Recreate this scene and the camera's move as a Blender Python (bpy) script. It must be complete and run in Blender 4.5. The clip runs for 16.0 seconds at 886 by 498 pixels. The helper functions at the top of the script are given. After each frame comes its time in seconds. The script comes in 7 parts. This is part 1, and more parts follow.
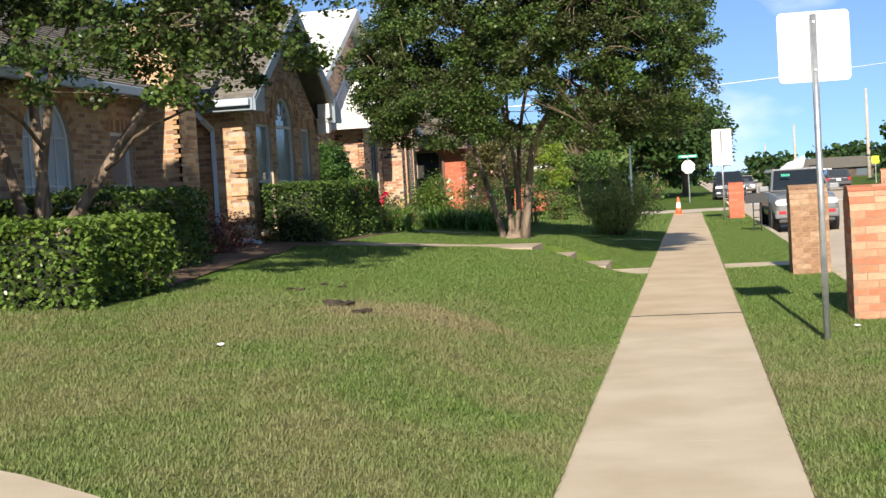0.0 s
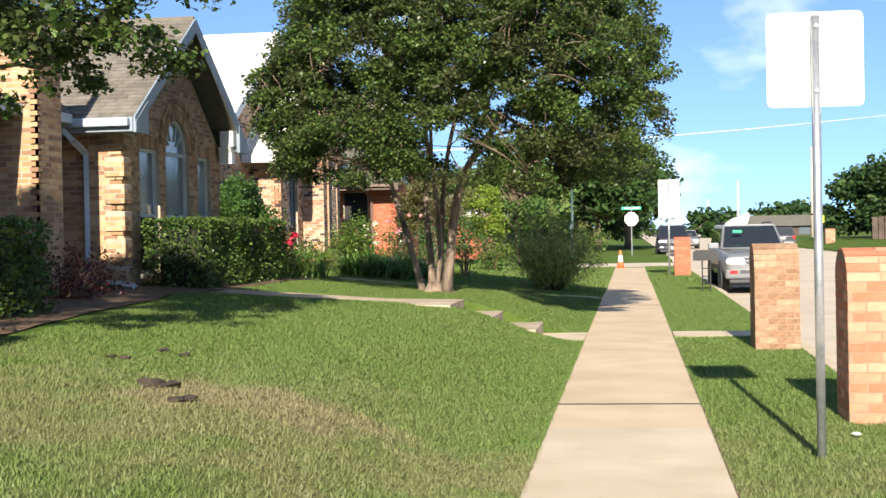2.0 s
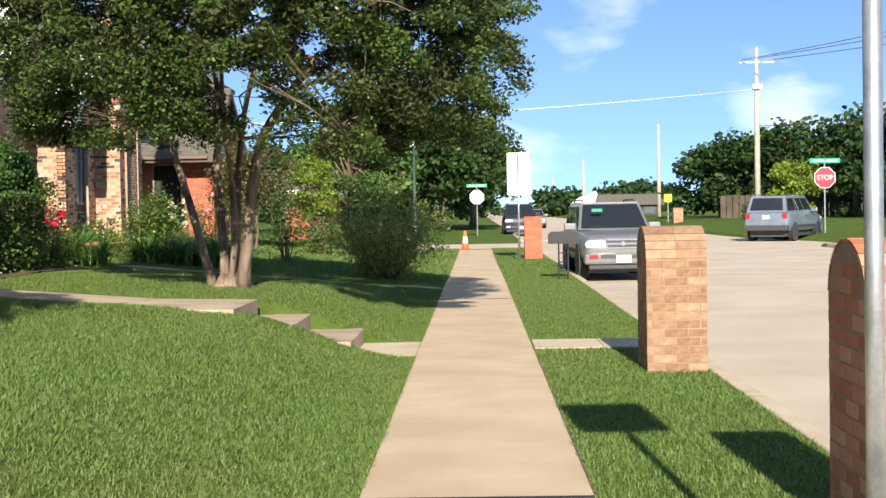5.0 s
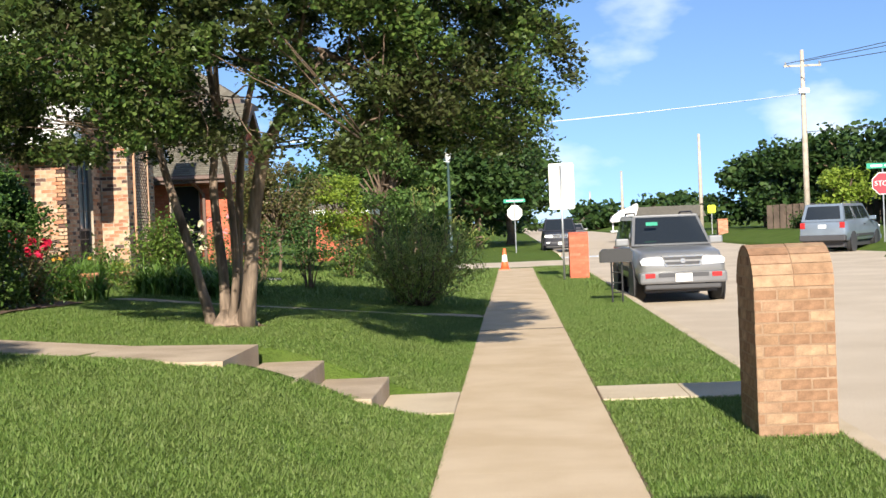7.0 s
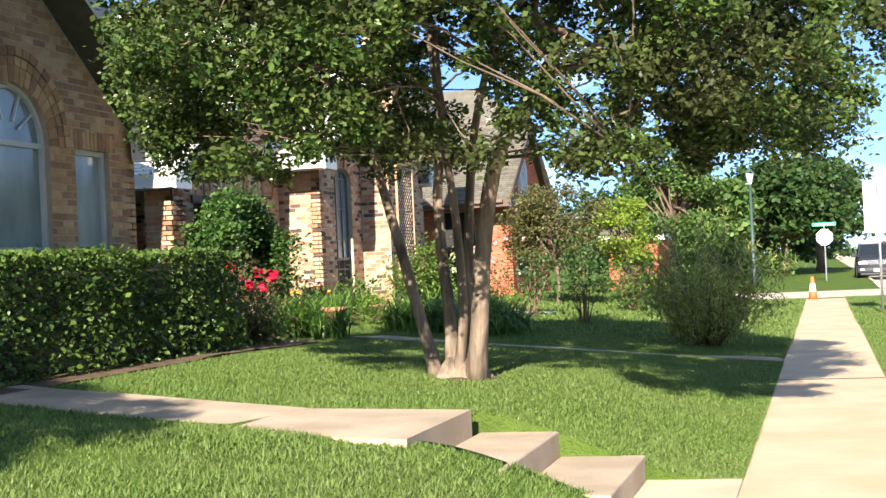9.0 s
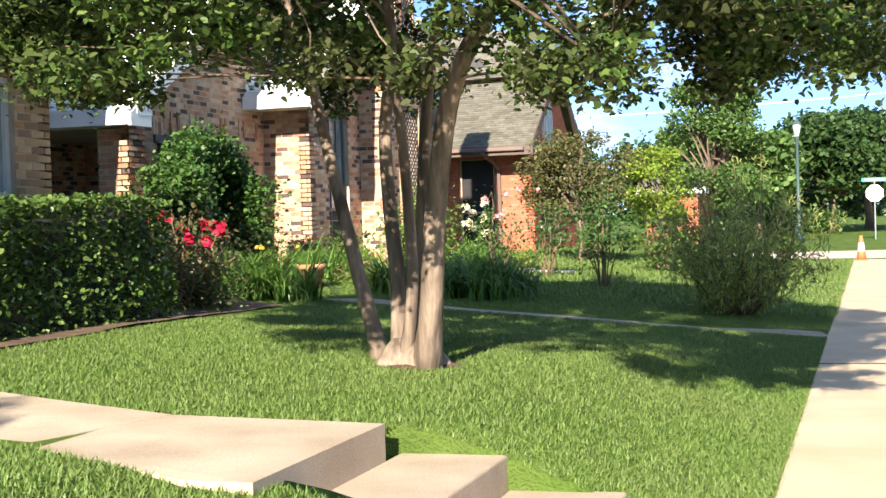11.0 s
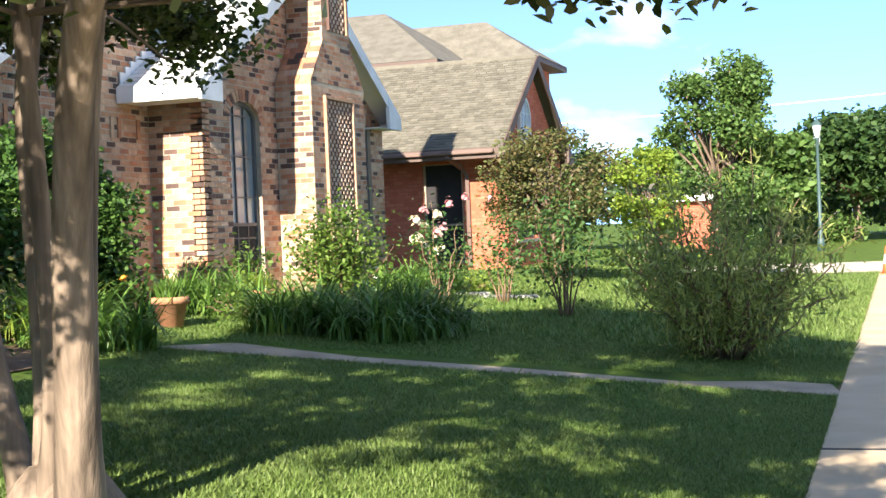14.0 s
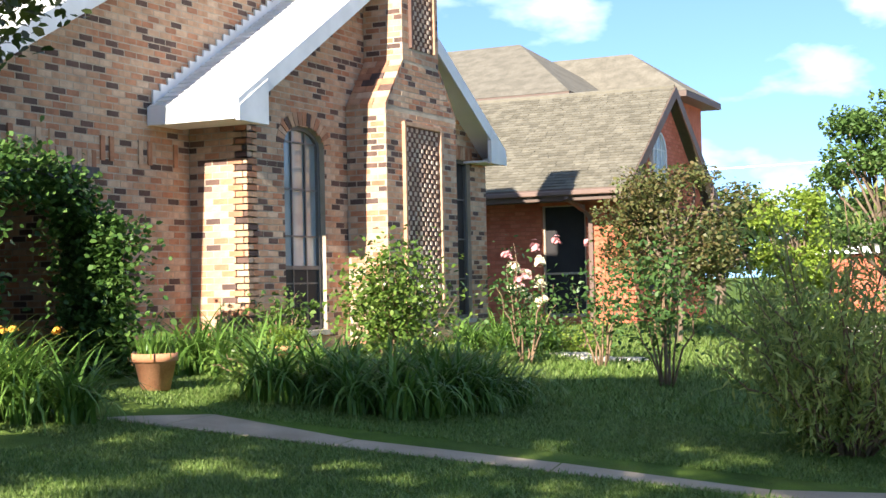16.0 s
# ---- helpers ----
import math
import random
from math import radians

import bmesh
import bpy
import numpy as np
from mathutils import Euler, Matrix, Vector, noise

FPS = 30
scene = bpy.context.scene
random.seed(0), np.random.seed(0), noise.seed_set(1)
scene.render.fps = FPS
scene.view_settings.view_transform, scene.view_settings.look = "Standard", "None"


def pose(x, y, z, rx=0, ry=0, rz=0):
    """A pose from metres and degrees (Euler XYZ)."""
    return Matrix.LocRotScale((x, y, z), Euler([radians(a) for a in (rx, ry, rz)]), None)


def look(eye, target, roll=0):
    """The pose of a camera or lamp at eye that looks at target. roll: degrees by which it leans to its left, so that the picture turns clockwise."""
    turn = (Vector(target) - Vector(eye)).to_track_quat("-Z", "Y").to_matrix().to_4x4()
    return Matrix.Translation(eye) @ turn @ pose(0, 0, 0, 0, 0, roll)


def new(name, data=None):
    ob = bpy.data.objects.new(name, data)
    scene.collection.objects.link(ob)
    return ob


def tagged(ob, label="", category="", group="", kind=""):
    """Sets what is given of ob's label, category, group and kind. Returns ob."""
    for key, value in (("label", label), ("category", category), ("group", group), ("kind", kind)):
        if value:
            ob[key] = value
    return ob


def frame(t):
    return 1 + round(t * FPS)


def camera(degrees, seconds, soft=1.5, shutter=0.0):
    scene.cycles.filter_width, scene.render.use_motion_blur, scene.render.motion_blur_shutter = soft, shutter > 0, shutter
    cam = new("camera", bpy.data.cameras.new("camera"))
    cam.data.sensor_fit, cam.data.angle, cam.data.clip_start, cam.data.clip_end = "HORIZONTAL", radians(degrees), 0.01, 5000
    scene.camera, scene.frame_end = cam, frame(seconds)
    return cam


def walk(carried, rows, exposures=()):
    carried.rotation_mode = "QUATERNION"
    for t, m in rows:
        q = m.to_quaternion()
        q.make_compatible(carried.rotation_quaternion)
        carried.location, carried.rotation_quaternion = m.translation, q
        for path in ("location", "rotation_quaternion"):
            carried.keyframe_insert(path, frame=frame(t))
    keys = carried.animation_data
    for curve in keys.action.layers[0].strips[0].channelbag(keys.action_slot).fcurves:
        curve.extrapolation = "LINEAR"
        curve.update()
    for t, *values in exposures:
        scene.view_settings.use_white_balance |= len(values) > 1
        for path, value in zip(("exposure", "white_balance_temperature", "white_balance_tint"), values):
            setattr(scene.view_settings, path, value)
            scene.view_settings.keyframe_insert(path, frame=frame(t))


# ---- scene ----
cam = camera(35.8, 16.0)
PATH = [
    (0, (0.11, -2.596, 1.511), (-0.247, -0.63, 1.427), -3.3),
    (0.5, (0.123, -1.821, 1.494), (-0.234, 0.146, 1.432), -2.3),
    (1, (0.12, -0.969, 1.515), (-0.187, 1.008, 1.524), -2.6),
    (1.5, (0.059, -0.125, 1.499), (-0.213, 1.856, 1.471), -3.7),
    (2, (0.039, 0.767, 1.509), (-0.232, 2.749, 1.486), -1.1),
    (2.5, (0.005, 1.62, 1.506), (-0.363, 3.586, 1.513), -1.8),
    (3, (0.047, 2.382, 1.509), (-0.349, 4.34, 1.62), -3.8),
    (3.5, (0.026, 3.19, 1.495), (-0.269, 5.164, 1.633), -1.9),
    (4, (0.039, 4.041, 1.476), (-0.201, 6.024, 1.58), -2.4),
    (4.5, (0.003, 4.898, 1.475), (-0.085, 6.896, 1.453), -1.7),
    (5, (0.02, 5.686, 1.494), (-0.028, 7.685, 1.436), -1.0),
    (5.2, (0.012, 6.047, 1.516), (-0.081, 8.044, 1.477), -0.7),
    (7.3, (-0.118, 9.011, 1.519), (-0.225, 11.008, 1.49), -2.6),
    (7.5, (-0.132, 9.335, 1.518), (-0.261, 11.331, 1.496), -2.7),
    (8, (-0.118, 10.201, 1.525), (-0.385, 12.183, 1.558), -5.1),
    (8.5, (-0.04, 10.848, 1.509), (-0.49, 12.794, 1.603), -4.4),
    (8.7, (-0.03, 11.172, 1.519), (-0.522, 13.11, 1.573), -3.5),
    (10.8, (-0.081, 14.195, 1.512), (-0.717, 16.091, 1.49), -2.4),
    (11, (-0.092, 14.454, 1.53), (-0.688, 16.363, 1.487), -1.8),
    (11.5, (-0.084, 15.139, 1.541), (-0.691, 17.045, 1.52), -1.2),
    (12, (-0.128, 15.918, 1.554), (-0.749, 17.819, 1.542), -0.9),
    (12.5, (-0.137, 16.69, 1.551), (-0.769, 18.588, 1.58), 0.3),
    (13, (-0.193, 17.457, 1.542), (-0.75, 19.378, 1.571), -0.8),
    (13.5, (-0.121, 18.222, 1.57), (-0.724, 20.128, 1.608), -0.1),
    (14, (-0.07, 18.948, 1.559), (-0.701, 20.846, 1.532), -2.4),
    (14.5, (-0.04, 19.707, 1.597), (-0.732, 21.583, 1.529), 1.0),
    (15, (-0.025, 20.558, 1.553), (-0.848, 22.381, 1.578), -0.9),
    (15.5, (0.066, 21.319, 1.545), (-0.759, 23.141, 1.589), 0.8),
    (16, (0.069, 22.126, 1.532), (-0.802, 23.926, 1.582), -1.2),
]
walk(cam, [(t, look(eye, aim, roll)) for t, eye, aim, roll in PATH],
     [(0, 0.6), (0.5, 0.93), (1.5, 0.92), (2.5, 1.0), (3.5, 1.22), (4.0, 1.12), (5.0, 0.75), (7.5, 0.72), (8.0, 0.87), (8.5, 1.33), (11, 1.48), (12.5, 1.66), (14.0, 1.62), (14.5, 1.78), (15.0, 1.72), (16, 1.58)])

# ---- world and sun ----
SUN_TO = Vector((0.29, -5.4, 2.6)).normalized()
world = bpy.data.worlds.new("sky")
scene.world = world
world.use_nodes = True
wn, wl = world.node_tree.nodes, world.node_tree.links
wn.clear()
w_out, w_bg, w_sky = wn.new("ShaderNodeOutputWorld"), wn.new("ShaderNodeBackground"), wn.new("ShaderNodeTexSky")
w_sky.sky_type = "NISHITA"
w_sky.sun_disc = False
w_sky.sun_elevation = math.asin(SUN_TO.z)
w_sky.sun_rotation = math.atan2(SUN_TO.x, SUN_TO.y)
w_sky.air_density, w_sky.dust_density, w_sky.ozone_density = 0.66, 0.02, 3.4
w_co, w_map, w_noi, w_ramp, w_mix = (wn.new("ShaderNodeTexCoord"), wn.new("ShaderNodeMapping"), wn.new("ShaderNodeTexNoise"),
                                     wn.new("ShaderNodeValToRGB"), wn.new("ShaderNodeMixRGB"))
w_map.inputs["Scale"].default_value = (1.0, 1.0, 2.2)
w_map.inputs["Location"].default_value = (0.35, 0.1, 0.2)
w_noi.inputs["Scale"].default_value, w_noi.inputs["Detail"].default_value, w_noi.inputs["Roughness"].default_value = 7.5, 6.0, 0.5
w_ramp.color_ramp.elements[0].position, w_ramp.color_ramp.elements[1].position = 0.53, 0.70
w_ramp.color_ramp.elements[1].color = (0.75, 0.75, 0.75, 1)
w_mix.inputs["Color2"].default_value = (7.0, 7.6, 8.2, 1)
# clear dry air: the haze stays close to the horizon
w_hi, w_nm = wn.new("ShaderNodeVectorMath"), wn.new("ShaderNodeVectorMath")
w_hi.operation, w_nm.operation = "ADD", "NORMALIZE"
w_hi.inputs[1].default_value = (0, 0, 0.10)
wl.new(w_co.outputs["Generated"], w_hi.inputs[0])
wl.new(w_hi.outputs["Vector"], w_nm.inputs[0])
wl.new(w_nm.outputs["Vector"], w_sky.inputs["Vector"])
wl.new(w_co.outputs["Generated"], w_map.inputs["Vector"])
wl.new(w_map.outputs["Vector"], w_noi.inputs["Vector"])
wl.new(w_noi.outputs["Fac"], w_ramp.inputs["Fac"])
wl.new(w_ramp.outputs["Color"], w_mix.inputs["Fac"])
wl.new(w_sky.outputs["Color"], w_mix.inputs["Color1"])
wl.new(w_mix.outputs["Color"], w_bg.inputs["Color"])
w_bg.inputs["Strength"].default_value = 0.105
wl.new(w_bg.outputs["Background"], w_out.inputs["Surface"])

sun = new("sun", bpy.data.lights.new("sun", "SUN"))
sun.data.energy, sun.data.angle, sun.data.color = 5.0, radians(0.55), (1.0, 0.915, 0.79)
sun.matrix_world = look(SUN_TO * 60, (0, 0, 0))

# ---- materials ----


def nodes_of(name):
    m = bpy.data.materials.new(name)
    m.use_nodes = True
    nt = m.node_tree
    return m, nt.nodes, nt.links, nt.nodes["Principled BSDF"]


def ramp_node(N, stops, constant=False):
    r = N.new("ShaderNodeValToRGB")
    cr = r.color_ramp
    if constant:
        cr.interpolation = "CONSTANT"
    while len(cr.elements) < len(stops):
        cr.elements.new(0.5)
    for e, (p, c) in zip(cr.elements, stops):
        e.position, e.color = p, (*c, 1)
    return r


def mottled(name, c1, c2, scale=3.0, fine=60.0, rough=0.8, bump=0.3, metal=0.0, fine_mix=0.25, spec=0.5, lo=0.35, hi=0.65, stretch=1.0):
    """A surface with broad mottling and fine grain."""
    m, N, L, B = nodes_of(name)
    co = N.new("ShaderNodeTexCoord")
    n1, n2, rp, mx = N.new("ShaderNodeTexNoise"), N.new("ShaderNodeTexNoise"), ramp_node(N, [(lo, c1), (hi, c2)]), N.new("ShaderNodeMixRGB")
    n1.inputs["Scale"].default_value, n1.inputs["Detail"].default_value = scale, 6
    n2.inputs["Scale"].default_value, n2.inputs["Detail"].default_value = fine, 4
    mp = N.new("ShaderNodeMapping")
    mp.inputs["Scale"].default_value = (1, 1, stretch)
    L.new(co.outputs["Object"], mp.inputs["Vector"])
    L.new(mp.outputs["Vector"], n1.inputs["Vector"])
    L.new(mp.outputs["Vector"], n2.inputs["Vector"])
    L.new(n1.outputs["Fac"], rp.inputs["Fac"])
    mx.blend_type = "OVERLAY"
    mx.inputs["Fac"].default_value = fine_mix
    L.new(rp.outputs["Color"], mx.inputs["Color1"])
    L.new(n2.outputs["Fac"], mx.inputs["Color2"])
    L.new(mx.outputs["Color"], B.inputs["Base Color"])
    B.inputs["Roughness"].default_value, B.inputs["Metallic"].default_value = rough, metal
    B.inputs["Specular IOR Level"].default_value = spec
    if bump:
        b = N.new("ShaderNodeBump")
        b.inputs["Strength"].default_value, b.inputs["Distance"].default_value = bump, 0.01
        L.new(n2.outputs["Fac"], b.inputs["Height"])
        L.new(b.outputs["Normal"], B.inputs["Normal"])
    return m


def random_fac(N, L):
    """A random value for each joined piece and each object."""
    g, o, a, f = N.new("ShaderNodeNewGeometry"), N.new("ShaderNodeObjectInfo"), N.new("ShaderNodeMath"), N.new("ShaderNodeMath")
    L.new(g.outputs["Random Per Island"], a.inputs[0])
    L.new(o.outputs["Random"], a.inputs[1])
    f.operation = "FRACT"
    L.new(a.outputs[0], f.inputs[0])
    return f.outputs[0]


def pieces(name, colors, rough=0.85, scale=9.0, bump=0.18, dirt=0.35):
    """Bricks, shingles and slabs, each of its own colour."""
    m, N, L, B = nodes_of(name)
    fac = random_fac(N, L)
    rp = ramp_node(N, [(i / len(colors), c) for i, c in enumerate(colors)], True)
    L.new(fac, rp.inputs["Fac"])
    co, n1, n2, mx, mx2 = (N.new("ShaderNodeTexCoord"), N.new("ShaderNodeTexNoise"), N.new("ShaderNodeTexNoise"),
                           N.new("ShaderNodeMixRGB"), N.new("ShaderNodeMixRGB"))
    n1.inputs["Scale"].default_value, n1.inputs["Detail"].default_value = scale, 5
    n2.inputs["Scale"].default_value, n2.inputs["Detail"].default_value = 130, 3
    for n in (n1, n2):
        L.new(co.outputs["Object"], n.inputs["Vector"])
    mx.blend_type = mx2.blend_type = "OVERLAY"
    mx.inputs["Fac"].default_value, mx2.inputs["Fac"].default_value = dirt, 0.3
    L.new(rp.outputs["Color"], mx.inputs["Color1"])
    L.new(n1.outputs["Fac"], mx.inputs["Color2"])
    L.new(mx.outputs["Color"], mx2.inputs["Color1"])
    L.new(n2.outputs["Fac"], mx2.inputs["Color2"])
    L.new(mx2.outputs["Color"], B.inputs["Base Color"])
    B.inputs["Roughness"].default_value, B.inputs["Specular IOR Level"].default_value = rough, 0.3
    b = N.new("ShaderNodeBump")
    b.inputs["Strength"].default_value, b.inputs["Distance"].default_value = bump, 0.008
    L.new(n2.outputs["Fac"], b.inputs["Height"])
    L.new(b.outputs["Normal"], B.inputs["Normal"])
    return m


def leafy(name, colors, rough=0.45, through_light=0.3, patch=None, spec=0.4, drift=None):
    """Leaves or blades: each of its own green, letting some light through. patch: a second colour in broad patches, and the y beyond which it ends."""
    m, N, L, B = nodes_of(name)
    rp = ramp_node(N, [(i / max(1, len(colors) - 1), c) for i, c in enumerate(colors)])
    L.new(random_fac(N, L), rp.inputs["Fac"])
    col = rp.outputs["Color"]
    if patch:
        col = dry_mix(N, L, col, patch)
    if drift:
        # whole boughs that lean towards a second colour
        g, n, r2, mx = N.new("ShaderNodeNewGeometry"), N.new("ShaderNodeTexNoise"), ramp_node(N, [(0.46, (0, 0, 0)), (0.64, (0.85, 0.85, 0.85))]), N.new("ShaderNodeMixRGB")
        n.inputs["Scale"].default_value, n.inputs["Detail"].default_value = drift[1], 3
        L.new(g.outputs["Position"], n.inputs["Vector"])
        L.new(n.outputs["Fac"], r2.inputs["Fac"])
        L.new(r2.outputs["Color"], mx.inputs["Fac"])
        L.new(col, mx.inputs["Color1"])
        mx.inputs["Color2"].default_value = (*drift[0], 1)
        col = mx.outputs["Color"]
    L.new(col, B.inputs["Base Color"])
    B.inputs["Roughness"].default_value, B.inputs["Specular IOR Level"].default_value = rough, spec
    t, mix, out = N.new("ShaderNodeBsdfTranslucent"), N.new("ShaderNodeMixShader"), N["Material Output"]
    L.new(col, t.inputs["Color"])
    mix.inputs["Fac"].default_value = through_light
    L.new(B.outputs["BSDF"], mix.inputs[1])
    L.new(t.outputs["BSDF"], mix.inputs[2])
    L.new(mix.outputs["Shader"], out.inputs["Surface"])
    return m


def dry_mix(N, L, col, dry):
    """Dry, straw-coloured patches of lawn, thick where the lawn is worn (y below about 12) and thin elsewhere."""
    g, sep, mr, n, rp, mu, mx = (N.new("ShaderNodeNewGeometry"), N.new("ShaderNodeSeparateXYZ"), N.new("ShaderNodeMapRange"),
                                 N.new("ShaderNodeTexNoise"), ramp_node(N, [(0.34, (0, 0, 0)), (0.60, (1, 1, 1))]), N.new("ShaderNodeMath"), N.new("ShaderNodeMixRGB"))
    L.new(g.outputs["Position"], sep.inputs["Vector"])
    mr.interpolation_type = "SMOOTHSTEP"
    mr.inputs["From Min"].default_value, mr.inputs["From Max"].default_value = 13.5, 8.0
    mr.inputs["To Min"].default_value, mr.inputs["To Max"].default_value = 0.14, 0.74
    L.new(sep.outputs["Y"], mr.inputs["Value"])
    n.inputs["Scale"].default_value, n.inputs["Detail"].default_value, n.inputs["Roughness"].default_value = 0.75, 7, 0.7
    L.new(g.outputs["Position"], n.inputs["Vector"])
    L.new(n.outputs["Fac"], rp.inputs["Fac"])
    mu.operation = "MULTIPLY"
    L.new(mr.outputs["Result"], mu.inputs[0])
    L.new(rp.outputs["Color"], mu.inputs[1])
    # the bare straw patch round the clods
    off, sc, ln, m2, n2, mu2, big = (N.new("ShaderNodeVectorMath"), N.new("ShaderNodeVectorMath"), N.new("ShaderNodeVectorMath"), N.new("ShaderNodeMapRange"),
                                     N.new("ShaderNodeTexNoise"), N.new("ShaderNodeMath"), N.new("ShaderNodeMath"))
    off.operation, sc.operation, ln.operation, mu2.operation, big.operation = "SUBTRACT", "MULTIPLY", "LENGTH", "MULTIPLY_ADD", "MAXIMUM"
    off.inputs[1].default_value, sc.inputs[1].default_value = (-2.4, 9.3, 0), (0.58, 1.1, 0)
    n2.inputs["Scale"].default_value, n2.inputs["Detail"].default_value = 2.2, 6
    L.new(g.outputs["Position"], off.inputs[0])
    L.new(g.outputs["Position"], n2.inputs["Vector"])
    L.new(off.outputs["Vector"], sc.inputs[0])
    L.new(sc.outputs["Vector"], ln.inputs[0])
    mu2.inputs[1].default_value = 1.6
    L.new(n2.outputs["Fac"], mu2.inputs[0])
    L.new(ln.outputs["Value"], mu2.inputs[2])
    m2.interpolation_type = "SMOOTHSTEP"
    m2.inputs["From Min"].default_value, m2.inputs["From Max"].default_value = 1.85, 1.1
    L.new(mu2.outputs[0], m2.inputs["Value"])
    L.new(m2.outputs["Result"], big.inputs[0])
    L.new(mu.outputs[0], big.inputs[1])
    L.new(big.outputs[0], mx.inputs["Fac"])
    L.new(col, mx.inputs["Color1"])
    mx.inputs["Color2"].default_value = (*dry, 1)
    return mx.outputs["Color"]


def glass_mat(name, tint=(0.12, 0.15, 0.17), rough=0.05):
    m, N, L, B = nodes_of(name)
    B.inputs["Base Color"].default_value = (*tint, 1)
    B.inputs["Roughness"].default_value, B.inputs["Specular IOR Level"].default_value = rough, 0.9
    return m


def plain(name, c, rough=0.5, metal=0.0, spec=0.5):
    return mottled(name, tuple(v * 0.92 for v in c), tuple(min(1, v * 1.06) for v in c), 2.5, 45, rough, 0.06, metal, 0.08, spec)


BRICK_TAN = pieces("brick_tan", [(0.50, 0.31, 0.16), (0.42, 0.24, 0.12), (0.58, 0.38, 0.21), (0.36, 0.20, 0.11), (0.47, 0.28, 0.14), (0.30, 0.17, 0.10), (0.54, 0.36, 0.20)])
BRICK_MIX = pieces("brick_mixed", [(0.46, 0.27, 0.165), (0.52, 0.34, 0.225), (0.47, 0.235, 0.135), (0.13, 0.078, 0.062), (0.49, 0.30, 0.185), (0.44, 0.205, 0.115), (0.54, 0.365, 0.245), (0.10, 0.064, 0.054), (0.47, 0.28, 0.175), (0.56, 0.40, 0.28), (0.36, 0.17, 0.10), (0.50, 0.315, 0.20)], dirt=0.5)
BRICK_RED = pieces("brick_red", [(0.57, 0.16, 0.09), (0.61, 0.19, 0.115), (0.54, 0.145, 0.08), (0.59, 0.175, 0.10), (0.52, 0.135, 0.075)])
BRICK_ORANGE = pieces("brick_orange", [(0.56, 0.235, 0.135), (0.62, 0.30, 0.185), (0.49, 0.185, 0.10), (0.58, 0.26, 0.155), (0.45, 0.165, 0.09)])
BRICK_PALE = pieces("brick_pale", [(0.31, 0.185, 0.105), (0.35, 0.215, 0.13), (0.265, 0.15, 0.085), (0.385, 0.25, 0.15), (0.29, 0.165, 0.095)], dirt=0.6, scale=14)
MORTAR = mottled("mortar", (0.38, 0.31, 0.23), (0.50, 0.42, 0.32), 4, 90, 0.95, 0.5)
MORTAR_TAN = mottled("mortar_tan", (0.28, 0.18, 0.11), (0.37, 0.25, 0.16), 4, 90, 0.95, 0.5)
MORTAR_RED = mottled("mortar_red", (0.42, 0.12, 0.06), (0.50, 0.16, 0.09), 4, 90, 0.95, 0.5)
SHINGLE_BROWN = pieces("shingle_brown", [(0.185, 0.163, 0.132), (0.205, 0.182, 0.148), (0.17, 0.149, 0.12), (0.222, 0.198, 0.163)], 0.95, 5)
SHINGLE_GREY = pieces("shingle_grey", [(0.150, 0.136, 0.104), (0.176, 0.160, 0.124), (0.132, 0.119, 0.091), (0.188, 0.171, 0.133), (0.158, 0.143, 0.110)], 0.95, 5)
SHINGLE_PALE = pieces("shingle_pale", [(0.78, 0.77, 0.74), (0.84, 0.83, 0.80), (0.73, 0.72, 0.69)], 0.55, 5)
CONCRETE = mottled("concrete", (0.55, 0.44, 0.295), (0.66, 0.545, 0.385), 1.3, 110, 0.9, 0.25, fine_mix=0.3)
CONCRETE_TAN = mottled("concrete_tan", (0.56, 0.42, 0.26), (0.66, 0.515, 0.345), 1.3, 110, 0.9, 0.25, fine_mix=0.3)
CONCRETE_OLD = mottled("concrete_old", (0.42, 0.32, 0.22), (0.58, 0.46, 0.33), 1.6, 90, 0.92, 0.3, fine_mix=0.35)
PATH_GREY = mottled("path_concrete", (0.34, 0.265, 0.18), (0.46, 0.37, 0.265), 1.8, 90, 0.92, 0.35, fine_mix=0.35)
ROAD = mottled("road_concrete", (0.56, 0.455, 0.33), (0.66, 0.55, 0.415), 0.5, 70, 0.9, 0.2, fine_mix=0.3)
SOIL = mottled("soil", (0.10, 0.06, 0.035), (0.18, 0.11, 0.06), 4, 50, 0.95, 0.8)
BARK = mottled("bark", (0.105, 0.075, 0.052), (0.285, 0.21, 0.15), 9, 40, 0.85, 0.9, fine_mix=0.45, lo=0.38, hi=0.6, stretch=0.13)
BARK_DARK = mottled("bark_dark", (0.13, 0.09, 0.06), (0.22, 0.16, 0.11), 6, 40, 0.9, 0.7)
TWIG = mottled("twig", (0.16, 0.10, 0.06), (0.26, 0.17, 0.10), 8, 50, 0.9, 0.4)
WHITE = plain("white_paint", (0.80, 0.80, 0.79), 0.5)
WHITE_SIGN = plain("sign_white", (0.83, 0.82, 0.78), 0.45)
TRIM_BLUE = plain("trim_grey_blue", (0.24, 0.29, 0.33), 0.55)
TRIM_BROWN = plain("trim_brown", (0.12, 0.078, 0.06), 0.6)
FRAME_PALE = plain("window_frame_pale", (0.62, 0.64, 0.64), 0.5)
FRAME_BRONZE = plain("window_frame_bronze", (0.13, 0.125, 0.12), 0.45)
GUTTER = plain("gutter_grey_blue", (0.43, 0.50, 0.56), 0.45)
STEEL = mottled("galvanised_steel", (0.42, 0.44, 0.45), (0.56, 0.57, 0.57), 9, 60, 0.42, 0.05, 0.75)
BLACK = plain("black_paint", (0.02, 0.02, 0.02), 0.45)
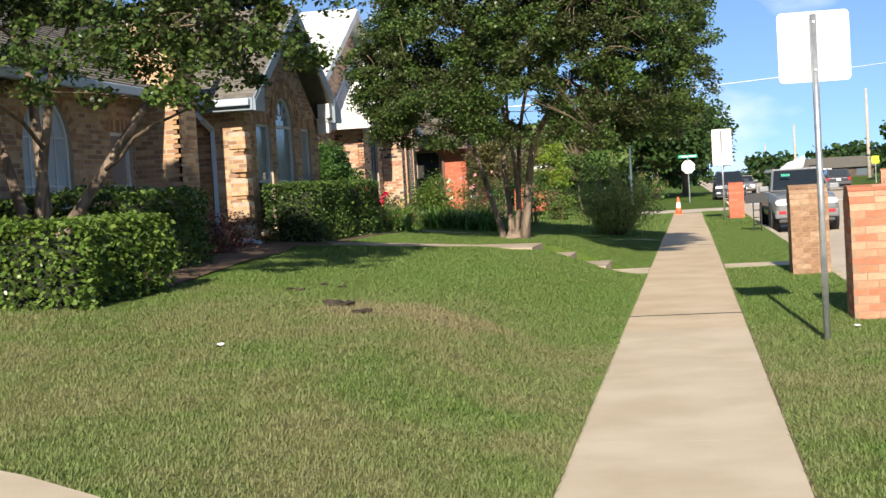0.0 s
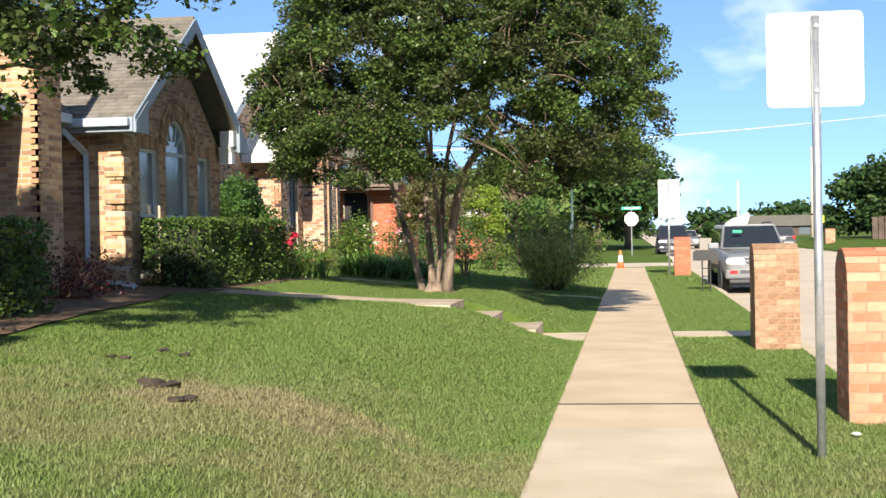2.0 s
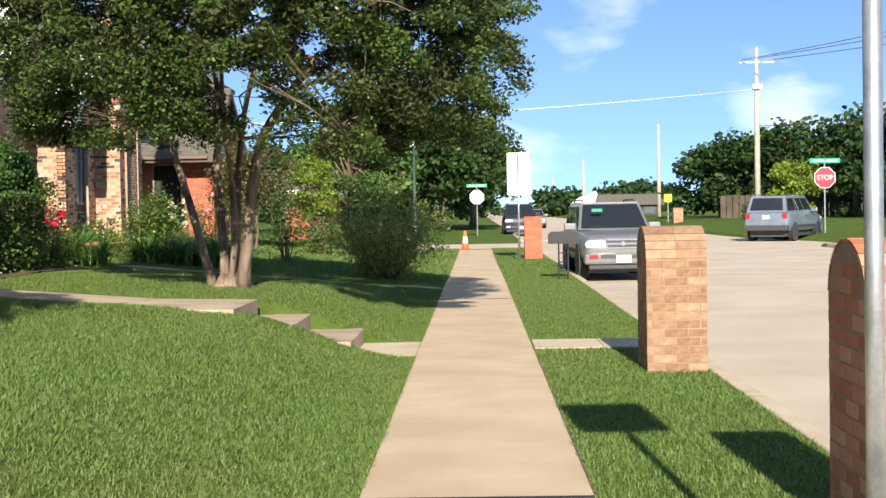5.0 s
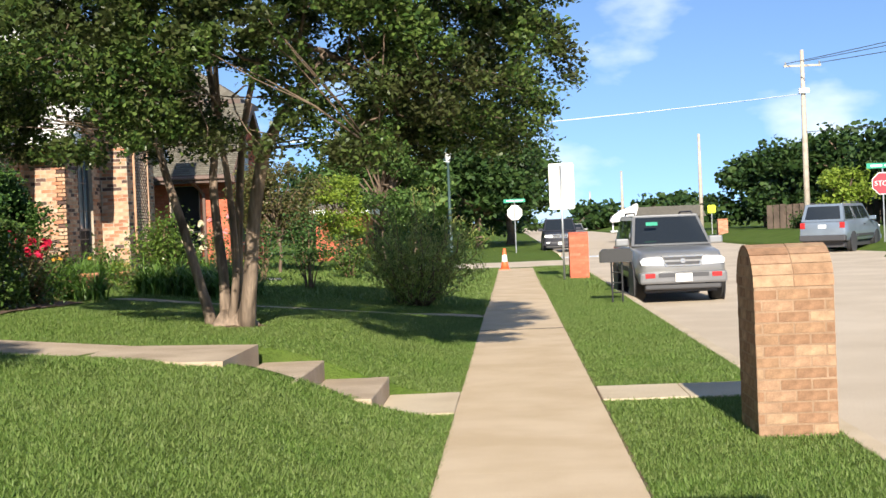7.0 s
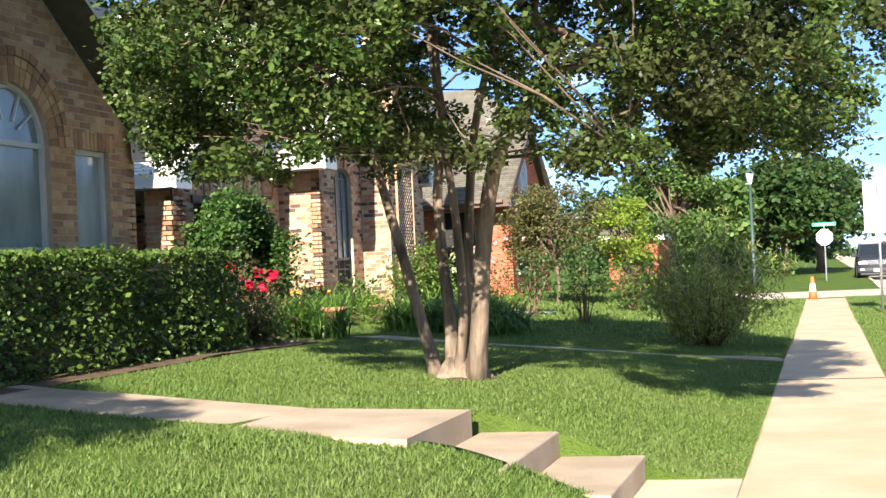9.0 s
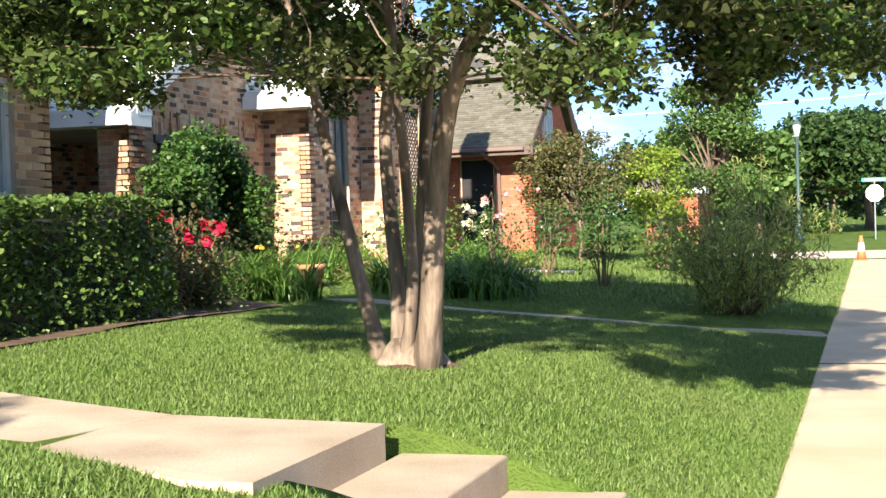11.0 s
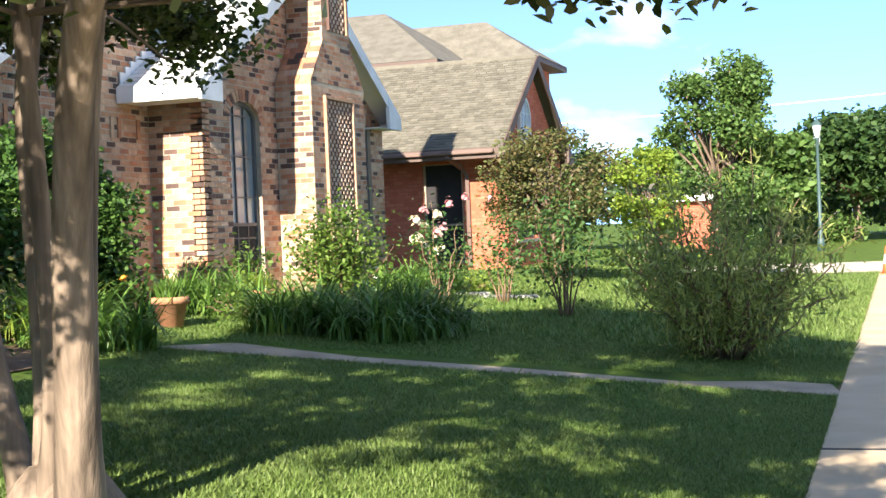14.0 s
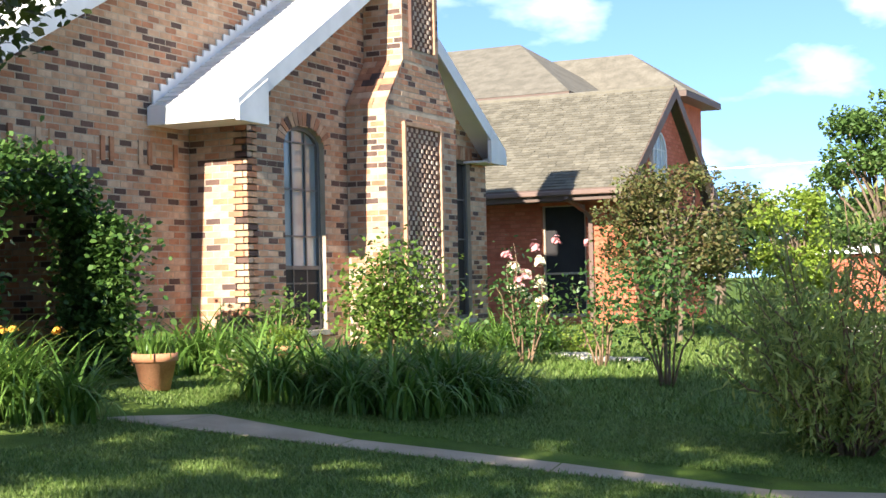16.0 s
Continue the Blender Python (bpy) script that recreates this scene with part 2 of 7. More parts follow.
RUBBER = plain("rubber", (0.025, 0.025, 0.025), 0.85)
SCREEN = mottled("sun_screen", (0.018, 0.015, 0.016), (0.03, 0.026, 0.026), 3, 200, 0.8, 0.1)
GLASS = glass_mat("window_glass")
BLIND_DULL = mottled("dull_blind", (0.22, 0.18, 0.165), (0.30, 0.25, 0.23), 1.5, 20, 0.3, 0.05, spec=0.7)
# pale and dark patches paint a reflection of sky and trees on the pane
PANE_REFLECT = mottled("painted_reflection_glass", (0.17, 0.21, 0.215), (0.36, 0.42, 0.44), 0.9, 6, 0.12, 0.0, spec=0.9, lo=0.4, hi=0.6, stretch=0.4)
BLIND = mottled("white_blind", (0.42, 0.48, 0.52), (0.56, 0.62, 0.66), 1.2, 20, 0.35, 0.05, spec=0.8)
CARGLASS = glass_mat("car_glass", (0.02, 0.025, 0.03), 0.03)
SILVER = plain("silver_paint", (0.33, 0.33, 0.325), 0.28, 0.5)
BUMPER = plain("bumper_grey", (0.17, 0.17, 0.175), 0.4)
BLUEGREY = plain("blue_grey_paint", (0.30, 0.36, 0.43), 0.28, 0.5)
DARKPAINT = plain("dark_paint", (0.04, 0.04, 0.05), 0.25)
CHROME = plain("chrome", (0.7, 0.7, 0.7), 0.15, 1.0)
DARKGREY = plain("dark_plastic", (0.06, 0.06, 0.065), 0.6)
LAMPGLASS = plain("lamp_lens", (0.75, 0.76, 0.75), 0.12)
TAILRED = plain("tail_lens", (0.45, 0.03, 0.03), 0.2)
TERRACOTTA = mottled("terracotta", (0.42, 0.17, 0.08), (0.56, 0.26, 0.14), 5, 60, 0.85, 0.2)
SIGN_GREEN = plain("sign_green", (0.02, 0.33, 0.20), 0.45)
SIGN_RED = plain("sign_red", (0.55, 0.03, 0.05), 0.45)
SIGN_YELLOW = plain("sign_yellow", (0.75, 0.85, 0.02), 0.45)
CONE_ORANGE = plain("cone_orange", (0.85, 0.16, 0.05), 0.6)
WOODPOLE = mottled("pole_wood", (0.42, 0.36, 0.29), (0.55, 0.48, 0.40), 3, 40, 0.9, 0.4)
WOODFENCE = mottled("fence_wood", (0.075, 0.055, 0.042), (0.125, 0.09, 0.068), 2, 30, 0.9, 0.4)
STONE = mottled("pale_stone", (0.42, 0.38, 0.31), (0.58, 0.53, 0.44), 6, 50, 0.9, 0.5)
BEIGE = plain("soffit_beige", (0.46, 0.38, 0.28), 0.7)
LEAF_MYRTLE = leafy("leaf_myrtle", [(0.018, 0.042, 0.010), (0.042, 0.084, 0.018), (0.075, 0.13, 0.026), (0.125, 0.185, 0.042), (0.06, 0.075, 0.024)], 0.36, 0.16, drift=((0.062, 0.066, 0.026), 1.3))
LEAF_HEDGE = leafy("leaf_hedge", [(0.045, 0.09, 0.02), (0.095, 0.165, 0.036), (0.17, 0.24, 0.06)], 0.34, 0.25)
LEAF_BRIGHT = leafy("leaf_bright", [(0.06, 0.115, 0.02), (0.12, 0.195, 0.032), (0.20, 0.28, 0.06)], 0.3, 0.25)
LEAF_IVY = leafy("leaf_ivy", [(0.035, 0.085, 0.018), (0.07, 0.145, 0.03), (0.125, 0.21, 0.05)], 0.4, 0.22)
LEAF_LILY = leafy("leaf_lily", [(0.07, 0.15, 0.025), (0.12, 0.23, 0.04), (0.19, 0.31, 0.06)], 0.42, 0.3)
LEAF_YELLOWGREEN = leafy("leaf_yellow_green", [(0.17, 0.26, 0.03), (0.26, 0.36, 0.05), (0.33, 0.40, 0.07)], 0.45, 0.35)
LEAF_WILLOW = leafy("leaf_willow", [(0.13, 0.17, 0.045), (0.25, 0.31, 0.075), (0.38, 0.43, 0.11), (0.50, 0.53, 0.17)], 0.5, 0.42)
LEAF_ROSE = leafy("leaf_rose", [(0.035, 0.085, 0.02), (0.07, 0.14, 0.035), (0.11, 0.19, 0.05)], 0.45, 0.25)
LEAF_BRONZE = leafy("leaf_bronze", [(0.07, 0.09, 0.025), (0.12, 0.13, 0.04), (0.17, 0.12, 0.05), (0.10, 0.15, 0.04)], 0.5, 0.25)
LEAF_MAROON = leafy("leaf_maroon", [(0.08, 0.02, 0.025), (0.13, 0.035, 0.035), (0.06, 0.05, 0.02)], 0.5, 0.2)
LEAF_FAR = leafy("leaf_far", [(0.02, 0.05, 0.012), (0.04, 0.085, 0.02), (0.07, 0.12, 0.03)], 0.55, 0.2)
LEAF_FARLIGHT = leafy("leaf_far_light", [(0.055, 0.115, 0.024), (0.095, 0.17, 0.038), (0.15, 0.235, 0.06)], 0.55, 0.25)
PETAL_RED = leafy("petal_red", [(0.55, 0.01, 0.04), (0.75, 0.03, 0.09)], 0.5, 0.3)
PETAL_PINK = leafy("petal_pink", [(0.80, 0.32, 0.33), (0.88, 0.50, 0.48)], 0.5, 0.3)
PETAL_CREAM = leafy("petal_cream", [(0.85, 0.74, 0.50), (0.90, 0.82, 0.62)], 0.5, 0.3)
PETAL_ORANGE = leafy("petal_orange", [(0.85, 0.40, 0.05), (0.88, 0.55, 0.08)], 0.5, 0.3)
DRY = (0.31, 0.275, 0.14)
GRASS = leafy("grass_blades", [(0.078, 0.145, 0.026), (0.13, 0.222, 0.042), (0.195, 0.295, 0.066), (0.25, 0.32, 0.105)], 0.5, 0.3, DRY, 0.3)
TURF, tN, tL, tB = nodes_of("turf")
t_g, t_n, t_r = tN.new("ShaderNodeNewGeometry"), tN.new("ShaderNodeTexNoise"), ramp_node(tN, [(0.3, (0.05, 0.09, 0.015)), (0.55, (0.10, 0.17, 0.025)), (0.75, (0.16, 0.22, 0.05))])
t_n.inputs["Scale"].default_value, t_n.inputs["Detail"].default_value, t_n.inputs["Roughness"].default_value = 1.4, 9, 0.75
tL.new(t_g.outputs["Position"], t_n.inputs["Vector"])
tL.new(t_n.outputs["Fac"], t_r.inputs["Fac"])
tL.new(dry_mix(tN, tL, t_r.outputs["Color"], (0.235, 0.20, 0.09)), tB.inputs["Base Color"])
tB.inputs["Roughness"].default_value, tB.inputs["Specular IOR Level"].default_value = 0.95, 0.1
t_n2, t_b = tN.new("ShaderNodeTexNoise"), tN.new("ShaderNodeBump")
t_n2.inputs["Scale"].default_value, t_n2.inputs["Detail"].default_value = 60, 4
tL.new(t_g.outputs["Position"], t_n2.inputs["Vector"])
t_b.inputs["Strength"].default_value, t_b.inputs["Distance"].default_value = 0.8, 0.03
tL.new(t_n2.outputs["Fac"], t_b.inputs["Height"])
tL.new(t_b.outputs["Normal"], tB.inputs["Normal"])

# ---- mesh helpers ----


def thing(name, at, label, category, group="", kind=""):
    e = new(name)
    e.location = at
    e.empty_display_size = 0.2
    return tagged(e, label, category, group, kind)


def under(ob, parent):
    ob.parent = parent
    if parent is not None:
        base = parent.matrix_basis if parent.parent is None else parent.parent.matrix_basis @ parent.matrix_parent_inverse @ parent.matrix_basis
        ob.matrix_parent_inverse = base.inverted()
    return ob


def part(name, bm, material, parent, label="", smooth=False):
    me = bpy.data.meshes.new(name)
    bmesh.ops.recalc_face_normals(bm, faces=bm.faces)
    bm.to_mesh(me)
    bm.free()
    if smooth:
        me.shade_smooth()
    me.materials.append(material)
    ob = new(name, me)
    if parent is not None:
        under(ob, parent)
    return tagged(ob, label)


def np_mesh(name, verts, faces, material, flat=False):
    """A mesh from arrays: verts n x 3, faces m x k."""
    verts, faces = np.asarray(verts, dtype=np.float32), np.asarray(faces, dtype=np.int32)
    me = bpy.data.meshes.new(name)
    m, k = faces.shape
    me.vertices.add(len(verts))
    me.vertices.foreach_set("co", verts.ravel())
    me.loops.add(m * k)
    me.loops.foreach_set("vertex_index", faces.ravel())
    me.polygons.add(m)
    me.polygons.foreach_set("loop_start", np.arange(0, m * k, k, dtype=np.int32))
    me.update(calc_edges=True)
    if flat:
        me.shade_flat()
    me.materials.append(material)
    return me


def box(bm, x0, x1, y0, y1, z0, z1, bevel=0.0):
    vs = [bm.verts.new((x, y, z)) for z in (z0, z1) for y in (y0, y1) for x in (x0, x1)]
    fs = [bm.faces.new([vs[i] for i in q]) for q in ((0, 2, 3, 1), (4, 5, 7, 6), (0, 1, 5, 4), (2, 6, 7, 3), (0, 4, 6, 2), (1, 3, 7, 5))]
    if bevel:
        es = list({e for f in fs for e in f.edges})
        bmesh.ops.bevel(bm, geom=es, offset=bevel, segments=2, affect="EDGES", profile=0.5)
    return bm


def prism(bm, pts, place, d0, d1):
    """A flat outline pts (a, z) laid out by place(a, z, d) from depth d0 to d1."""
    a = [bm.verts.new(place(p[0], p[1], d0)) for p in pts]
    b = [bm.verts.new(place(p[0], p[1], d1)) for p in pts]
    bm.faces.new(a)
    bm.faces.new(list(reversed(b)))
    for i in range(len(pts)):
        j = (i + 1) % len(pts)
        bm.faces.new((a[i], a[j], b[j], b[i]))
    return bm


def tube(bm, pts, radii, sides=8):
    pts = [Vector(p) for p in pts]
    rings = []
    for i, p in enumerate(pts):
        d = (pts[min(i + 1, len(pts) - 1)] - pts[max(i - 1, 0)]).normalized()
        a = d.cross(Vector((0.3, 0.9, 0.1))).normalized()
        b = d.cross(a)
        rings.append([bm.verts.new(p + (a * math.cos(w) + b * math.sin(w)) * radii[i]) for w in [2 * math.pi * k / sides for k in range(sides)]])
    for r, s in zip(rings, rings[1:]):
        for k in range(sides):
            bm.faces.new((r[k], r[(k + 1) % sides], s[(k + 1) % sides], s[k]))
    bm.faces.new(rings[0])
    bm.faces.new(list(reversed(rings[-1])))
    return bm


def lathe(bm, profile, at=(0, 0, 0), sides=20, axis="z"):
    rings = []
    for r, h in profile:
        ring = []
        for k in range(sides):
            w = 2 * math.pi * k / sides
            c, s = r * math.cos(w), r * math.sin(w)
            v = (c, s, h) if axis == "z" else (h, c, s)
            ring.append(bm.verts.new((at[0] + v[0], at[1] + v[1], at[2] + v[2])))
        rings.append(ring)
    for r, s in zip(rings, rings[1:]):
        for k in range(sides):
            bm.faces.new((r[k], r[(k + 1) % sides], s[(k + 1) % sides], s[k]))
    bm.faces.new(rings[0])
    bm.faces.new(list(reversed(rings[-1])))
    return bm


def smooth01(v):
    v = min(1.0, max(0.0, v))
    return v * v * (3 - 2 * v)


RNG = np.random.default_rng(7)


def leaf_mesh(name, pts, size, material, aspect=0.6, up=0.35, droop=0.0, seed=1):
    """One small folded leaf at each point."""
    rng = np.random.default_rng(seed)
    pts = np.asarray(pts)
    n = len(pts)
    nor = rng.normal(size=(n, 3))
    nor[:, 2] = np.abs(nor[:, 2]) + up
    nor /= np.linalg.norm(nor, axis=1, keepdims=True)
    t = np.cross(nor, rng.normal(size=(n, 3)))
    t[:, 2] -= droop
    t /= np.linalg.norm(t, axis=1, keepdims=True)
    b = np.cross(nor, t)
    b /= np.linalg.norm(b, axis=1, keepdims=True)
    s = (size * rng.uniform(0.65, 1.3, n))[:, None]
    v = np.empty((n, 4, 3))
    v[:, 0] = pts - t * s * 0.5
    v[:, 1] = pts + b * s * aspect * 0.5 + nor * s * 0.10
    v[:, 2] = pts + t * s * 0.5
    v[:, 3] = pts - b * s * aspect * 0.5 + nor * s * 0.10
    return np_mesh(name, v.reshape(-1, 3), np.arange(n * 4).reshape(-1, 4), material)


def blade_mesh(name, roots, length, width, material, lean=0.8, seed=1, segs=3):
    """Arching strap leaves from their roots."""
    rng = np.random.default_rng(seed)
    n = len(roots)
    w = rng.uniform(0, 2 * math.pi, n)
    out = np.stack([np.cos(w), np.sin(w), np.zeros(n)], 1)
    side = np.stack([-np.sin(w), np.cos(w), np.zeros(n)], 1)
    ln = length * rng.uniform(0.55, 1.15, n)
    le = lean * rng.uniform(0.35, 1.25, n)
    v = np.empty((n, segs + 1, 2, 3))
    p = np.array(roots, dtype=float)
    ang = rng.uniform(0.05, 0.35, n)
    for i in range(segs + 1):
        wd = (width * (1 - (i / segs) ** 2 * 0.9) * 0.5)
        v[:, i, 0] = p - side * wd
        v[:, i, 1] = p + side * wd
        step = (ln / segs)[:, None]
        p = p + step * (out * np.sin(ang)[:, None] + np.array([0, 0, 1.0]) * np.cos(ang)[:, None])
        ang = ang + le * 1.9 / segs
    f = []
    base = np.arange(n) * (segs + 1) * 2
    for i in range(segs):
        f.append(np.stack([base + 2 * i, base + 2 * i + 1, base + 2 * i + 3, base + 2 * i + 2], 1))
    return np_mesh(name, v.reshape(-1, 3), np.concatenate(f), material)


def foliage(name, me, parent, label=""):
    ob = new(name, me)
    under(ob, parent)
    return tagged(ob, label)

# ---- ground, road and walks ----


def lawn_z(x, y):
    """The height of the ground."""
    if -0.61 <= x <= 2.12:
        return -0.012
    if x > 2.12:
        if x < 12.9:
            return -0.25
        return -0.02 + 0.5 * smooth01((x - 13.2) / 4.0) * smooth01((y - 20) / 20)
    a = 0.5 * smooth01((-0.66 - x) / 1.9) + 0.055 * min(6.0, max(0.0, -x - 2.5))
    a *= 0.56 + 0.44 * smooth01((y - 4.0) / 6.0)
    b = 0.1 * min(7.0, max(0.0, -0.66 - x))
    w = smooth01((y - 24.5) / 5.5)
    z = -0.012 + (a * (1 - w) + b * w) * smooth01((57 - y) / 8)
    if x < -2.7:
        z += 0.045 * smooth01(1 - abs(y - 19.05) / 0.8) * smooth01((-2.7 - x) / 0.5)
    if 19.62 < y < 21.05 and x > -2.44:
        z = min(z, -0.03)
    if y < 2.2 + (-2.0 - x) * 0.77 and x < -1.3:
        z = min(z, 0.2)
    return z


def lines(*spans):
    out = []
    for a, b, n in spans:
        out += [a + (b - a) * i / n for i in range(n)]
    return out + [spans[-1][1]]


gx = lines((-4000, -400, 2), (-400, -60, 3), (-60, -16, 5), (-16, -4, 14), (-4, -2.5, 5), (-2.5, -2.41, 1), (-2.41, -2.39, 1), (-2.39, -0.61, 10), (-0.61, 2.12, 4), (2.12, 2.2, 1), (2.2, 12.88, 3),
           (12.88, 12.95, 1), (12.95, 18, 8), (18, 60, 4), (60, 400, 3), (400, 4000, 2))
gy = lines((-4000, -300, 2), (-300, -40, 3), (-40, -6, 5), (-6, 19.2, 42), (19.2, 19.61, 2), (19.61, 19.63, 1), (19.63, 21.04, 4), (21.04, 21.06, 1), (21.06, 34, 24), (34, 62, 28), (62, 140, 6), (140, 600, 3), (600, 4000, 2))
gv = [(x, y, lawn_z(x, y) - (0.25 if abs(y - 66) < 9 and -60 < x else 0)) for y in gy for x in gx]
nx = len(gx)
gf = [(j * nx + i, j * nx + i + 1, (j + 1) * nx + i + 1, (j + 1) * nx + i) for j in range(len(gy) - 1) for i in range(nx - 1)]
ground = new("ground", np_mesh("ground", gv, gf, TURF))
ground.data.shade_smooth()
tagged(ground, "green lawn with worn straw-coloured patches sloping up to the houses", "lawn", kind="structure")

bm = bmesh.new()
box(bm, 2.28, 12.8, -80, 500, -0.30, -0.13)
road = tagged(part("road", bm, ROAD, None), "pale worn concrete street with faint stains", "road", kind="structure")
bm = bmesh.new()
box(bm, -90, 2.274, 57.5, 74.5, -0.30, -0.134)
tagged(part("road_side_west", bm, ROAD, None), "pale concrete side street joining the main street", "road", kind="structure")
bm = bmesh.new()
box(bm, 12.806, 120, 57.5, 74.5, -0.30, -0.134)
tagged(part("road_side_east", bm, ROAD, None), "pale concrete side street joining the main street", "road", kind="structure")
# painted crossing bars
cross = thing("crosswalk", (5, 58.5, -0.13), "worn white painted bars across the street", "road marking", kind="structure")
for i in range(7):
    bm = bmesh.new()
    box(bm, 0.2 + i * 1.5 - 1.4, 0.95 + i * 1.5 - 1.4, 71.6, 74.0, -0.1335, -0.1265)
    part("bar", bm, WHITE, cross)


def kerb(name, x0, x1, y0, y1, label):
    k = thing(name, ((x0 + x1) / 2, y0, -0.1), label, "kerb", kind="structure")
    n = max(1, round((y1 - y0) / 3.0))
    for i in range(n):
        b = bmesh.new()
        box(b, x0, x1, y0 + (y1 - y0) * i / n + 0.004, y0 + (y1 - y0) * (i + 1) / n - 0.004, -0.28, 0.0, 0.02)
        part("kerb_stone", b, CONCRETE, k)


kerb("kerb_west", 2.12, 2.277, -20, 56.0, "weathered pale concrete kerb along the street")
kerb("kerb_east", 12.80, 12.95, -20, 56.0, "weathered pale concrete kerb on the far side")
kerb("kerb_north", 2.12, 2.277, 76.0, 130.0, "weathered pale concrete kerb past the junction")

# the pavement: poured slabs with tooled joints
walkway = thing("pavement", (0, 0, 0), "pale tan concrete pavement slabs with thin joints", "pavement", kind="structure")
edges_y = [-8.0]
for stop in (12.75, 21.15, 28.4, 55.8):
    n = round((stop - edges_y[-1]) / 1.52)
    y0 = edges_y[-1]
    edges_y += [y0 + (stop - y0) * (i + 1) / n for i in range(n)]
for a, b in zip(edges_y, edges_y[1:]):
    wide = abs(b - 12.75) < 0.01 or abs(b - 28.4) < 0.01
    gap = 0.055 if wide else 0.0
    bm = bmesh.new()
    box(bm, -0.61, 0.61, a + 0.002, b - gap, -0.12, 0.0)
    part("slab", bm, CONCRETE if b < 12.0 else CONCRETE_TAN, walkway)
    if wide:
        part("joint_filler", box(bmesh.new(), -0.607, 0.607, b - gap + 0.001, b + 0.001, -0.1, 0.003), RUBBER, walkway, "dark filled joint")
bm = bmesh.new()
box(bm, -0.60, 0.60, -8, 55.8, -0.14, -0.02)
part("bedding", bm, SOIL, walkway)
bm = bmesh.new()
box(bm, -1.5, 1.9, 55.82, 57.5, -0.13, -0.02, 0.01)
part("ramp", bm, CONCRETE, walkway)
for s in (-1, 1):
    b = box(bmesh.new(), min(s * 0.612, s * 0.632), max(s * 0.612, s * 0.632), -8, 55.8, -0.06, -0.005)
    tagged(part("soil_edge", b, SOIL, None), "narrow strip of dark soil along the pavement's edge", "soil", kind="structure")
# the short walk across the verge to the kerb
for x0 in (0.63, 1.37):
    bm = bmesh.new()
    box(bm, x0, x0 + 0.735, 20.25, 21.2, -0.1, 0.004, 0.01)
    part("verge_slab", bm, CONCRETE, walkway)

# front steps up the bank
steps = thing("front_steps", (-1.6, 20.3, 0), "three pale concrete steps rising from the pavement into a path", "steps", kind="structure")
for x0, x1, y0, y1, z1 in ((-1.26, -0.615, 19.7, 21.1, 0.006), (-1.85, -1.262, 19.5, 21.1, 0.168), (-2.42, -1.852, 19.3, 21.08, 0.342)):
    bm = bmesh.new()
    box(bm, x0, x1, y0, y1, -0.1, z1, 0.012)
    part("step", bm, CONCRETE_OLD if z1 > 0.1 else CONCRETE, steps)
bm = bmesh.new()
prism(bm, [(-2.41, 19.30), (-2.41, 20.82), (-3.70, 20.84), (-3.70, 19.77), (-2.72, 19.31)], lambda a, y, d: (a, y, d), -0.1, 0.53)
for v in bm.verts:
    if v.co.z > 0.5 and v.co.x < -3:
        v.co.z += 0.03
part("landing", bm, CONCRETE_OLD, steps)


def curved_walk(name, centre, widths, zs, label, material, thick=0.12):
    w = thing(name, (centre[0][0], centre[0][1], zs[0]), label, "path", kind="structure")
    L, R = [], []
    for i, c in enumerate(centre):
        a, b = Vector(centre[max(0, i - 1)]), Vector(centre[min(len(centre) - 1, i + 1)])
        d = (b - a).normalized()
        n = Vector((-d.y, d.x)) * widths[i] / 2
        L.append((c[0] + n.x, c[1] + n.y))
        R.append((c[0] - n.x, c[1] - n.y))
    for i in range(len(centre) - 1):
        b = bmesh.new()
        g = 0.004
        q = [Vector((*L[i], zs[i])), Vector((*R[i], zs[i])), Vector((*R[i + 1], zs[i + 1])), Vector((*L[i + 1], zs[i + 1]))]
        q = [q[0].lerp(q[3], g), q[1].lerp(q[2], g), q[2].lerp(q[1], g), q[3].lerp(q[0], g)]
        top = [b.verts.new(v) for v in q]
        bot = [b.verts.new(v - Vector((0, 0, thick))) for v in q]
        b.faces.new(top)
        b.faces.new(list(reversed(bot)))
        for k in range(4):
            b.faces.new((top[k], top[(k + 1) % 4], bot[(k + 1) % 4], bot[k]))
        part("slab", b, material, w)
    return w


curved_walk("front_path", [(-3.712, 20.30), (-4.5, 20.5), (-5.3, 20.75), (-6.1, 20.95), (-7.0, 21.3)], [1.06, 1.0, 0.95, 0.9, 0.9],
            [0.562, 0.607, 0.652, 0.694, 0.747], "pale concrete path curving from the steps", CONCRETE_OLD)
curved_walk("garden_path", [(-0.63, 31.62), (-2.0, 31.38), (-3.4, 31.12), (-4.9, 30.85), (-6.2, 30.62), (-7.6, 30.5)], [0.88, 0.86, 0.84, 0.84, 0.85, 0.9],
            [-0.004, 0.12, 0.262, 0.412, 0.547, 0.662], "narrow grey concrete path across the lawn", PATH_GREY)
# the drive's edge at the start of the lawn
bm = bmesh.new()
prism(bm, [(-9.0, -6.0), (-1.9, -6.0), (-1.2, 1.2), (-2.0, 2.42), (-2.45, 2.85), (-3.0, 3.3), (-4.2, 4.1), (-9.0, 6.2)], lambda a, y, d: (a, y, d), 0.1, 0.30)
tagged(part("driveway", bm, CONCRETE, None), "pale concrete drive with a curved edge beside the lawn", "driveway", kind="structure")

# ---- houses ----
BL, BH, BJ = 0.203, 0.0665, 0.011


class Face:
    """A wall's plane: a runs along it, z up, d out of it."""

    def __init__(self, o, u, n):
        self.o, self.u, self.n = Vector(o), Vector(u), Vector(n)

    def at(self, a, z, d=0.0):
        return self.o + self.u * a + self.n * d + Vector((0, 0, z))


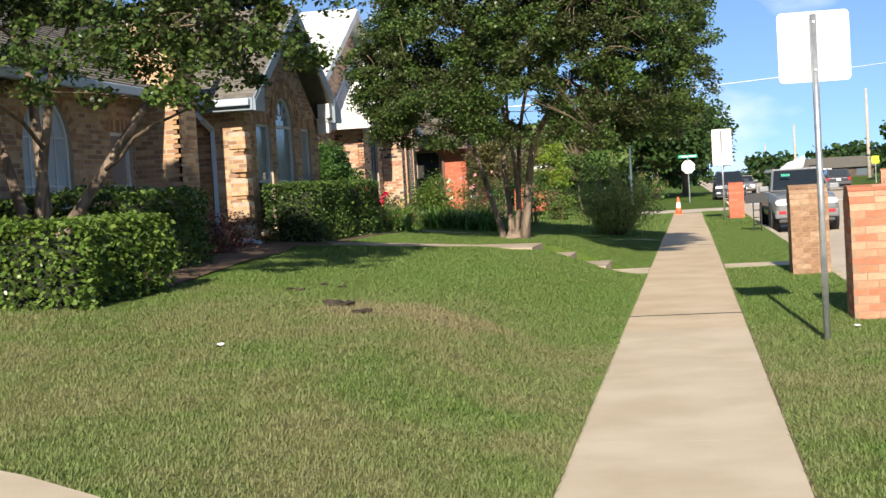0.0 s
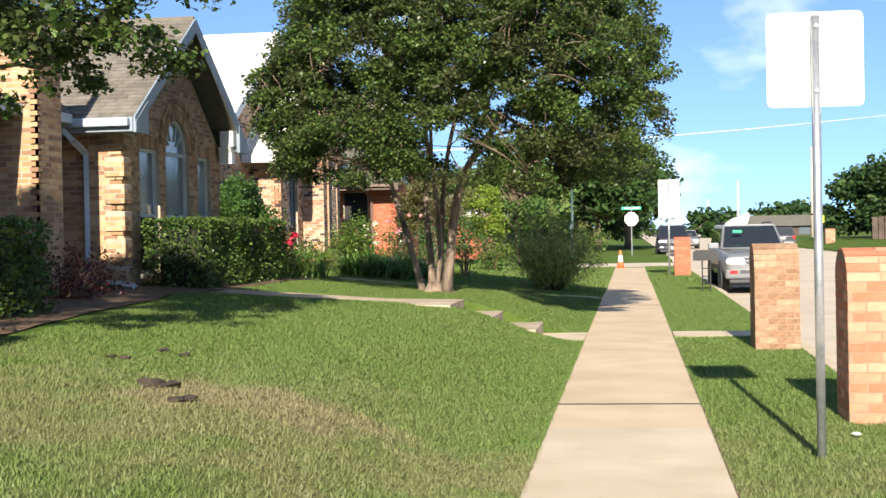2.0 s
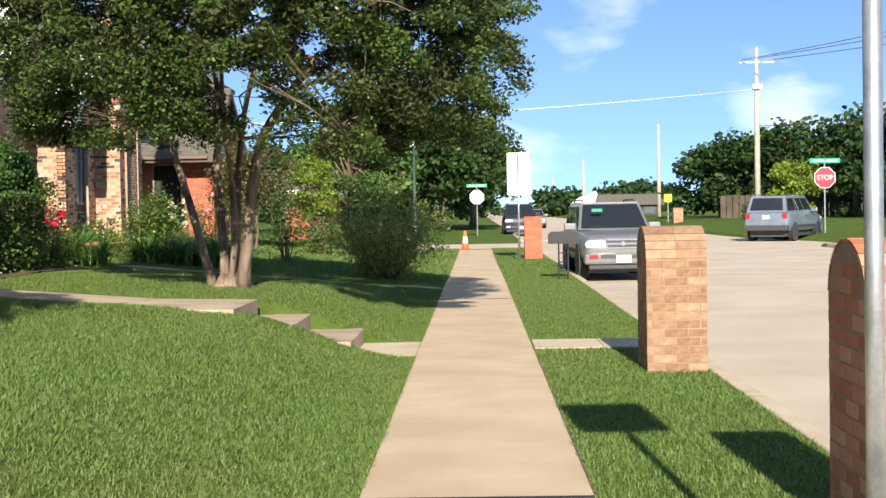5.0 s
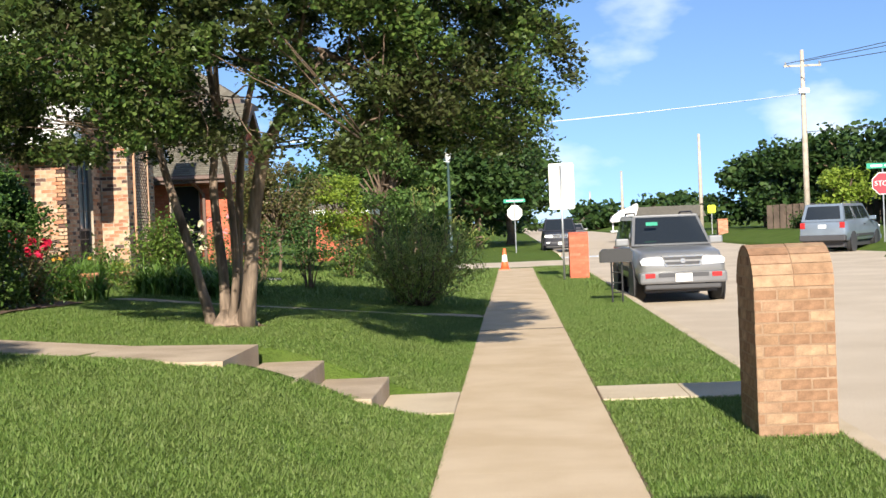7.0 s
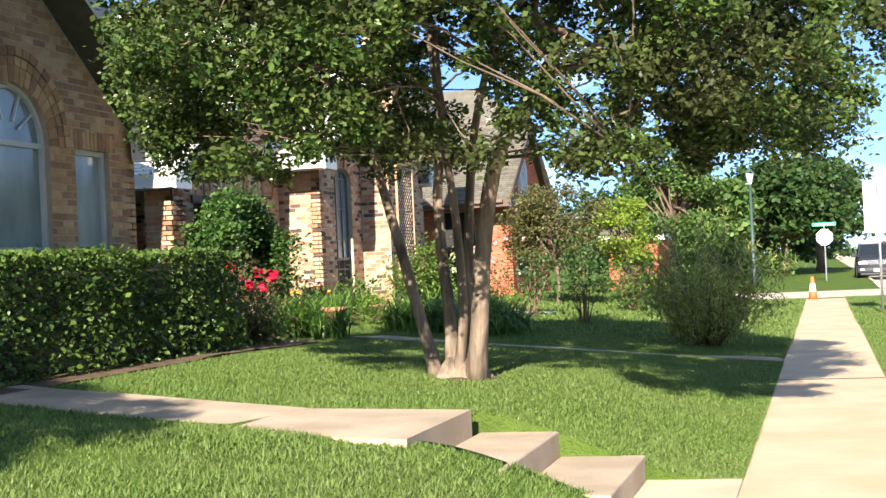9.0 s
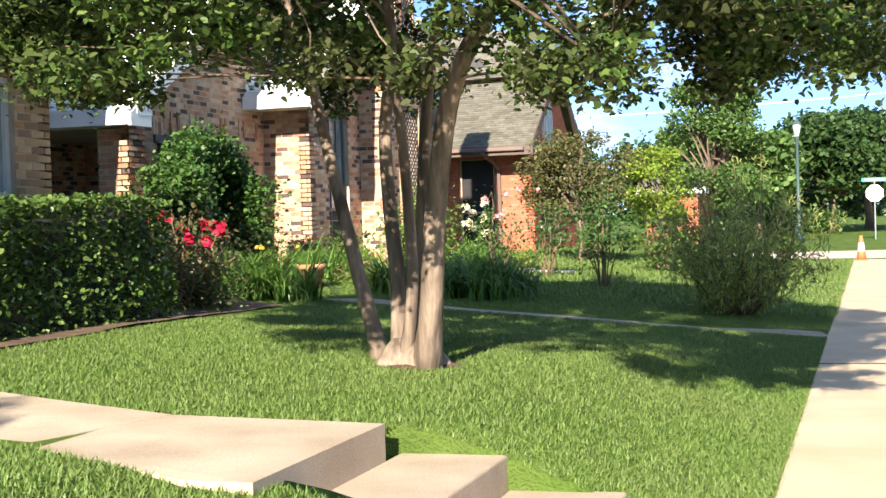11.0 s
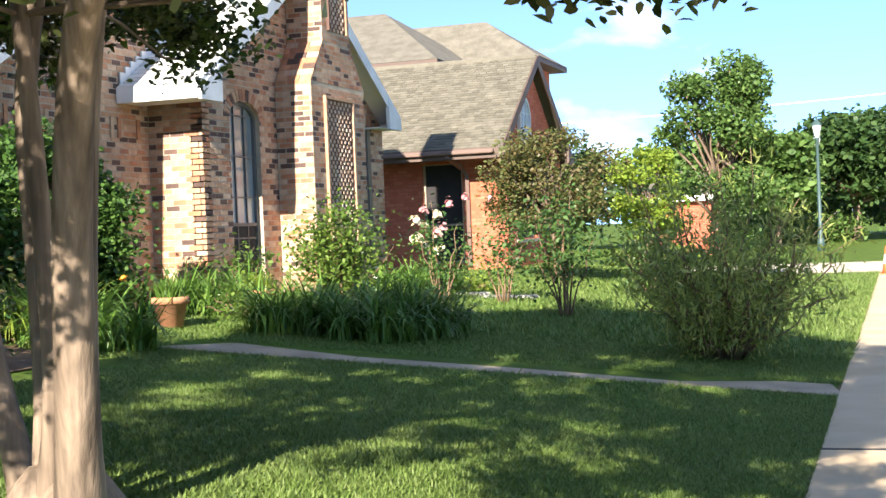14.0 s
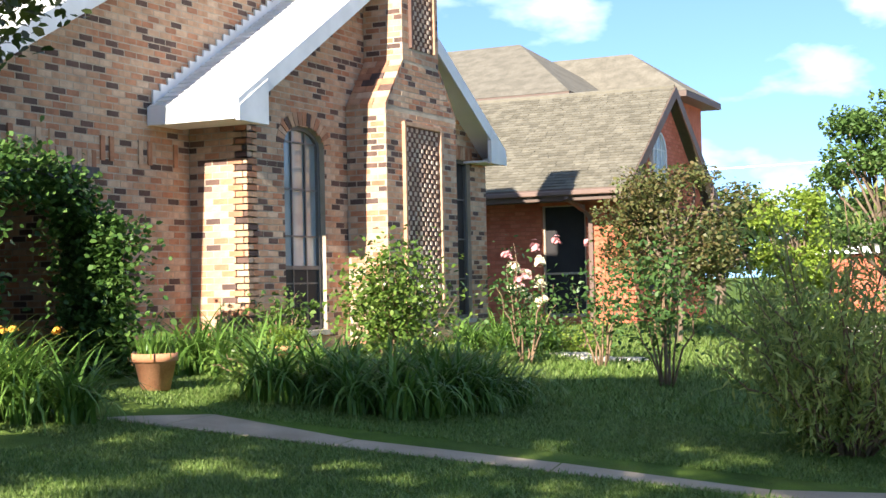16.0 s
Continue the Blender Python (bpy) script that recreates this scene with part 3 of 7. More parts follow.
def facing_east(x):
    return Face((x, 0, 0), (0, 1, 0), (1, 0, 0))


def facing_south(y):
    return Face((0, y, 0), (1, 0, 0), (0, -1, 0))


def opening_at(o, z):
    """The stretch of a wall that an opening takes at height z: o is (a0, a1, z0, z1, rise of its arch)."""
    a0, a1, z0, z1, rise = o
    if z < z0 or z > z1:
        return None
    if rise and z > z1 - rise:
        k = (z - (z1 - rise)) / rise
        h = (a1 - a0) / 2 * math.sqrt(max(0.0, 1 - k * k))
        m = (a0 + a1) / 2
        return (m - h, m + h)
    return (a0, a1)


def bricks_on(face, a0, a1, z0, z1, openings=(), span=None, seed=1):
    """The bricks of a wall in running bond, as (a0, a1, z0, z1)."""
    out, k, z = [], 0, z0
    while z + BH <= z1 + 0.001:
        lo, hi = a0, a1
        if span:
            s = span(z + BH)
            if s is None:
                break
            lo, hi = max(a0, s[0]), min(a1, s[1])
        free = [(lo, hi)]
        for o in openings:
            c = opening_at(o, z + BH / 2)
            if c:
                nf = []
                for f in free:
                    if c[1] <= f[0] or c[0] >= f[1]:
                        nf.append(f)
                    else:
                        if c[0] > f[0]:
                            nf.append((f[0], c[0]))
                        if c[1] < f[1]:
                            nf.append((c[1], f[1]))
                free = nf
        step = BL + BJ
        first = math.floor((a0 - 1) / step) * step + (step / 2 if k % 2 else 0)
        for f in free:
            b = first
            while b < f[1]:
                p, q = max(b, f[0]), min(b + BL, f[1])
                if q - p > 0.03:
                    out.append((p, q, z, z + BH))
                b += step
        z += BH + BJ
        k += 1
    return out


def brick_mesh(name, face, bricks, material, seed=1):
    rng = np.random.default_rng(seed)
    v, f = [], []
    for i, (p, q, z0, z1) in enumerate(bricks):
        d = 0.002 + float(rng.uniform(-0.0006, 0.001))
        c = [face.at(p, z0, -0.01), face.at(q, z0, -0.01), face.at(q, z1, -0.01), face.at(p, z1, -0.01),
             face.at(p + 0.003, z0 + 0.003, d), face.at(q - 0.003, z0 + 0.003, d), face.at(q - 0.003, z1 - 0.003, d), face.at(p + 0.003, z1 - 0.003, d)]
        v += [tuple(w) for w in c]
        b = i * 8
        f += [(b + 4, b + 5, b + 6, b + 7), (b, b + 1, b + 5, b + 4), (b + 1, b + 2, b + 6, b + 5), (b + 2, b + 3, b + 7, b + 6), (b + 3, b, b + 4, b + 7)]
    return np_mesh(name, v, f, material, True)


def one_brick(material, horizontal=True):
    """A whole brick with worn edges, lying along x with its face towards -y."""
    b = bmesh.new()
    box(b, 0, BL, -0.0018, 0.03, 0, BH)
    bmesh.ops.bevel(b, geom=[e for e in b.edges if all(v.co.y < 0 for v in e.verts)], offset=0.0015, segments=1, affect="EDGES")
    me = bpy.data.meshes.new("brick")
    b.to_mesh(me)
    b.free()
    me.materials.append(material)
    return me


def brick_objects(face, bricks, material, parent, limit):
    """The whole bricks among those given, as objects of their own; returns the rest."""
    rest, made, me = [], 0, one_brick(material)
    turn = math.atan2(face.u.y, face.u.x)
    for p, q, z0, z1 in bricks:
        if made < limit and q - p > BL - 0.002:
            ob = new("brick", me)
            m = Matrix.Translation(face.at(p, z0, random.uniform(-0.0006, 0.0006))) @ Matrix.Rotation(turn, 4, "Z")
            ob.matrix_basis = m
            under(ob, parent)
            made += 1
        else:
            rest.append((p, q, z0, z1))
    return rest


def wall(house, face, a0, a1, z0, z1, material, mortar, openings=(), peak=None, thick=0.2, singles=None, seed=1, label="", slope=None):
    """A wall with real openings: a mortar core and its bricks. peak: (a, z) of its gable's top; singles: a stretch (a0, a1, z0, z1, limit) of bricks that are objects."""
    span = None
    outline_top = z1
    if peak:
        pa, pz = peak

        def span(z):
            if z <= z1:
                return (a0, a1)
            if z >= pz:
                return None
            k = (z - z1) / (pz - z1)
            return (a0 + (pa - a0) * k, a1 + (pa - a1) * k)
    bm = bmesh.new()
    cuts = sorted({a0, a1, *[v for o in openings for v in o[:2]]})
    for p, q in zip(cuts, cuts[1:]):
        holes = sorted([(o[2], o[3]) for o in openings if o[0] <= p + 1e-6 and o[1] >= q - 1e-6])
        low = z0
        for h0, h1 in holes:
            if h0 > low:
                prism(bm, [(p, low), (q, low), (q, h0), (p, h0)], face.at, -thick, 0.0)
            low = max(low, h1)
        if low < z1:
            prism(bm, [(p, low), (q, low), (q, z1), (p, z1)], face.at, -thick, 0.0)
    for o in openings:
        if o[4]:
            n = 10
            m, h = (o[0] + o[1]) / 2, (o[1] - o[0]) / 2
            arc = [(m - h * math.cos(math.pi * i / n), o[3] - o[4] + o[4] * math.sin(math.pi * i / n)) for i in range(n + 1)]
            for s in (arc[: n // 2 + 1] + [(o[0], o[3])], arc[n // 2:] + [(o[1], o[3])]):
                prism(bm, s, face.at, -thick, -0.001)
    if peak:
        notch = []
        for o in sorted(openings):
            if o[3] > z1:
                notch += [(o[0], z1), (o[0], o[3]), (o[1], o[3]), (o[1], z1)]
        prism(bm, [(a0, z1), *notch, (a1, z1), peak], face.at, -thick, 0.0)
    w = part("wall", bm, mortar, house, label)
    bricks = bricks_on(face, a0, a1, z0, peak[1] if peak else z1, openings, span)
    if singles:
        s0, s1, t0, t1, limit = singles
        inside = [b for b in bricks if b[0] >= s0 and b[1] <= s1 and b[2] >= t0 and b[3] <= t1]
        outside = [b for b in bricks if not (b[0] >= s0 and b[1] <= s1 and b[2] >= t0 and b[3] <= t1)]
        bricks = outside + brick_objects(face, inside, material, w, limit)
    if bricks:
        ob = new("brickwork", brick_mesh("brickwork", face, bricks, material, seed))
        under(ob, w)
        tagged(ob, kind="stuff")
    # soldier-course bricks over the openings
    heads = []
    for o in openings:
        if o[4]:
            n = max(8, int((o[1] - o[0]) * 1.57 / 0.085))
            m, h = (o[0] + o[1]) / 2, (o[1] - o[0]) / 2
            for i in range(n):
                t0, t1 = math.pi * (i + 0.08) / n, math.pi * (i + 0.92) / n
                q = []
                for r, t in ((1, t0), (1, t1)):
                    q.append((m - h * math.cos(t), o[3] - o[4] + o[4] * math.sin(t)))
                for t in (t1, t0):
                    q.append((m - (h + 0.17) * math.cos(t), o[3] - o[4] + (o[4] + 0.17) * math.sin(t)))
                heads.append(q)
        else:
            n = max(3, int((o[1] - o[0] + 0.2) / 0.078))
            for i in range(n):
                x = o[0] - 0.1 + (o[1] - o[0] + 0.2) * i / n
                heads.append([(x, o[3]), (x + 0.066, o[3]), (x + 0.066, o[3] + 0.19), (x, o[3] + 0.19)])
    if heads:
        bm = bmesh.new()
        for q in heads:
            prism(bm, q, face.at, -0.01, 0.008)
        tagged(part("lintel_course", bm, material, w), kind="stuff")
    return w


def window(house, face, o, bars=(2, 2), frame=WHITE, blind=BLIND, lower_screen=0.0, set_back=0.09):
    """A window in an opening: frame, pane, glazing bars and sill. blind: the pane's material, with a blind or a
    reflection in its colour.
    """
    a0, a1, z0, z1, rise = o
    m, h, n = (a0 + a1) / 2, (a1 - a0) / 2, 12

    def outline(inset):
        pts = [(a0 + inset, z0 + inset), (a1 - inset, z0 + inset)]
        if rise:
            pts += [(m + (h - inset) * math.cos(math.pi * i / n), z1 - rise + (rise - inset) * math.sin(math.pi * i / n)) for i in range(n + 1)]
        else:
            pts += [(a1 - inset, z1 - inset), (a0 + inset, z1 - inset)]
        return pts
    bm = bmesh.new()
    po, pi = outline(0.0), outline(0.055)
    for d0, d1 in ((-set_back - 0.05, -set_back + 0.03),):
        A = [[bm.verts.new(face.at(*p, d)) for p in ring] for ring in (po, pi) for d in (d0, d1)]
        k = len(po)
        for i in range(k):
            j = (i + 1) % k
            bm.faces.new((A[1][i], A[1][j], A[3][j], A[3][i]))
            bm.faces.new((A[0][i], A[0][j], A[2][j], A[2][i]))
            bm.faces.new((A[2][i], A[2][j], A[3][j], A[3][i]))
            bm.faces.new((A[0][i], A[0][j], A[1][j], A[1][i]))
    w = part("window", bm, frame, house)
    bm = bmesh.new()
    prism(bm, outline(0.05), face.at, -set_back - 0.02, -set_back - 0.012)
    part("pane", bm, GLASS if blind is None else blind, w)
    if lower_screen:
        bm = bmesh.new()
        prism(bm, [(a0 + 0.055, z0 + 0.055), (a1 - 0.055, z0 + 0.055), (a1 - 0.055, lower_screen), (a0 + 0.055, lower_screen)], face.at, -set_back - 0.008, -set_back + 0.006)
        part("insect_screen", bm, SCREEN, w)
        bm = bmesh.new()
        prism(bm, [(a0 + 0.05, lower_screen), (a1 - 0.05, lower_screen), (a1 - 0.05, lower_screen + 0.05), (a0 + 0.05, lower_screen + 0.05)], face.at, -set_back - 0.01, -set_back + 0.026)
        part("meeting_rail", bm, frame, w)
    for i in range(1, bars[0]):
        a = a0 + (a1 - a0) * i / bars[0]
        bm = bmesh.new()
        prism(bm, [(a - 0.011, z0 + 0.05), (a + 0.011, z0 + 0.05), (a + 0.011, z1 - 0.05 - rise * 0.12), (a - 0.011, z1 - 0.05 - rise * 0.12)], face.at, -set_back - 0.01, -set_back + 0.012)
        part("glazing_bar", bm, frame, w)
    for i in range(1, bars[1]):
        z = z0 + (z1 - rise * 0.8 - z0) * i / (bars[1] - (0 if not rise else 1) or 1)
        if z < z1 - 0.1:
            bm = bmesh.new()
            prism(bm, [(a0 + 0.05, z - 0.011), (a1 - 0.05, z - 0.011), (a1 - 0.05, z + 0.011), (a0 + 0.05, z + 0.011)], face.at, -set_back - 0.009, -set_back + 0.011)
            part("glazing_bar", bm, frame, w)
    bm = bmesh.new()
    prism(bm, [(a0 - 0.06, z0 - 0.07), (a1 + 0.06, z0 - 0.07), (a1 + 0.06, z0 - 0.004), (a0 - 0.06, z0 - 0.004)], face.at, -0.12, 0.045)
    part("sill", bm, STONE, w)
    return w


def roof_plane(house, p0, along, up, material, tab=0.24, course=0.125, label="", seed=1, thick=0.09):
    """A pitched roof: a deck with courses of single shingles on it. p0: a lower corner; along and up: its edges."""
    p0, along, up = Vector(p0), Vector(along), Vector(up)
    lu, lv = along.length, up.length
    e, s = along.normalized(), up.normalized()
    n = e.cross(s).normalized()
    if n.z < 0:
        n = -n
    bm = bmesh.new()
    q = [p0, p0 + along, p0 + along + up, p0 + up]
    t = [bm.verts.new(v) for v in q]
    b = [bm.verts.new(v - n * thick) for v in q]
    bm.faces.new(t)
    bm.faces.new(list(reversed(b)))
    for k in range(4):
        bm.faces.new((t[k], t[(k + 1) % 4], b[(k + 1) % 4], b[k]))
    r = part("roof", bm, material, house, label)
    rng = np.random.default_rng(seed)
    v, f = [], []
    rows, z = int(lv / course), 0
    for i in range(rows):
        a = -float(rng.uniform(0, tab))
        while a < lu:
            w = tab * float(rng.uniform(0.75, 1.25))
            x0, x1 = max(0, a), min(lu, a + w - 0.006)
            a += w
            if x1 - x0 < 0.03:
                continue
            s0, s1 = i * course, min(lv, (i + 1) * course + 0.02)
            h = 0.016 + float(rng.uniform(0, 0.006))
            c = [p0 + e * x0 + s * s0 + n * h, p0 + e * x1 + s * s0 + n * h, p0 + e * x1 + s * s1 + n * 0.003, p0 + e * x0 + s * s1 + n * 0.003,
                 p0 + e * x0 + s * s0 + n * 0.001, p0 + e * x1 + s * s0 + n * 0.001]
            k = len(v)
            v += [tuple(w2) for w2 in c]
            f += [(k, k + 1, k + 2, k + 3), (k + 4, k + 5, k + 1, k)]
    ob = new("shingles", np_mesh("shingles", v, f, material, True))
    under(ob, r)
    tagged(ob, kind="stuff")
    return r


def gable_roof(house, x_front, x_back, y0, y1, z_eave, y_peak, z_peak, material, trim, seed=1, tab=0.24, course=0.125, ret=0.55, z_north=None):
    """A roof with its ridge along x and its gable to the east, with bargeboards, eaves boards and closed eaves ends."""
    lx = x_front - x_back
    z_south = z_eave
    z_north = z_eave if z_north is None else z_north
    roof_plane(house, (x_back, y0, z_eave), (lx, 0, 0), (0, y_peak - y0, z_peak - z_eave), material, seed=seed, tab=tab, course=course)
    roof_plane(house, (x_back, y1, z_north), (lx, 0, 0), (0, y_peak - y1, z_peak - z_north), material, seed=seed + 1, tab=tab, course=course)
    pitch = (z_peak - z_eave) / (y_peak - y0)
    f = facing_east(x_front)
    for ye, z_eave in ((y0, z_south), (y1, z_north)):
        bm = bmesh.new()
        dz = 0.17
        prism(bm, [(ye, z_eave - dz - 0.05), (ye, z_eave + 0.015), (y_peak, z_peak + 0.015), (y_peak, z_peak - dz - 0.05)], f.at, 0.003, 0.035)
        part("bargeboard", bm, trim, house)
        s = 1 if ye == y0 else -1
        bm = bmesh.new()
        box(bm, x_back, x_front, min(ye - 0.03 * s, ye - 0.004 * s), max(ye - 0.03 * s, ye - 0.004 * s), z_eave - 0.21, z_eave + 0.005)
        part("eaves_board", bm, trim, house)
        bm = bmesh.new()
        prism(bm, [(ye + 0.004 * s, z_eave - 0.2), (ye + 0.004 * s, z_eave - 0.17), (ye + ret * s, z_eave - 0.17), (ye + ret * s, z_eave - 0.2)], f.at, -lx, -0.002)
        part("soffit", bm, trim, house)
        bm = bmesh.new()
        prism(bm, [(ye + 0.006 * s, z_eave - 0.225), (ye + ret * s, z_eave - 0.225), (ye + ret * s, z_eave + pitch * ret - 0.06), (ye + 0.006 * s, z_eave - 0.06)], f.at, -0.02, 0.045)
        part("eaves_return", bm, trim, house)
    bm = bmesh.new()
    tube(bm, [(x_back, y_peak, z_peak + 0.01), (x_front, y_peak, z_peak + 0.01)], [0.05, 0.05], 6)
    part("ridge_cap", bm, material, house)


def downspout(house, pts, material, name="downspout"):
    bm = bmesh.new()
    for a, b in zip(pts, pts[1:]):
        tube(bm, [a, b], [0.055, 0.055], 4)
    return part(name, bm, material, house)


# House with the grey-trimmed gable and the tall hedge
house_a = thing("house", (-8.5, 21.07, 0.7), "tan brick house with a grey-trimmed front gable and arched window", "house")
fa = facing_east(-7.7)
win_l, win_c, win_r = (21.82, 22.74, 0.95, 2.98, 0), (23.06, 24.30, 0.95, 3.56, 0.60), (24.80, 25.52, 0.95, 2.98, 0)
wall(house_a, fa, 21.07, 26.1, 0.65, 3.18, BRICK_TAN, MORTAR, [win_l, win_c, win_r], (23.585, 4.98), singles=(21.07, 26.1, 1.7, 3.0, 250), label="shaded tan brick gable wall")
for o_ in (win_l, win_c, win_r):
    window(house_a, fa, o_, (1, 1), FRAME_PALE, PANE_REFLECT, lower_screen=1.86)
# the transom under the arch and its fan of bars
fan = bmesh.new()
prism(fan, [(23.11, 2.93), (24.25, 2.93), (24.25, 2.985), (23.11, 2.985)], fa.at, -0.1, -0.065)
for w_ in (35, 65, 115, 145):
    c_, s_ = math.cos(radians(w_)), math.sin(radians(w_))
    prism(fan, [(23.68 + 0.22 * c_ - 0.01 * s_, 2.985 + 0.22 * s_ + 0.01 * c_), (23.68 + 0.22 * c_ + 0.01 * s_, 2.985 + 0.22 * s_ - 0.01 * c_),
                (23.68 + 0.54 * c_ + 0.01 * s_, 2.985 + 0.52 * s_ - 0.01 * c_), (23.68 + 0.54 * c_ - 0.01 * s_, 2.985 + 0.52 * s_ + 0.01 * c_)], fa.at, -0.1, -0.075)
part("transom", fan, FRAME_PALE, house_a)
# a thin brick band and hood round the arch
for r_, d_ in ((0.83, 0.02), (0.93, 0.035)):
    hood = bmesh.new()
    for i in range(22):
        t0, t1 = math.pi * (i + 0.06) / 22, math.pi * (i + 0.94) / 22
        prism(hood, [(23.68 - k * math.cos(t), 2.96 + (k - 0.02) * math.sin(t)) for k, t in ((r_ - 0.045, t0), (r_ - 0.045, t1), (r_ + 0.045, t1), (r_ + 0.045, t0))], fa.at, -0.01, d_)
    tagged(part("arch_hood", hood, BRICK_TAN, house_a), kind="stuff")
wall(house_a, facing_south(21.07), -8.8, -7.7, 0.65, 3.3, BRICK_TAN, MORTAR, singles=(-8.8, -7.7, 0.7, 3.0, 60), label="sunlit tan brick side wall")
wall(house_a, Face((-13, 26.1, 0), (1, 0, 0), (0, 1, 0)), 0, 5.3, 0.65, 3.2, BRICK_TAN, MORTAR)
gable_roof(house_a, -7.32, -13.5, 20.55, 26.62, 3.34, 23.585, 5.26, SHINGLE_BROWN, TRIM_BLUE, 3)
# brick quoins: proud bands on the corner
for i in range(6):
    bm = bmesh.new()
    box(bm, -7.98, -7.665, 21.03, 21.34, 0.8 + i * 0.42, 0.8 + i * 0.42 + 0.30, 0.008)
    q = part("quoin", bm, MORTAR, house_a)
    for f_, a_, b_ in ((facing_south(21.03), -7.98, -7.665), (facing_east(-7.665), 21.03, 21.34)):
        o = new("quoin_bricks", brick_mesh("quoin_bricks", f_, bricks_on(f_, a_, b_, 0.803 + i * 0.42, 0.8 + i * 0.42 + 0.30), BRICK_TAN, i))
        under(o, q)
# main front and its roof
fm = facing_east(-8.8)
win_s, win_b = (17.78, 18.62, 1.05, 2.75, 0), (14.85, 16.4, 1.2, 3.2, 0.75)
wall(house_a, fm, 7.0, 21.07, 0.6, 3.5, BRICK_TAN, MORTAR, [win_s, win_b], label="shaded tan brick front wall")
window(house_a, fm, win_s, (1, 2), WHITE, BLIND_DULL)
window(house_a, fm, win_b, (4, 3), WHITE, BLIND)
wall(house_a, facing_south(7.0), -14.5, -8.8, 0.6, 3.5, BRICK_TAN, MORTAR)
for f_, a_, b_ in ((facing_south(18.7), -8.8, -8.0), (facing_east(-8.0), 18.7, 19.5)):
    wall(house_a, f_, a_, b_, 0.6, 4.6, BRICK_TAN, MORTAR, thick=0.1)
roof_plane(house_a, (-8.3, 6.5, 3.42), (0, 14.6, 0), (-5.5, 0, 3.3), SHINGLE_BROWN, seed=9)
roof_plane(house_a, (-13.8, 6.5, 6.72), (0, 22.0, 0), (-5.5, 0, -3.3), SHINGLE_BROWN, tab=0.6, course=0.4, seed=10)
# unseen slope, added to keep the sun out of the next house's porch
roof_plane(house_a, (-9.6, 21.2, 4.2), (0, 7.4, 0), (-4.2, 0, 2.52), SHINGLE_BROWN, seed=11)
bm = bmesh.new()
box(bm, -8.32, -8.2, 6.5, 20.4, 3.25, 3.40, 0.02)
part("gutter", bm, GUTTER, house_a)
bm = bmesh.new()
box(bm, -8.95, -7.36, 20.40, 20.52, 3.20, 3.33, 0.02)
part("gutter", bm, GUTTER, house_a)
downspout(house_a, [(-8.42, 20.47, 3.2), (-8.30, 20.60, 3.02), (-8.26, 21.0, 2.85), (-8.26, 21.0, 1.0), (-8.2, 20.95, 0.88), (-7.3, 20.4, 0.80)], GUTTER)
lamp_box = bmesh.new()
box(lamp_box, -7.62, -7.36, 25.92, 26.25, 3.22, 3.52, 0.01)
part("eaves_end_box", lamp_box, WHITE, house_a)
bm = bmesh.new()
prism(bm, [(25.84, 3.21), (26.24, 3.21), (26.16, 3.10), (26.14, 2.9), (25.95, 2.9), (25.93, 3.10)], fa.at, 0.06, 0.3)
part("flood_light", bm, WHITE, house_a)
wall(house_a, facing_south(27.6), -14, -9.6, 0.6, 3.2, BRICK_TAN, MORTAR)

# House with the mixed brick, white trim and chimney
house_b = thing("house", (-9.5, 36.0, 0.6), "mixed tan and dark brick house with white trim and pale roof", "house")
fb = facing_east(-9.75)
porch = (31.9, 33.75, 0.5, 2.86, 0)
wall(house_b, fb, 31.35, 42.0, 0.5, 3.5, BRICK_MIX, MORTAR, [porch], (37.7, 6.72), singles=(33.3, 36.0, 0.6, 3.4, 150), label="shaded mixed brick gable wall")
wall(house_b, Face((0, 30.9, 0), (1, 0, 0), (0, -1, 0)), -10.1, -9.62, 0.5, 2.9, BRICK_MIX, MORTAR, thick=0.45, label="sunlit brick porch column")
wall(house_b, facing_east(-9.62), 30.9, 31.35, 0.5, 2.9, BRICK_MIX, MORTAR, thick=0.2)
# porch interior: back wall, side wall, ceiling
wall(house_b, facing_south(34.6), -14, -9.95, 0.5, 3.0, BRICK_MIX, MORTAR)
wall(house_b, facing_east(-12.6), 30.9, 34.6, 0.5, 3.0, BRICK_MIX, MORTAR)
bm = bmesh.new()
box(bm, -14.0, -9.96, 30.75, 34.6, 2.95, 3.05)
part("porch_ceiling", bm, BEIGE, house_b)
bm = bmesh.new()
box(bm, -12.6, -9.96, 30.9, 34.6, 0.5, 0.72)
part("porch_floor", bm, CONCRETE_OLD, house_b)
bm = bmesh.new()
box(bm, -10.0, -9.71, 31.8, 33.85, 2.74, 2.862)
part("porch_beam", bm, DARKGREY, house_b)
gable_roof(house_b, -9.42, -20.0, 30.55, 42.3, 3.13, 37.7, 7.08, SHINGLE_PALE, WHITE, 21, z_north=4.54)
NUMBER_GREY = plain("number_grey", (0.30, 0.32, 0.34), 0.5)
# plain bars stand for the number on the eaves end
num = tagged(part("number_board", box(bmesh.new(), -9.375, -9.37, 30.72, 31.12, 3.06, 3.30), WHITE, house_b), "white board with a dark number")
for i in range(3):
    bm = bmesh.new()
    box(bm, -9.369, -9.366, 30.80 + i * 0.09, 30.835 + i * 0.09, 3.12, 3.24)
    part("number_bar", bm, NUMBER_GREY, num)
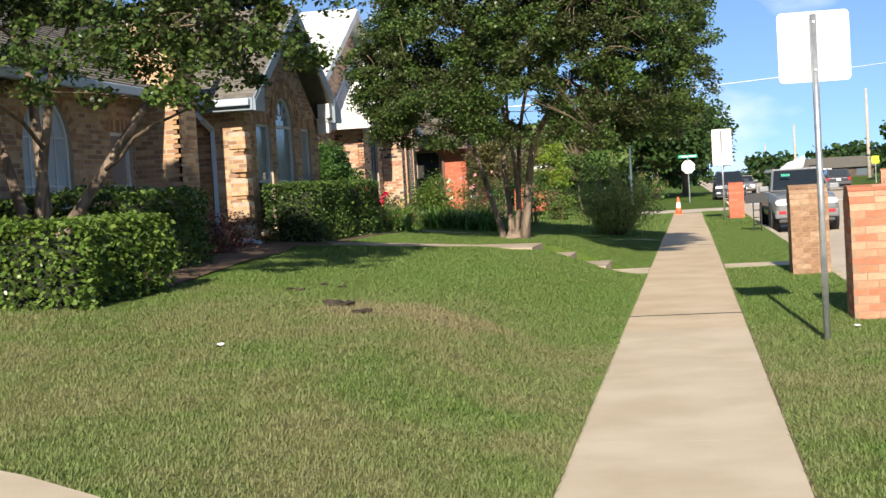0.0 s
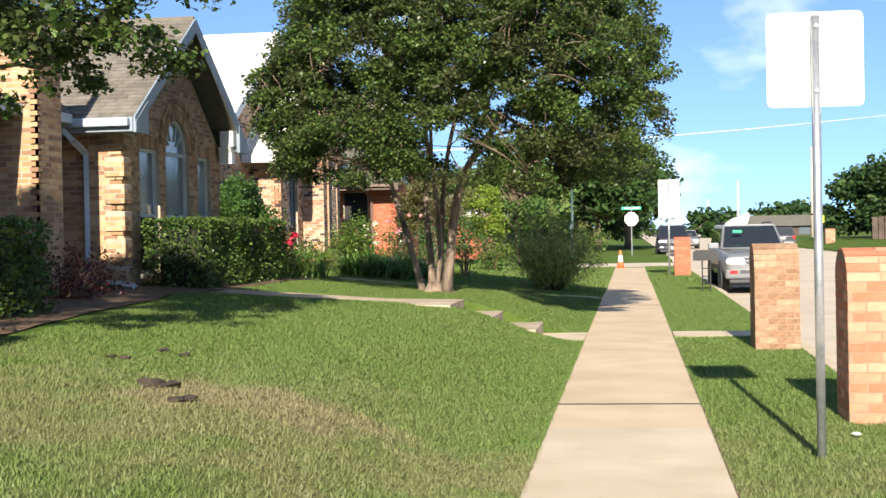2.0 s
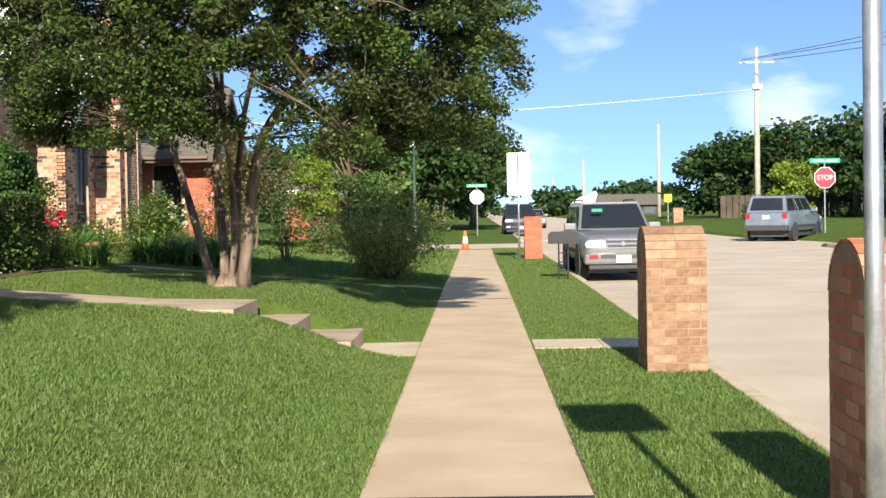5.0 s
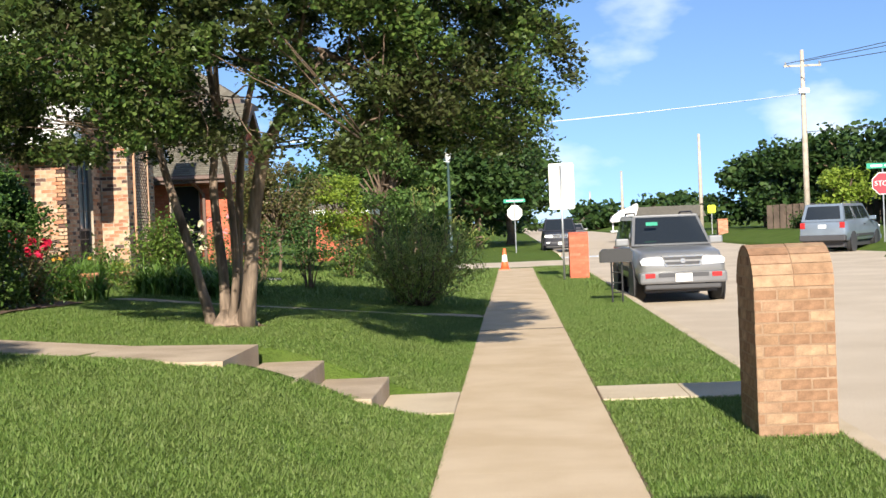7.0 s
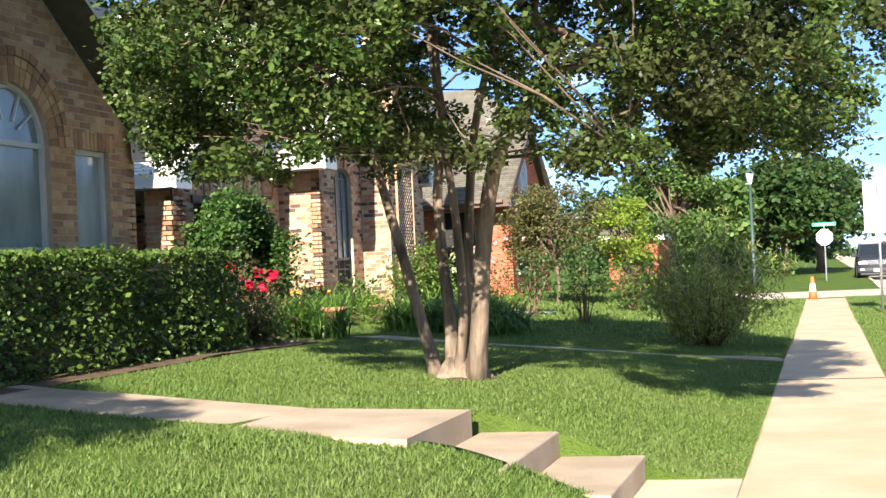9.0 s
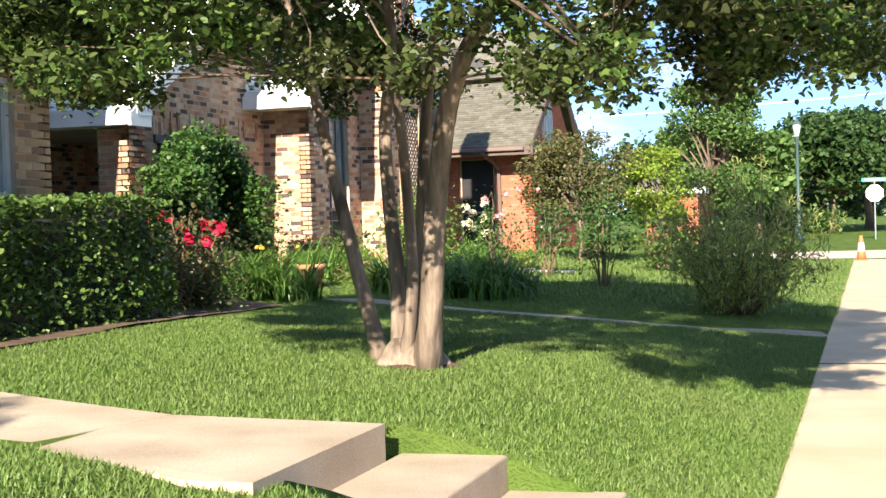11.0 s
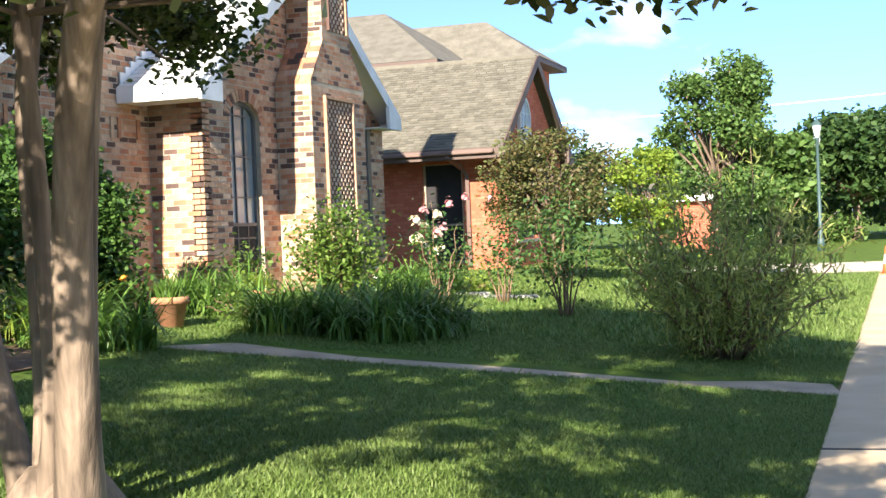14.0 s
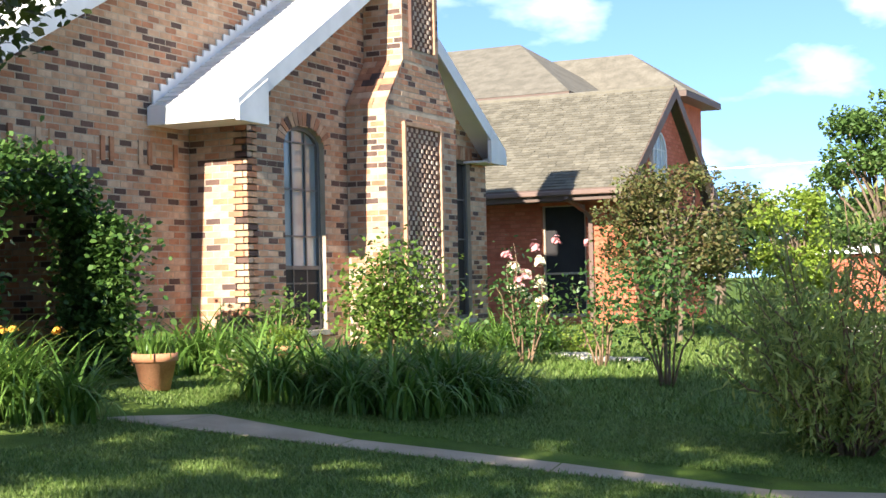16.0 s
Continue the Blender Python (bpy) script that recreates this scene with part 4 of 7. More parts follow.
# front wing with its gable and chimney
fw = facing_east(-8.93)
bw1, bw2 = (36.32, 37.28, 0.98, 3.54, 0.26), (41.25, 41.75, 0.98, 3.45, 0.0)
wall(house_b, fw, 35.52, 42.35, 0.5, 3.56, BRICK_MIX, MORTAR, [bw1, bw2], (38.5, 5.62), singles=(36.0, 38.0, 0.6, 4.4, 150), label="shaded mixed brick wing wall")
window(house_b, fw, bw1, (3, 5), FRAME_BRONZE, PANE_REFLECT, lower_screen=1.74, set_back=0.1)
window(house_b, fw, bw2, (1, 4), FRAME_BRONZE, SCREEN)
wall(house_b, facing_south(35.52), -9.75, -8.93, 0.5, 3.5, BRICK_MIX, MORTAR, singles=(-9.75, -8.93, 0.6, 3.4, 100), label="sunlit mixed brick return wall")
gable_roof(house_b, -8.55, -9.74, 34.75, 42.25, 3.61, 38.5, 5.88, SHINGLE_PALE, WHITE, 25, ret=0.6)
# stepped white flashing where the wing's roof meets the main wall
for i in range(26):
    y, z = 34.80 + i * 0.142, 3.65 + i * 0.142 * 0.605
    part("flashing_step", box(bmesh.new(), -9.735, -9.71, y, y + 0.146, z - 0.02, z + 0.17), WHITE, house_b)
chim = part("chimney", box(bmesh.new(), -8.92, -8.33, 37.85, 39.98, 0.5, 3.88), MORTAR, house_b, "mixed brick chimney with a lattice panel")
bm = bmesh.new()
prism(bm, [(37.85, 3.881), (38.36, 4.53), (39.45, 4.53), (39.98, 3.881)], facing_east(-8.93).at, 0.01, 0.60)
part("chimney_shoulder", bm, MORTAR, house_b)
f_sh = facing_east(-8.33)
o = new("shoulder_face", brick_mesh("shoulder_face", f_sh, bricks_on(f_sh, 37.85, 39.98, 3.89, 4.52, (), lambda z: (37.86 + (z - 3.88) * 0.785, 39.97 - (z - 3.88) * 0.815)), BRICK_MIX, 48))
under(o, house_b)
tagged(o, kind="stuff")
bm = bmesh.new()
box(bm, -8.92, -8.33, 38.36, 39.45, 4.531, 6.8)
part("chimney_shaft", bm, MORTAR, house_b)
fcs, fce = facing_south(37.85), facing_east(-8.33)
panel, panel2 = (38.30, 39.44, 1.2, 3.70, 0), (38.55, 39.3, 4.72, 6.4, 0)
rest = brick_objects(fcs, bricks_on(fcs, -8.92, -8.33, 0.5, 3.88), BRICK_MIX, chim, 60)
for k_, (f_, bs) in enumerate(((fcs, rest), (fce, bricks_on(fce, 37.85, 39.98, 0.5, 3.88, [panel])), (facing_south(38.36), bricks_on(fcs, -8.92, -8.33, 4.54, 6.8)),
                               (fce, bricks_on(fce, 38.36, 39.45, 4.54, 6.8, [panel2])))):
    o = new("chimney_bricks", brick_mesh("chimney_bricks", f_, bs, BRICK_MIX, 40 + k_))
    under(o, house_b)
    tagged(o, kind="stuff")
# sloped bricks on the chimney's shoulder, laid in courses
for ya, yb in ((37.84, 38.36), (39.99, 39.45)):
    bm = bmesh.new()
    for row in range(7):
        k0, k1 = row / 7 + 0.008, (row + 1) / 7 - 0.008
        for i in range(3):
            x0, x1 = max(-8.91, -8.91 + 0.2 * i - (0.1 if row % 2 else 0)), min(-8.325, -8.91 + 0.2 * (i + 1) - 0.01 - (0.1 if row % 2 else 0) + (0.12 if i == 2 else 0))
            vs = [(x0, ya + (yb - ya) * k0, 3.90 + 0.65 * k0), (x1, ya + (yb - ya) * k0, 3.90 + 0.65 * k0), (x1, ya + (yb - ya) * k1, 3.90 + 0.65 * k1), (x0, ya + (yb - ya) * k1, 3.90 + 0.65 * k1)]
            t = [bm.verts.new(v) for v in vs]
            b = [bm.verts.new((v[0], v[1], v[2] - 0.06)) for v in vs]
            bm.faces.new(t)
            for k in range(4):
                bm.faces.new((t[k], t[(k + 1) % 4], b[(k + 1) % 4], b[k]))
    tagged(part("shoulder_bricks", bm, BRICK_MIX, house_b), kind="stuff")
BRICK_ENDS = pieces("brick_ends", [(0.62, 0.46, 0.34), (0.55, 0.38, 0.27), (0.68, 0.53, 0.40)])
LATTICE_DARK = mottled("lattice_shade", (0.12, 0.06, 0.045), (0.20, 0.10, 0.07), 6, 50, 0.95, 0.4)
# lattice panels: recess shade painted as a dark back, crossed by proud brick ends
for pnl in (panel, panel2):
    bm = bmesh.new()
    a0, a1, z0, z1, _ = pnl
    for e in ((a0, a0 + 0.05, z0, z1), (a1 - 0.05, a1, z0, z1), (a0 + 0.05, a1 - 0.05, z1 - 0.05, z1)):
        prism(bm, [(e[0], e[2]), (e[1], e[2]), (e[1], e[3]), (e[0], e[3])], fce.at, 0.0, 0.05)
    lat = part("lattice_frame", bm, BRICK_MIX, house_b)
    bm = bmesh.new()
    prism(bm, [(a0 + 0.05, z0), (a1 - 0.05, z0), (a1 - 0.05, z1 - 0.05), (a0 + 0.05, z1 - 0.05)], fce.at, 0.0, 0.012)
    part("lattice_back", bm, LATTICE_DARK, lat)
    v, k = [], 0
    z = z0
    while z < z1 - 0.12:
        a = a0 + 0.07 + (0.075 if k % 2 else 0)
        while a < a1 - 0.13:
            v.append((a, a + 0.062, z, z + 0.055))
            a += 0.15
        z += 0.066
        k += 1
    o = new("lattice_bricks", brick_mesh("lattice_bricks", Face((-8.315, 0, 0), (0, 1, 0), (1, 0, 0)), v, BRICK_ENDS, 60))
    o.data.transform(Matrix.Translation((0.012, 0, 0)))
    under(o, lat)
    tagged(o, kind="stuff")
# soldier bricks in the main wall over the porch
for y in (33.9, 34.05, 34.55, 34.72, 35.2, 32.1, 32.3, 32.5, 32.9, 33.1):
    part("soldier_brick", prism(bmesh.new(), [(y, 2.95), (y + 0.07, 2.95), (y + 0.07, 3.22), (y, 3.22)], fb.at, 0.0, 0.022), BRICK_MIX, house_b)

# Red brick house beyond
GUTTER_BROWN = plain("gutter_brown", (0.18, 0.115, 0.09), 0.5)
house_c = thing("house", (-9.0, 47.0, 0.6), "red brick house with grey-brown shingles and a dark screened door", "house")
fcd = facing_south(46.5)
rdoor = (-9.62, -8.74, 0.85, 2.98, 0)
wall(house_c, fcd, -16.0, -7.78, 0.4, 3.15, BRICK_RED, MORTAR_RED, [rdoor], label="sunlit red brick wall")
rw = (47.5, 48.4, 3.3, 4.4, 0.45)
rw2 = (47.2, 48.9, 1.3, 2.7, 0)
wall(house_c, facing_east(-7.78), 46.5, 51.4, 0.4, 3.1, BRICK_RED, MORTAR_RED, [rw2], (48.75, 5.15), label="shaded red brick gable wall")
window(house_c, facing_east(-7.78), rw2, (2, 2), DARKGREY, SCREEN)
window(house_c, facing_east(-7.69), rw, (3, 3), WHITE, BLIND, set_back=0.03)
bm = bmesh.new()
prism(bm, [(rdoor[0], rdoor[2]), (rdoor[1], rdoor[2]), (rdoor[1], rdoor[3]), (rdoor[0], rdoor[3])], fcd.at, -0.14, -0.10)
dr = part("screen_door", bm, SCREEN, house_c, "black mesh screen door")
bm = bmesh.new()
for a, b, c, d in ((rdoor[0], rdoor[0] + 0.04, rdoor[2], rdoor[3]), (rdoor[1] - 0.04, rdoor[1], rdoor[2], rdoor[3]), (rdoor[0] + 0.04, rdoor[1] - 0.04, rdoor[3] - 0.04, rdoor[3]),
                   (rdoor[0] + 0.04, rdoor[1] - 0.04, 1.65, 1.69), (rdoor[0] + 0.04, rdoor[1] - 0.04, rdoor[2], rdoor[2] + 0.06)):
    prism(bm, [(a, c), (b, c), (b, d), (a, d)], fcd.at, -0.098, -0.06)
part("door_frame", bm, BEIGE, dr)
gable_roof(house_c, -7.6, -16.5, 45.6, 51.95, 3.2, 48.75, 5.35, SHINGLE_GREY, TRIM_BROWN, 31, 0.17, 0.105)
bm = bmesh.new()
box(bm, -16.5, -7.75, 45.47, 45.58, 3.08, 3.17, 0.02)
part("gutter", bm, GUTTER_BROWN, house_c)
downspout(house_c, [(-8.75, 45.53, 3.05), (-8.70, 46.3, 2.85), (-8.62, 46.43, 2.7), (-8.62, 46.43, 0.8)], GUTTER_BROWN)


def hip_block(house, x0, x1, y0, y1, z0, zw, zr, inset, eave=0.45):
    bm = bmesh.new()
    box(bm, x0, x1, y0, y1, z0, zw)
    part("upper_wall", bm, MORTAR_RED, house)
    X0, X1, Y0, Y1 = x0 - eave, x1 + eave, y0 - eave, y1 + eave
    bm = bmesh.new()
    b = [bm.verts.new((x, y, zw + 0.02)) for x, y in ((X0, Y0), (X1, Y0), (X1, Y1), (X0, Y1))]
    lo = [bm.verts.new((x, y, zw - 0.12)) for x, y in ((X0, Y0), (X1, Y0), (X1, Y1), (X0, Y1))]
    ym = (Y0 + Y1) / 2
    r0, r1 = bm.verts.new((X0 + inset, ym, zr)), bm.verts.new((X1 - inset, ym, zr))
    bm.faces.new((b[0], b[1], r1, r0))
    bm.faces.new((b[1], b[2], r1))
    bm.faces.new((b[2], b[3], r0, r1))
    bm.faces.new((b[3], b[0], r0))
    bm.verts.ensure_lookup_table()
    for v in lo:
        bm.verts.remove(v)
    part("hip_roof", bm, SHINGLE_SLOPE, house)
    part("eaves_fascia", box(bmesh.new(), X0 + 0.01, X1 - 0.01, Y0 + 0.01, Y1 - 0.01, zw - 0.13, zw + 0.015), TRIM_BROWN, house)


SHINGLE_SLOPE = mottled("shingle_far", (0.135, 0.12, 0.092), (0.19, 0.17, 0.132), 3.5, 25, 0.95, 0.4, fine_mix=0.4)
hip_block(house_c, -19.0, -11.05, 51.25, 57.8, 3.0, 5.74, 7.6, 2.7)
hip_block(house_c, -17.0, -9.62, 55.7, 58.2, 0.0, 6.18, 7.5, 1.95)

# far red brick house across the side street
house_d = thing("house", (-9.5, 80, 0.0), "low red brick house with white eaves and grey roof", "house")
wall(house_d, facing_south(80.5), -10.4, -7.9, -0.05, 2.4, BRICK_RED, MORTAR_RED)
bm = bmesh.new()
box(bm, -10.4, -7.9, 80.5, 86, -0.05, 2.4)
part("body", bm, MORTAR_RED, house_d)
bm = bmesh.new()
box(bm, -10.8, -7.5, 80.1, 86.4, 2.401, 2.68)
part("eaves", bm, WHITE, house_d)
roof_plane(house_d, (-10.8, 80.1, 2.70), (3.3, 0, 0), (0, 3.15, 1.15), SHINGLE_GREY, tab=0.6, course=0.3, seed=51)
roof_plane(house_d, (-10.8, 86.4, 2.70), (3.3, 0, 0), (0, -3.15, 1.15), SHINGLE_GREY, tab=0.6, course=0.4, seed=52)

# ---- street furniture ----


def brick_pillar(x0, x1, y0, y1, h, material, label, mortar=MORTAR):
    """A mailbox pier of brick with a barrel top."""
    p = thing("brick_pillar", ((x0 + x1) / 2, (y0 + y1) / 2, 0), label, "pillar")
    r = (y1 - y0) / 2
    ym, zs = (y0 + y1) / 2, h - r * 0.82
    n = 12
    arc = [(ym - r * math.cos(math.pi * i / n), zs + r * 0.82 * math.sin(math.pi * i / n)) for i in range(n + 1)]
    bm = bmesh.new()
    prism(bm, [(y0, -0.05), *arc, (y1, -0.05)], lambda a, z, d: Vector((d, a, z)), x0, x1)
    core = part("core", bm, mortar, p)
    south, west, east = facing_south(y0), Face((x0, 0, 0), (0, -1, 0), (-1, 0, 0)), facing_east(x1)
    rest = brick_objects(south, bricks_on(south, x0, x1, 0.0, zs), material, core, 80)
    o = new("brickwork", brick_mesh("brickwork", south, rest, material, 5))
    under(o, core)

    def span(z):
        if z < zs:
            return (-y1, -y0)
        k = (z - zs) / (r * 0.82)
        if k > 0.9:
            return None
        w = (r - 0.08) * math.sqrt(1 - k * k)
        return (-ym - w, -ym + w)
    rest = brick_objects(west, bricks_on(west, -y1, -y0, 0.0, h, (), span), material, core, 70)
    o = new("brickwork", brick_mesh("brickwork", west, rest, material, 6))
    under(o, core)
    span_e = lambda z: (lambda s: s and (-s[1], -s[0]))(span(z))
    o = new("brickwork", brick_mesh("brickwork", east, bricks_on(east, y0, y1, 0.0, h, (), span_e), material, 7))
    under(o, core)
    # the bricks of the barrel, laid across the top
    m = 11
    for i in range(m):
        t0, t1 = math.pi * (i + 0.06) / m, math.pi * (i + 0.94) / m
        bm = bmesh.new()
        for e0, e1 in ((x0 - 0.004, (x0 + x1) / 2 - 0.004), ((x0 + x1) / 2 + 0.004, x1 + 0.004)):
            q = []
            for rr, t in ((0.95, t0), (0.95, t1), (1.02, t1), (1.02, t0)):
                q.append((ym - r * rr * math.cos(t), zs + r * rr * 0.82 * math.sin(t)))
            prism(bm, q, lambda a, z, d: Vector((d, a, z)), e0, e1)
        part("top_brick", bm, material, p)
    return p


pillar_a = brick_pillar(1.675, 2.16, 11.55, 12.17, 1.33, BRICK_ORANGE, "orange brick mailbox pillar with rounded top on the verge", MORTAR_TAN)
pillar_b = brick_pillar(1.55, 2.09, 18.05, 18.75, 1.30, BRICK_PALE, "pale tan brick mailbox pillar with rounded top beside the kerb", MORTAR_TAN)
pillar_c = brick_pillar(1.42, 1.92, 44.9, 45.5, 1.24, BRICK_RED, "red brick mailbox pillar with rounded top beside the kerb", MORTAR_RED)
pillar_d = brick_pillar(14.75, 15.45, 108, 108.7, 1.3, BRICK_ORANGE, "orange brick pillar by the far kerb")


def rounded(bm, x0, x1, z0, z1, y0, y1, r, n=5):
    pts = []
    for cx, cz, a in ((x1 - r, z0 + r, -90), (x1 - r, z1 - r, 0), (x0 + r, z1 - r, 90), (x0 + r, z0 + r, 180)):
        for i in range(n + 1):
            w = radians(a + 90 * i / n)
            pts.append((cx + r * math.cos(w), cz + r * math.sin(w)))
    return prism(bm, pts, lambda a, z, d: Vector((a, d, z)), y0, y1)


def plate_sign(x, y, x0, x1, z0, z1, label, zpost):
    s = thing("road_sign", (x, y, 0), label, "sign")
    bm = bmesh.new()
    tube(bm, [(x, y - 0.03, -0.15), (x, y - 0.03, zpost)], [0.03, 0.03], 12)
    part("post", bm, STEEL, s, "galvanised steel post", True)
    bm = bmesh.new()
    rounded(bm, x0, x1, z0, z1, y + 0.004, y + 0.012, 0.04)
    pl = part("plate", bm, WHITE_SIGN, s, "pale unpainted back of a sign plate")
    for z in (z0 + 0.1, z1 - 0.1):
        bm = bmesh.new()
        tube(bm, [(x, y - 0.075, z), (x, y + 0.004, z)], [0.012, 0.012], 8)
        part("bolt", bm, STEEL, pl)
    return s


plate_sign(1.255, 10.0, 0.945, 1.565, 2.29, 2.91, "white-backed square road sign on a steel post in the verge", 2.88)
plate_sign(1.24, 44.35, 0.93, 1.58, 1.85, 3.05, "white-backed tall road sign on a steel post in the verge", 3.0)


def octagon(bm, cx, cz, r, y0, y1):
    pts = [(cx + r * math.cos(radians(22.5 + 45 * i)), cz + r * math.sin(radians(22.5 + 45 * i))) for i in range(8)]
    return prism(bm, pts, lambda a, z, d: Vector((a, d, z)), y0, y1)


def text_on(parent, name, body, size, m, material, extrude=0.003):
    cu = bpy.data.curves.new(name, "FONT")
    cu.body, cu.size, cu.extrude, cu.align_x, cu.align_y = body, size, extrude, "CENTER", "CENTER"
    ob = bpy.data.objects.new(name, cu)
    scene.collection.objects.link(ob)
    dg = bpy.context.evaluated_depsgraph_get()
    me = bpy.data.meshes.new_from_object(ob.evaluated_get(dg))
    bpy.data.objects.remove(ob)
    me.transform(m)
    me.materials.clear()
    me.materials.append(material)
    o = new(name, me)
    under(o, parent)
    return o


def stop_sign(x, y, zbase, zc, r, facing, label):
    """facing: 1 shows its red face to the south, -1 its bare back."""
    s = thing("stop_sign", (x, y, zbase), label, "sign")
    bm = bmesh.new()
    tube(bm, [(x, y + 0.03 * facing, zbase - 0.15), (x, y + 0.03 * facing, zc + r * 1.55)], [0.035, 0.035], 10)
    part("post", bm, STEEL, s)
    bm = bmesh.new()
    octagon(bm, x, zc, r, y - 0.012, y - 0.004)
    pl = part("plate", bm, WHITE_SIGN, s)
    if facing > 0:
        bm = bmesh.new()
        octagon(bm, x, zc, r * 0.93, y - 0.018, y - 0.013)
        part("red_face", bm, SIGN_RED, pl)
        text_on(pl, "lettering", "STOP", r * 0.60, Matrix.Translation((x, y - 0.024, zc)) @ Matrix.Rotation(radians(90), 4, "X"), WHITE_SIGN)
    bm = bmesh.new()
    rounded(bm, x - r * 1.35, x + r * 1.35, zc + r * 1.28, zc + r * 1.72, y - 0.03, y - 0.02, 0.03)
    b = part("street_name_blade", bm, SIGN_GREEN, s, "green street name blade")
    for i in range(2):
        bm = bmesh.new()
        box(bm, x - r * 1.0 + i * r * 1.15, x - r * 1.0 + i * r * 1.15 + r * 0.95, y - 0.036, y - 0.031, zc + r * 1.42, zc + r * 1.58)
        part("name_bar", bm, WHITE_SIGN, b)
    return s


stop_sign(0.12, 81.0, -0.05, 2.12, 0.42, -1, "bare-backed stop sign with a green street name blade")
stop_sign(15.55, 67.0, 0.0, 2.60, 0.50, 1, "red stop sign with green street name blade across the junction")

ysign = thing("warning_sign", (14.9, 112, 0), "small yellow-green warning sign on a post by the far kerb", "sign")
part("post", tube(bmesh.new(), [(14.9, 112.03, -0.2), (14.9, 112.03, 2.35)], [0.04, 0.04], 8), STEEL, ysign)
part("plate", rounded(bmesh.new(), 14.6, 15.2, 1.75, 2.35, 111.97, 111.985, 0.08), SIGN_YELLOW, ysign)

cone = thing("traffic_cone", (-0.36, 55.0, 0), "orange traffic cone with a white band on the pavement end", "cone")
part("foot", box(bmesh.new(), -0.54, -0.18, 54.82, 55.18, -0.02, 0.03, 0.01), CONE_ORANGE, cone)
part("cone_body", lathe(bmesh.new(), [(0.14, 0.028), (0.115, 0.2), (0.045, 0.7), (0.04, 0.71)], (-0.36, 55, 0)), CONE_ORANGE, cone, "", True)
part("band", lathe(bmesh.new(), [(0.107, 0.26), (0.109, 0.262), (0.077, 0.50), (0.075, 0.502)], (-0.36, 55, 0)), WHITE_SIGN, cone, "white band", True)

# black mailbox on a post
mb = thing("mailbox", (1.82, 34.2, 0), "black metal mailbox on a thin post by the kerb", "mailbox")
bm = bmesh.new()
prism(bm, [(-0.30 + 1.82, 0.74), (0.29 + 1.82, 0.74), (0.29 + 1.82, 0.93), (0.23 + 1.82, 0.99), (-0.24 + 1.82, 0.99), (-0.30 + 1.82, 0.93)], lambda a, z, d: Vector((a, d, z)), 33.95, 34.2)
part("box", bm, BLACK, mb)
for dx in (-0.09, 0.1):
    part("post", tube(bmesh.new(), [(1.82 + dx, 34.08, -0.1), (1.82 + dx, 34.08, 0.745)], [0.018, 0.018], 8), BLACK, mb)
for z in (0.18, 0.36, 0.55):
    part("rung", tube(bmesh.new(), [(1.73, 34.08, z), (1.92, 34.08, z)], [0.012, 0.012], 6), BLACK, mb)
part("flag", box(bmesh.new(), 2.112, 2.12, 33.98, 34.12, 0.86, 0.93), DARKGREY, mb)


def street_lamp(x, y, h):
    s = thing("street_lamp", (x, y, 0), "dark green post lamp with a glass lantern", "lamp post")
    part("post", lathe(bmesh.new(), [(0.16, -0.1), (0.16, 0.5), (0.09, 0.6), (0.07, h - 0.7), (0.10, h - 0.65), (0.05, h - 0.6)], (x, y, 0), 12), LAMPGREEN, s, "", True)
    part("lantern", lathe(bmesh.new(), [(0.09, h - 0.6), (0.20, h - 0.1), (0.19, h - 0.08)], (x, y, 0), 8), LAMPGLASS, s, "white glass lantern")
    part("cap", lathe(bmesh.new(), [(0.23, h - 0.08), (0.20, h), (0.06, h + 0.14), (0.02, h + 0.28)], (x, y, 0), 8), LAMPGREEN, s)
    return s


LAMPGREEN = plain("lamp_green", (0.05, 0.09, 0.085), 0.5)
street_lamp(-3.27, 80.4, 5.5)
street_lamp(-3.9, 92.0, 5.6)


def pole(x, y, h, arm, label, wires=()):
    p = thing("utility_pole", (x, y, 0), label, "utility pole")
    part("pole", lathe(bmesh.new(), [(0.19, -0.2), (0.17, h * 0.5), (0.11, h)], (x, y, 0), 10), WOODPOLE, p, "", True)
    if arm:
        part("cross_arm", box(bmesh.new(), x - 1.1, x + 1.1, y - 0.08, y - 0.0, h - 1.0, h - 0.88), WOODPOLE, p)
        for dx in (-1.0, 0.0, 1.0):
            part("insulator", lathe(bmesh.new(), [(0.05, h - 0.87), (0.06, h - 0.75), (0.03, h - 0.68)], (x + dx, y - 0.04, 0), 8), STEEL, p)
        part("transformer_bracket", box(bmesh.new(), x - 0.3, x + 0.3, y - 0.3, y - 0.12, h - 2.6, h - 2.3), STEEL, p)
    return p


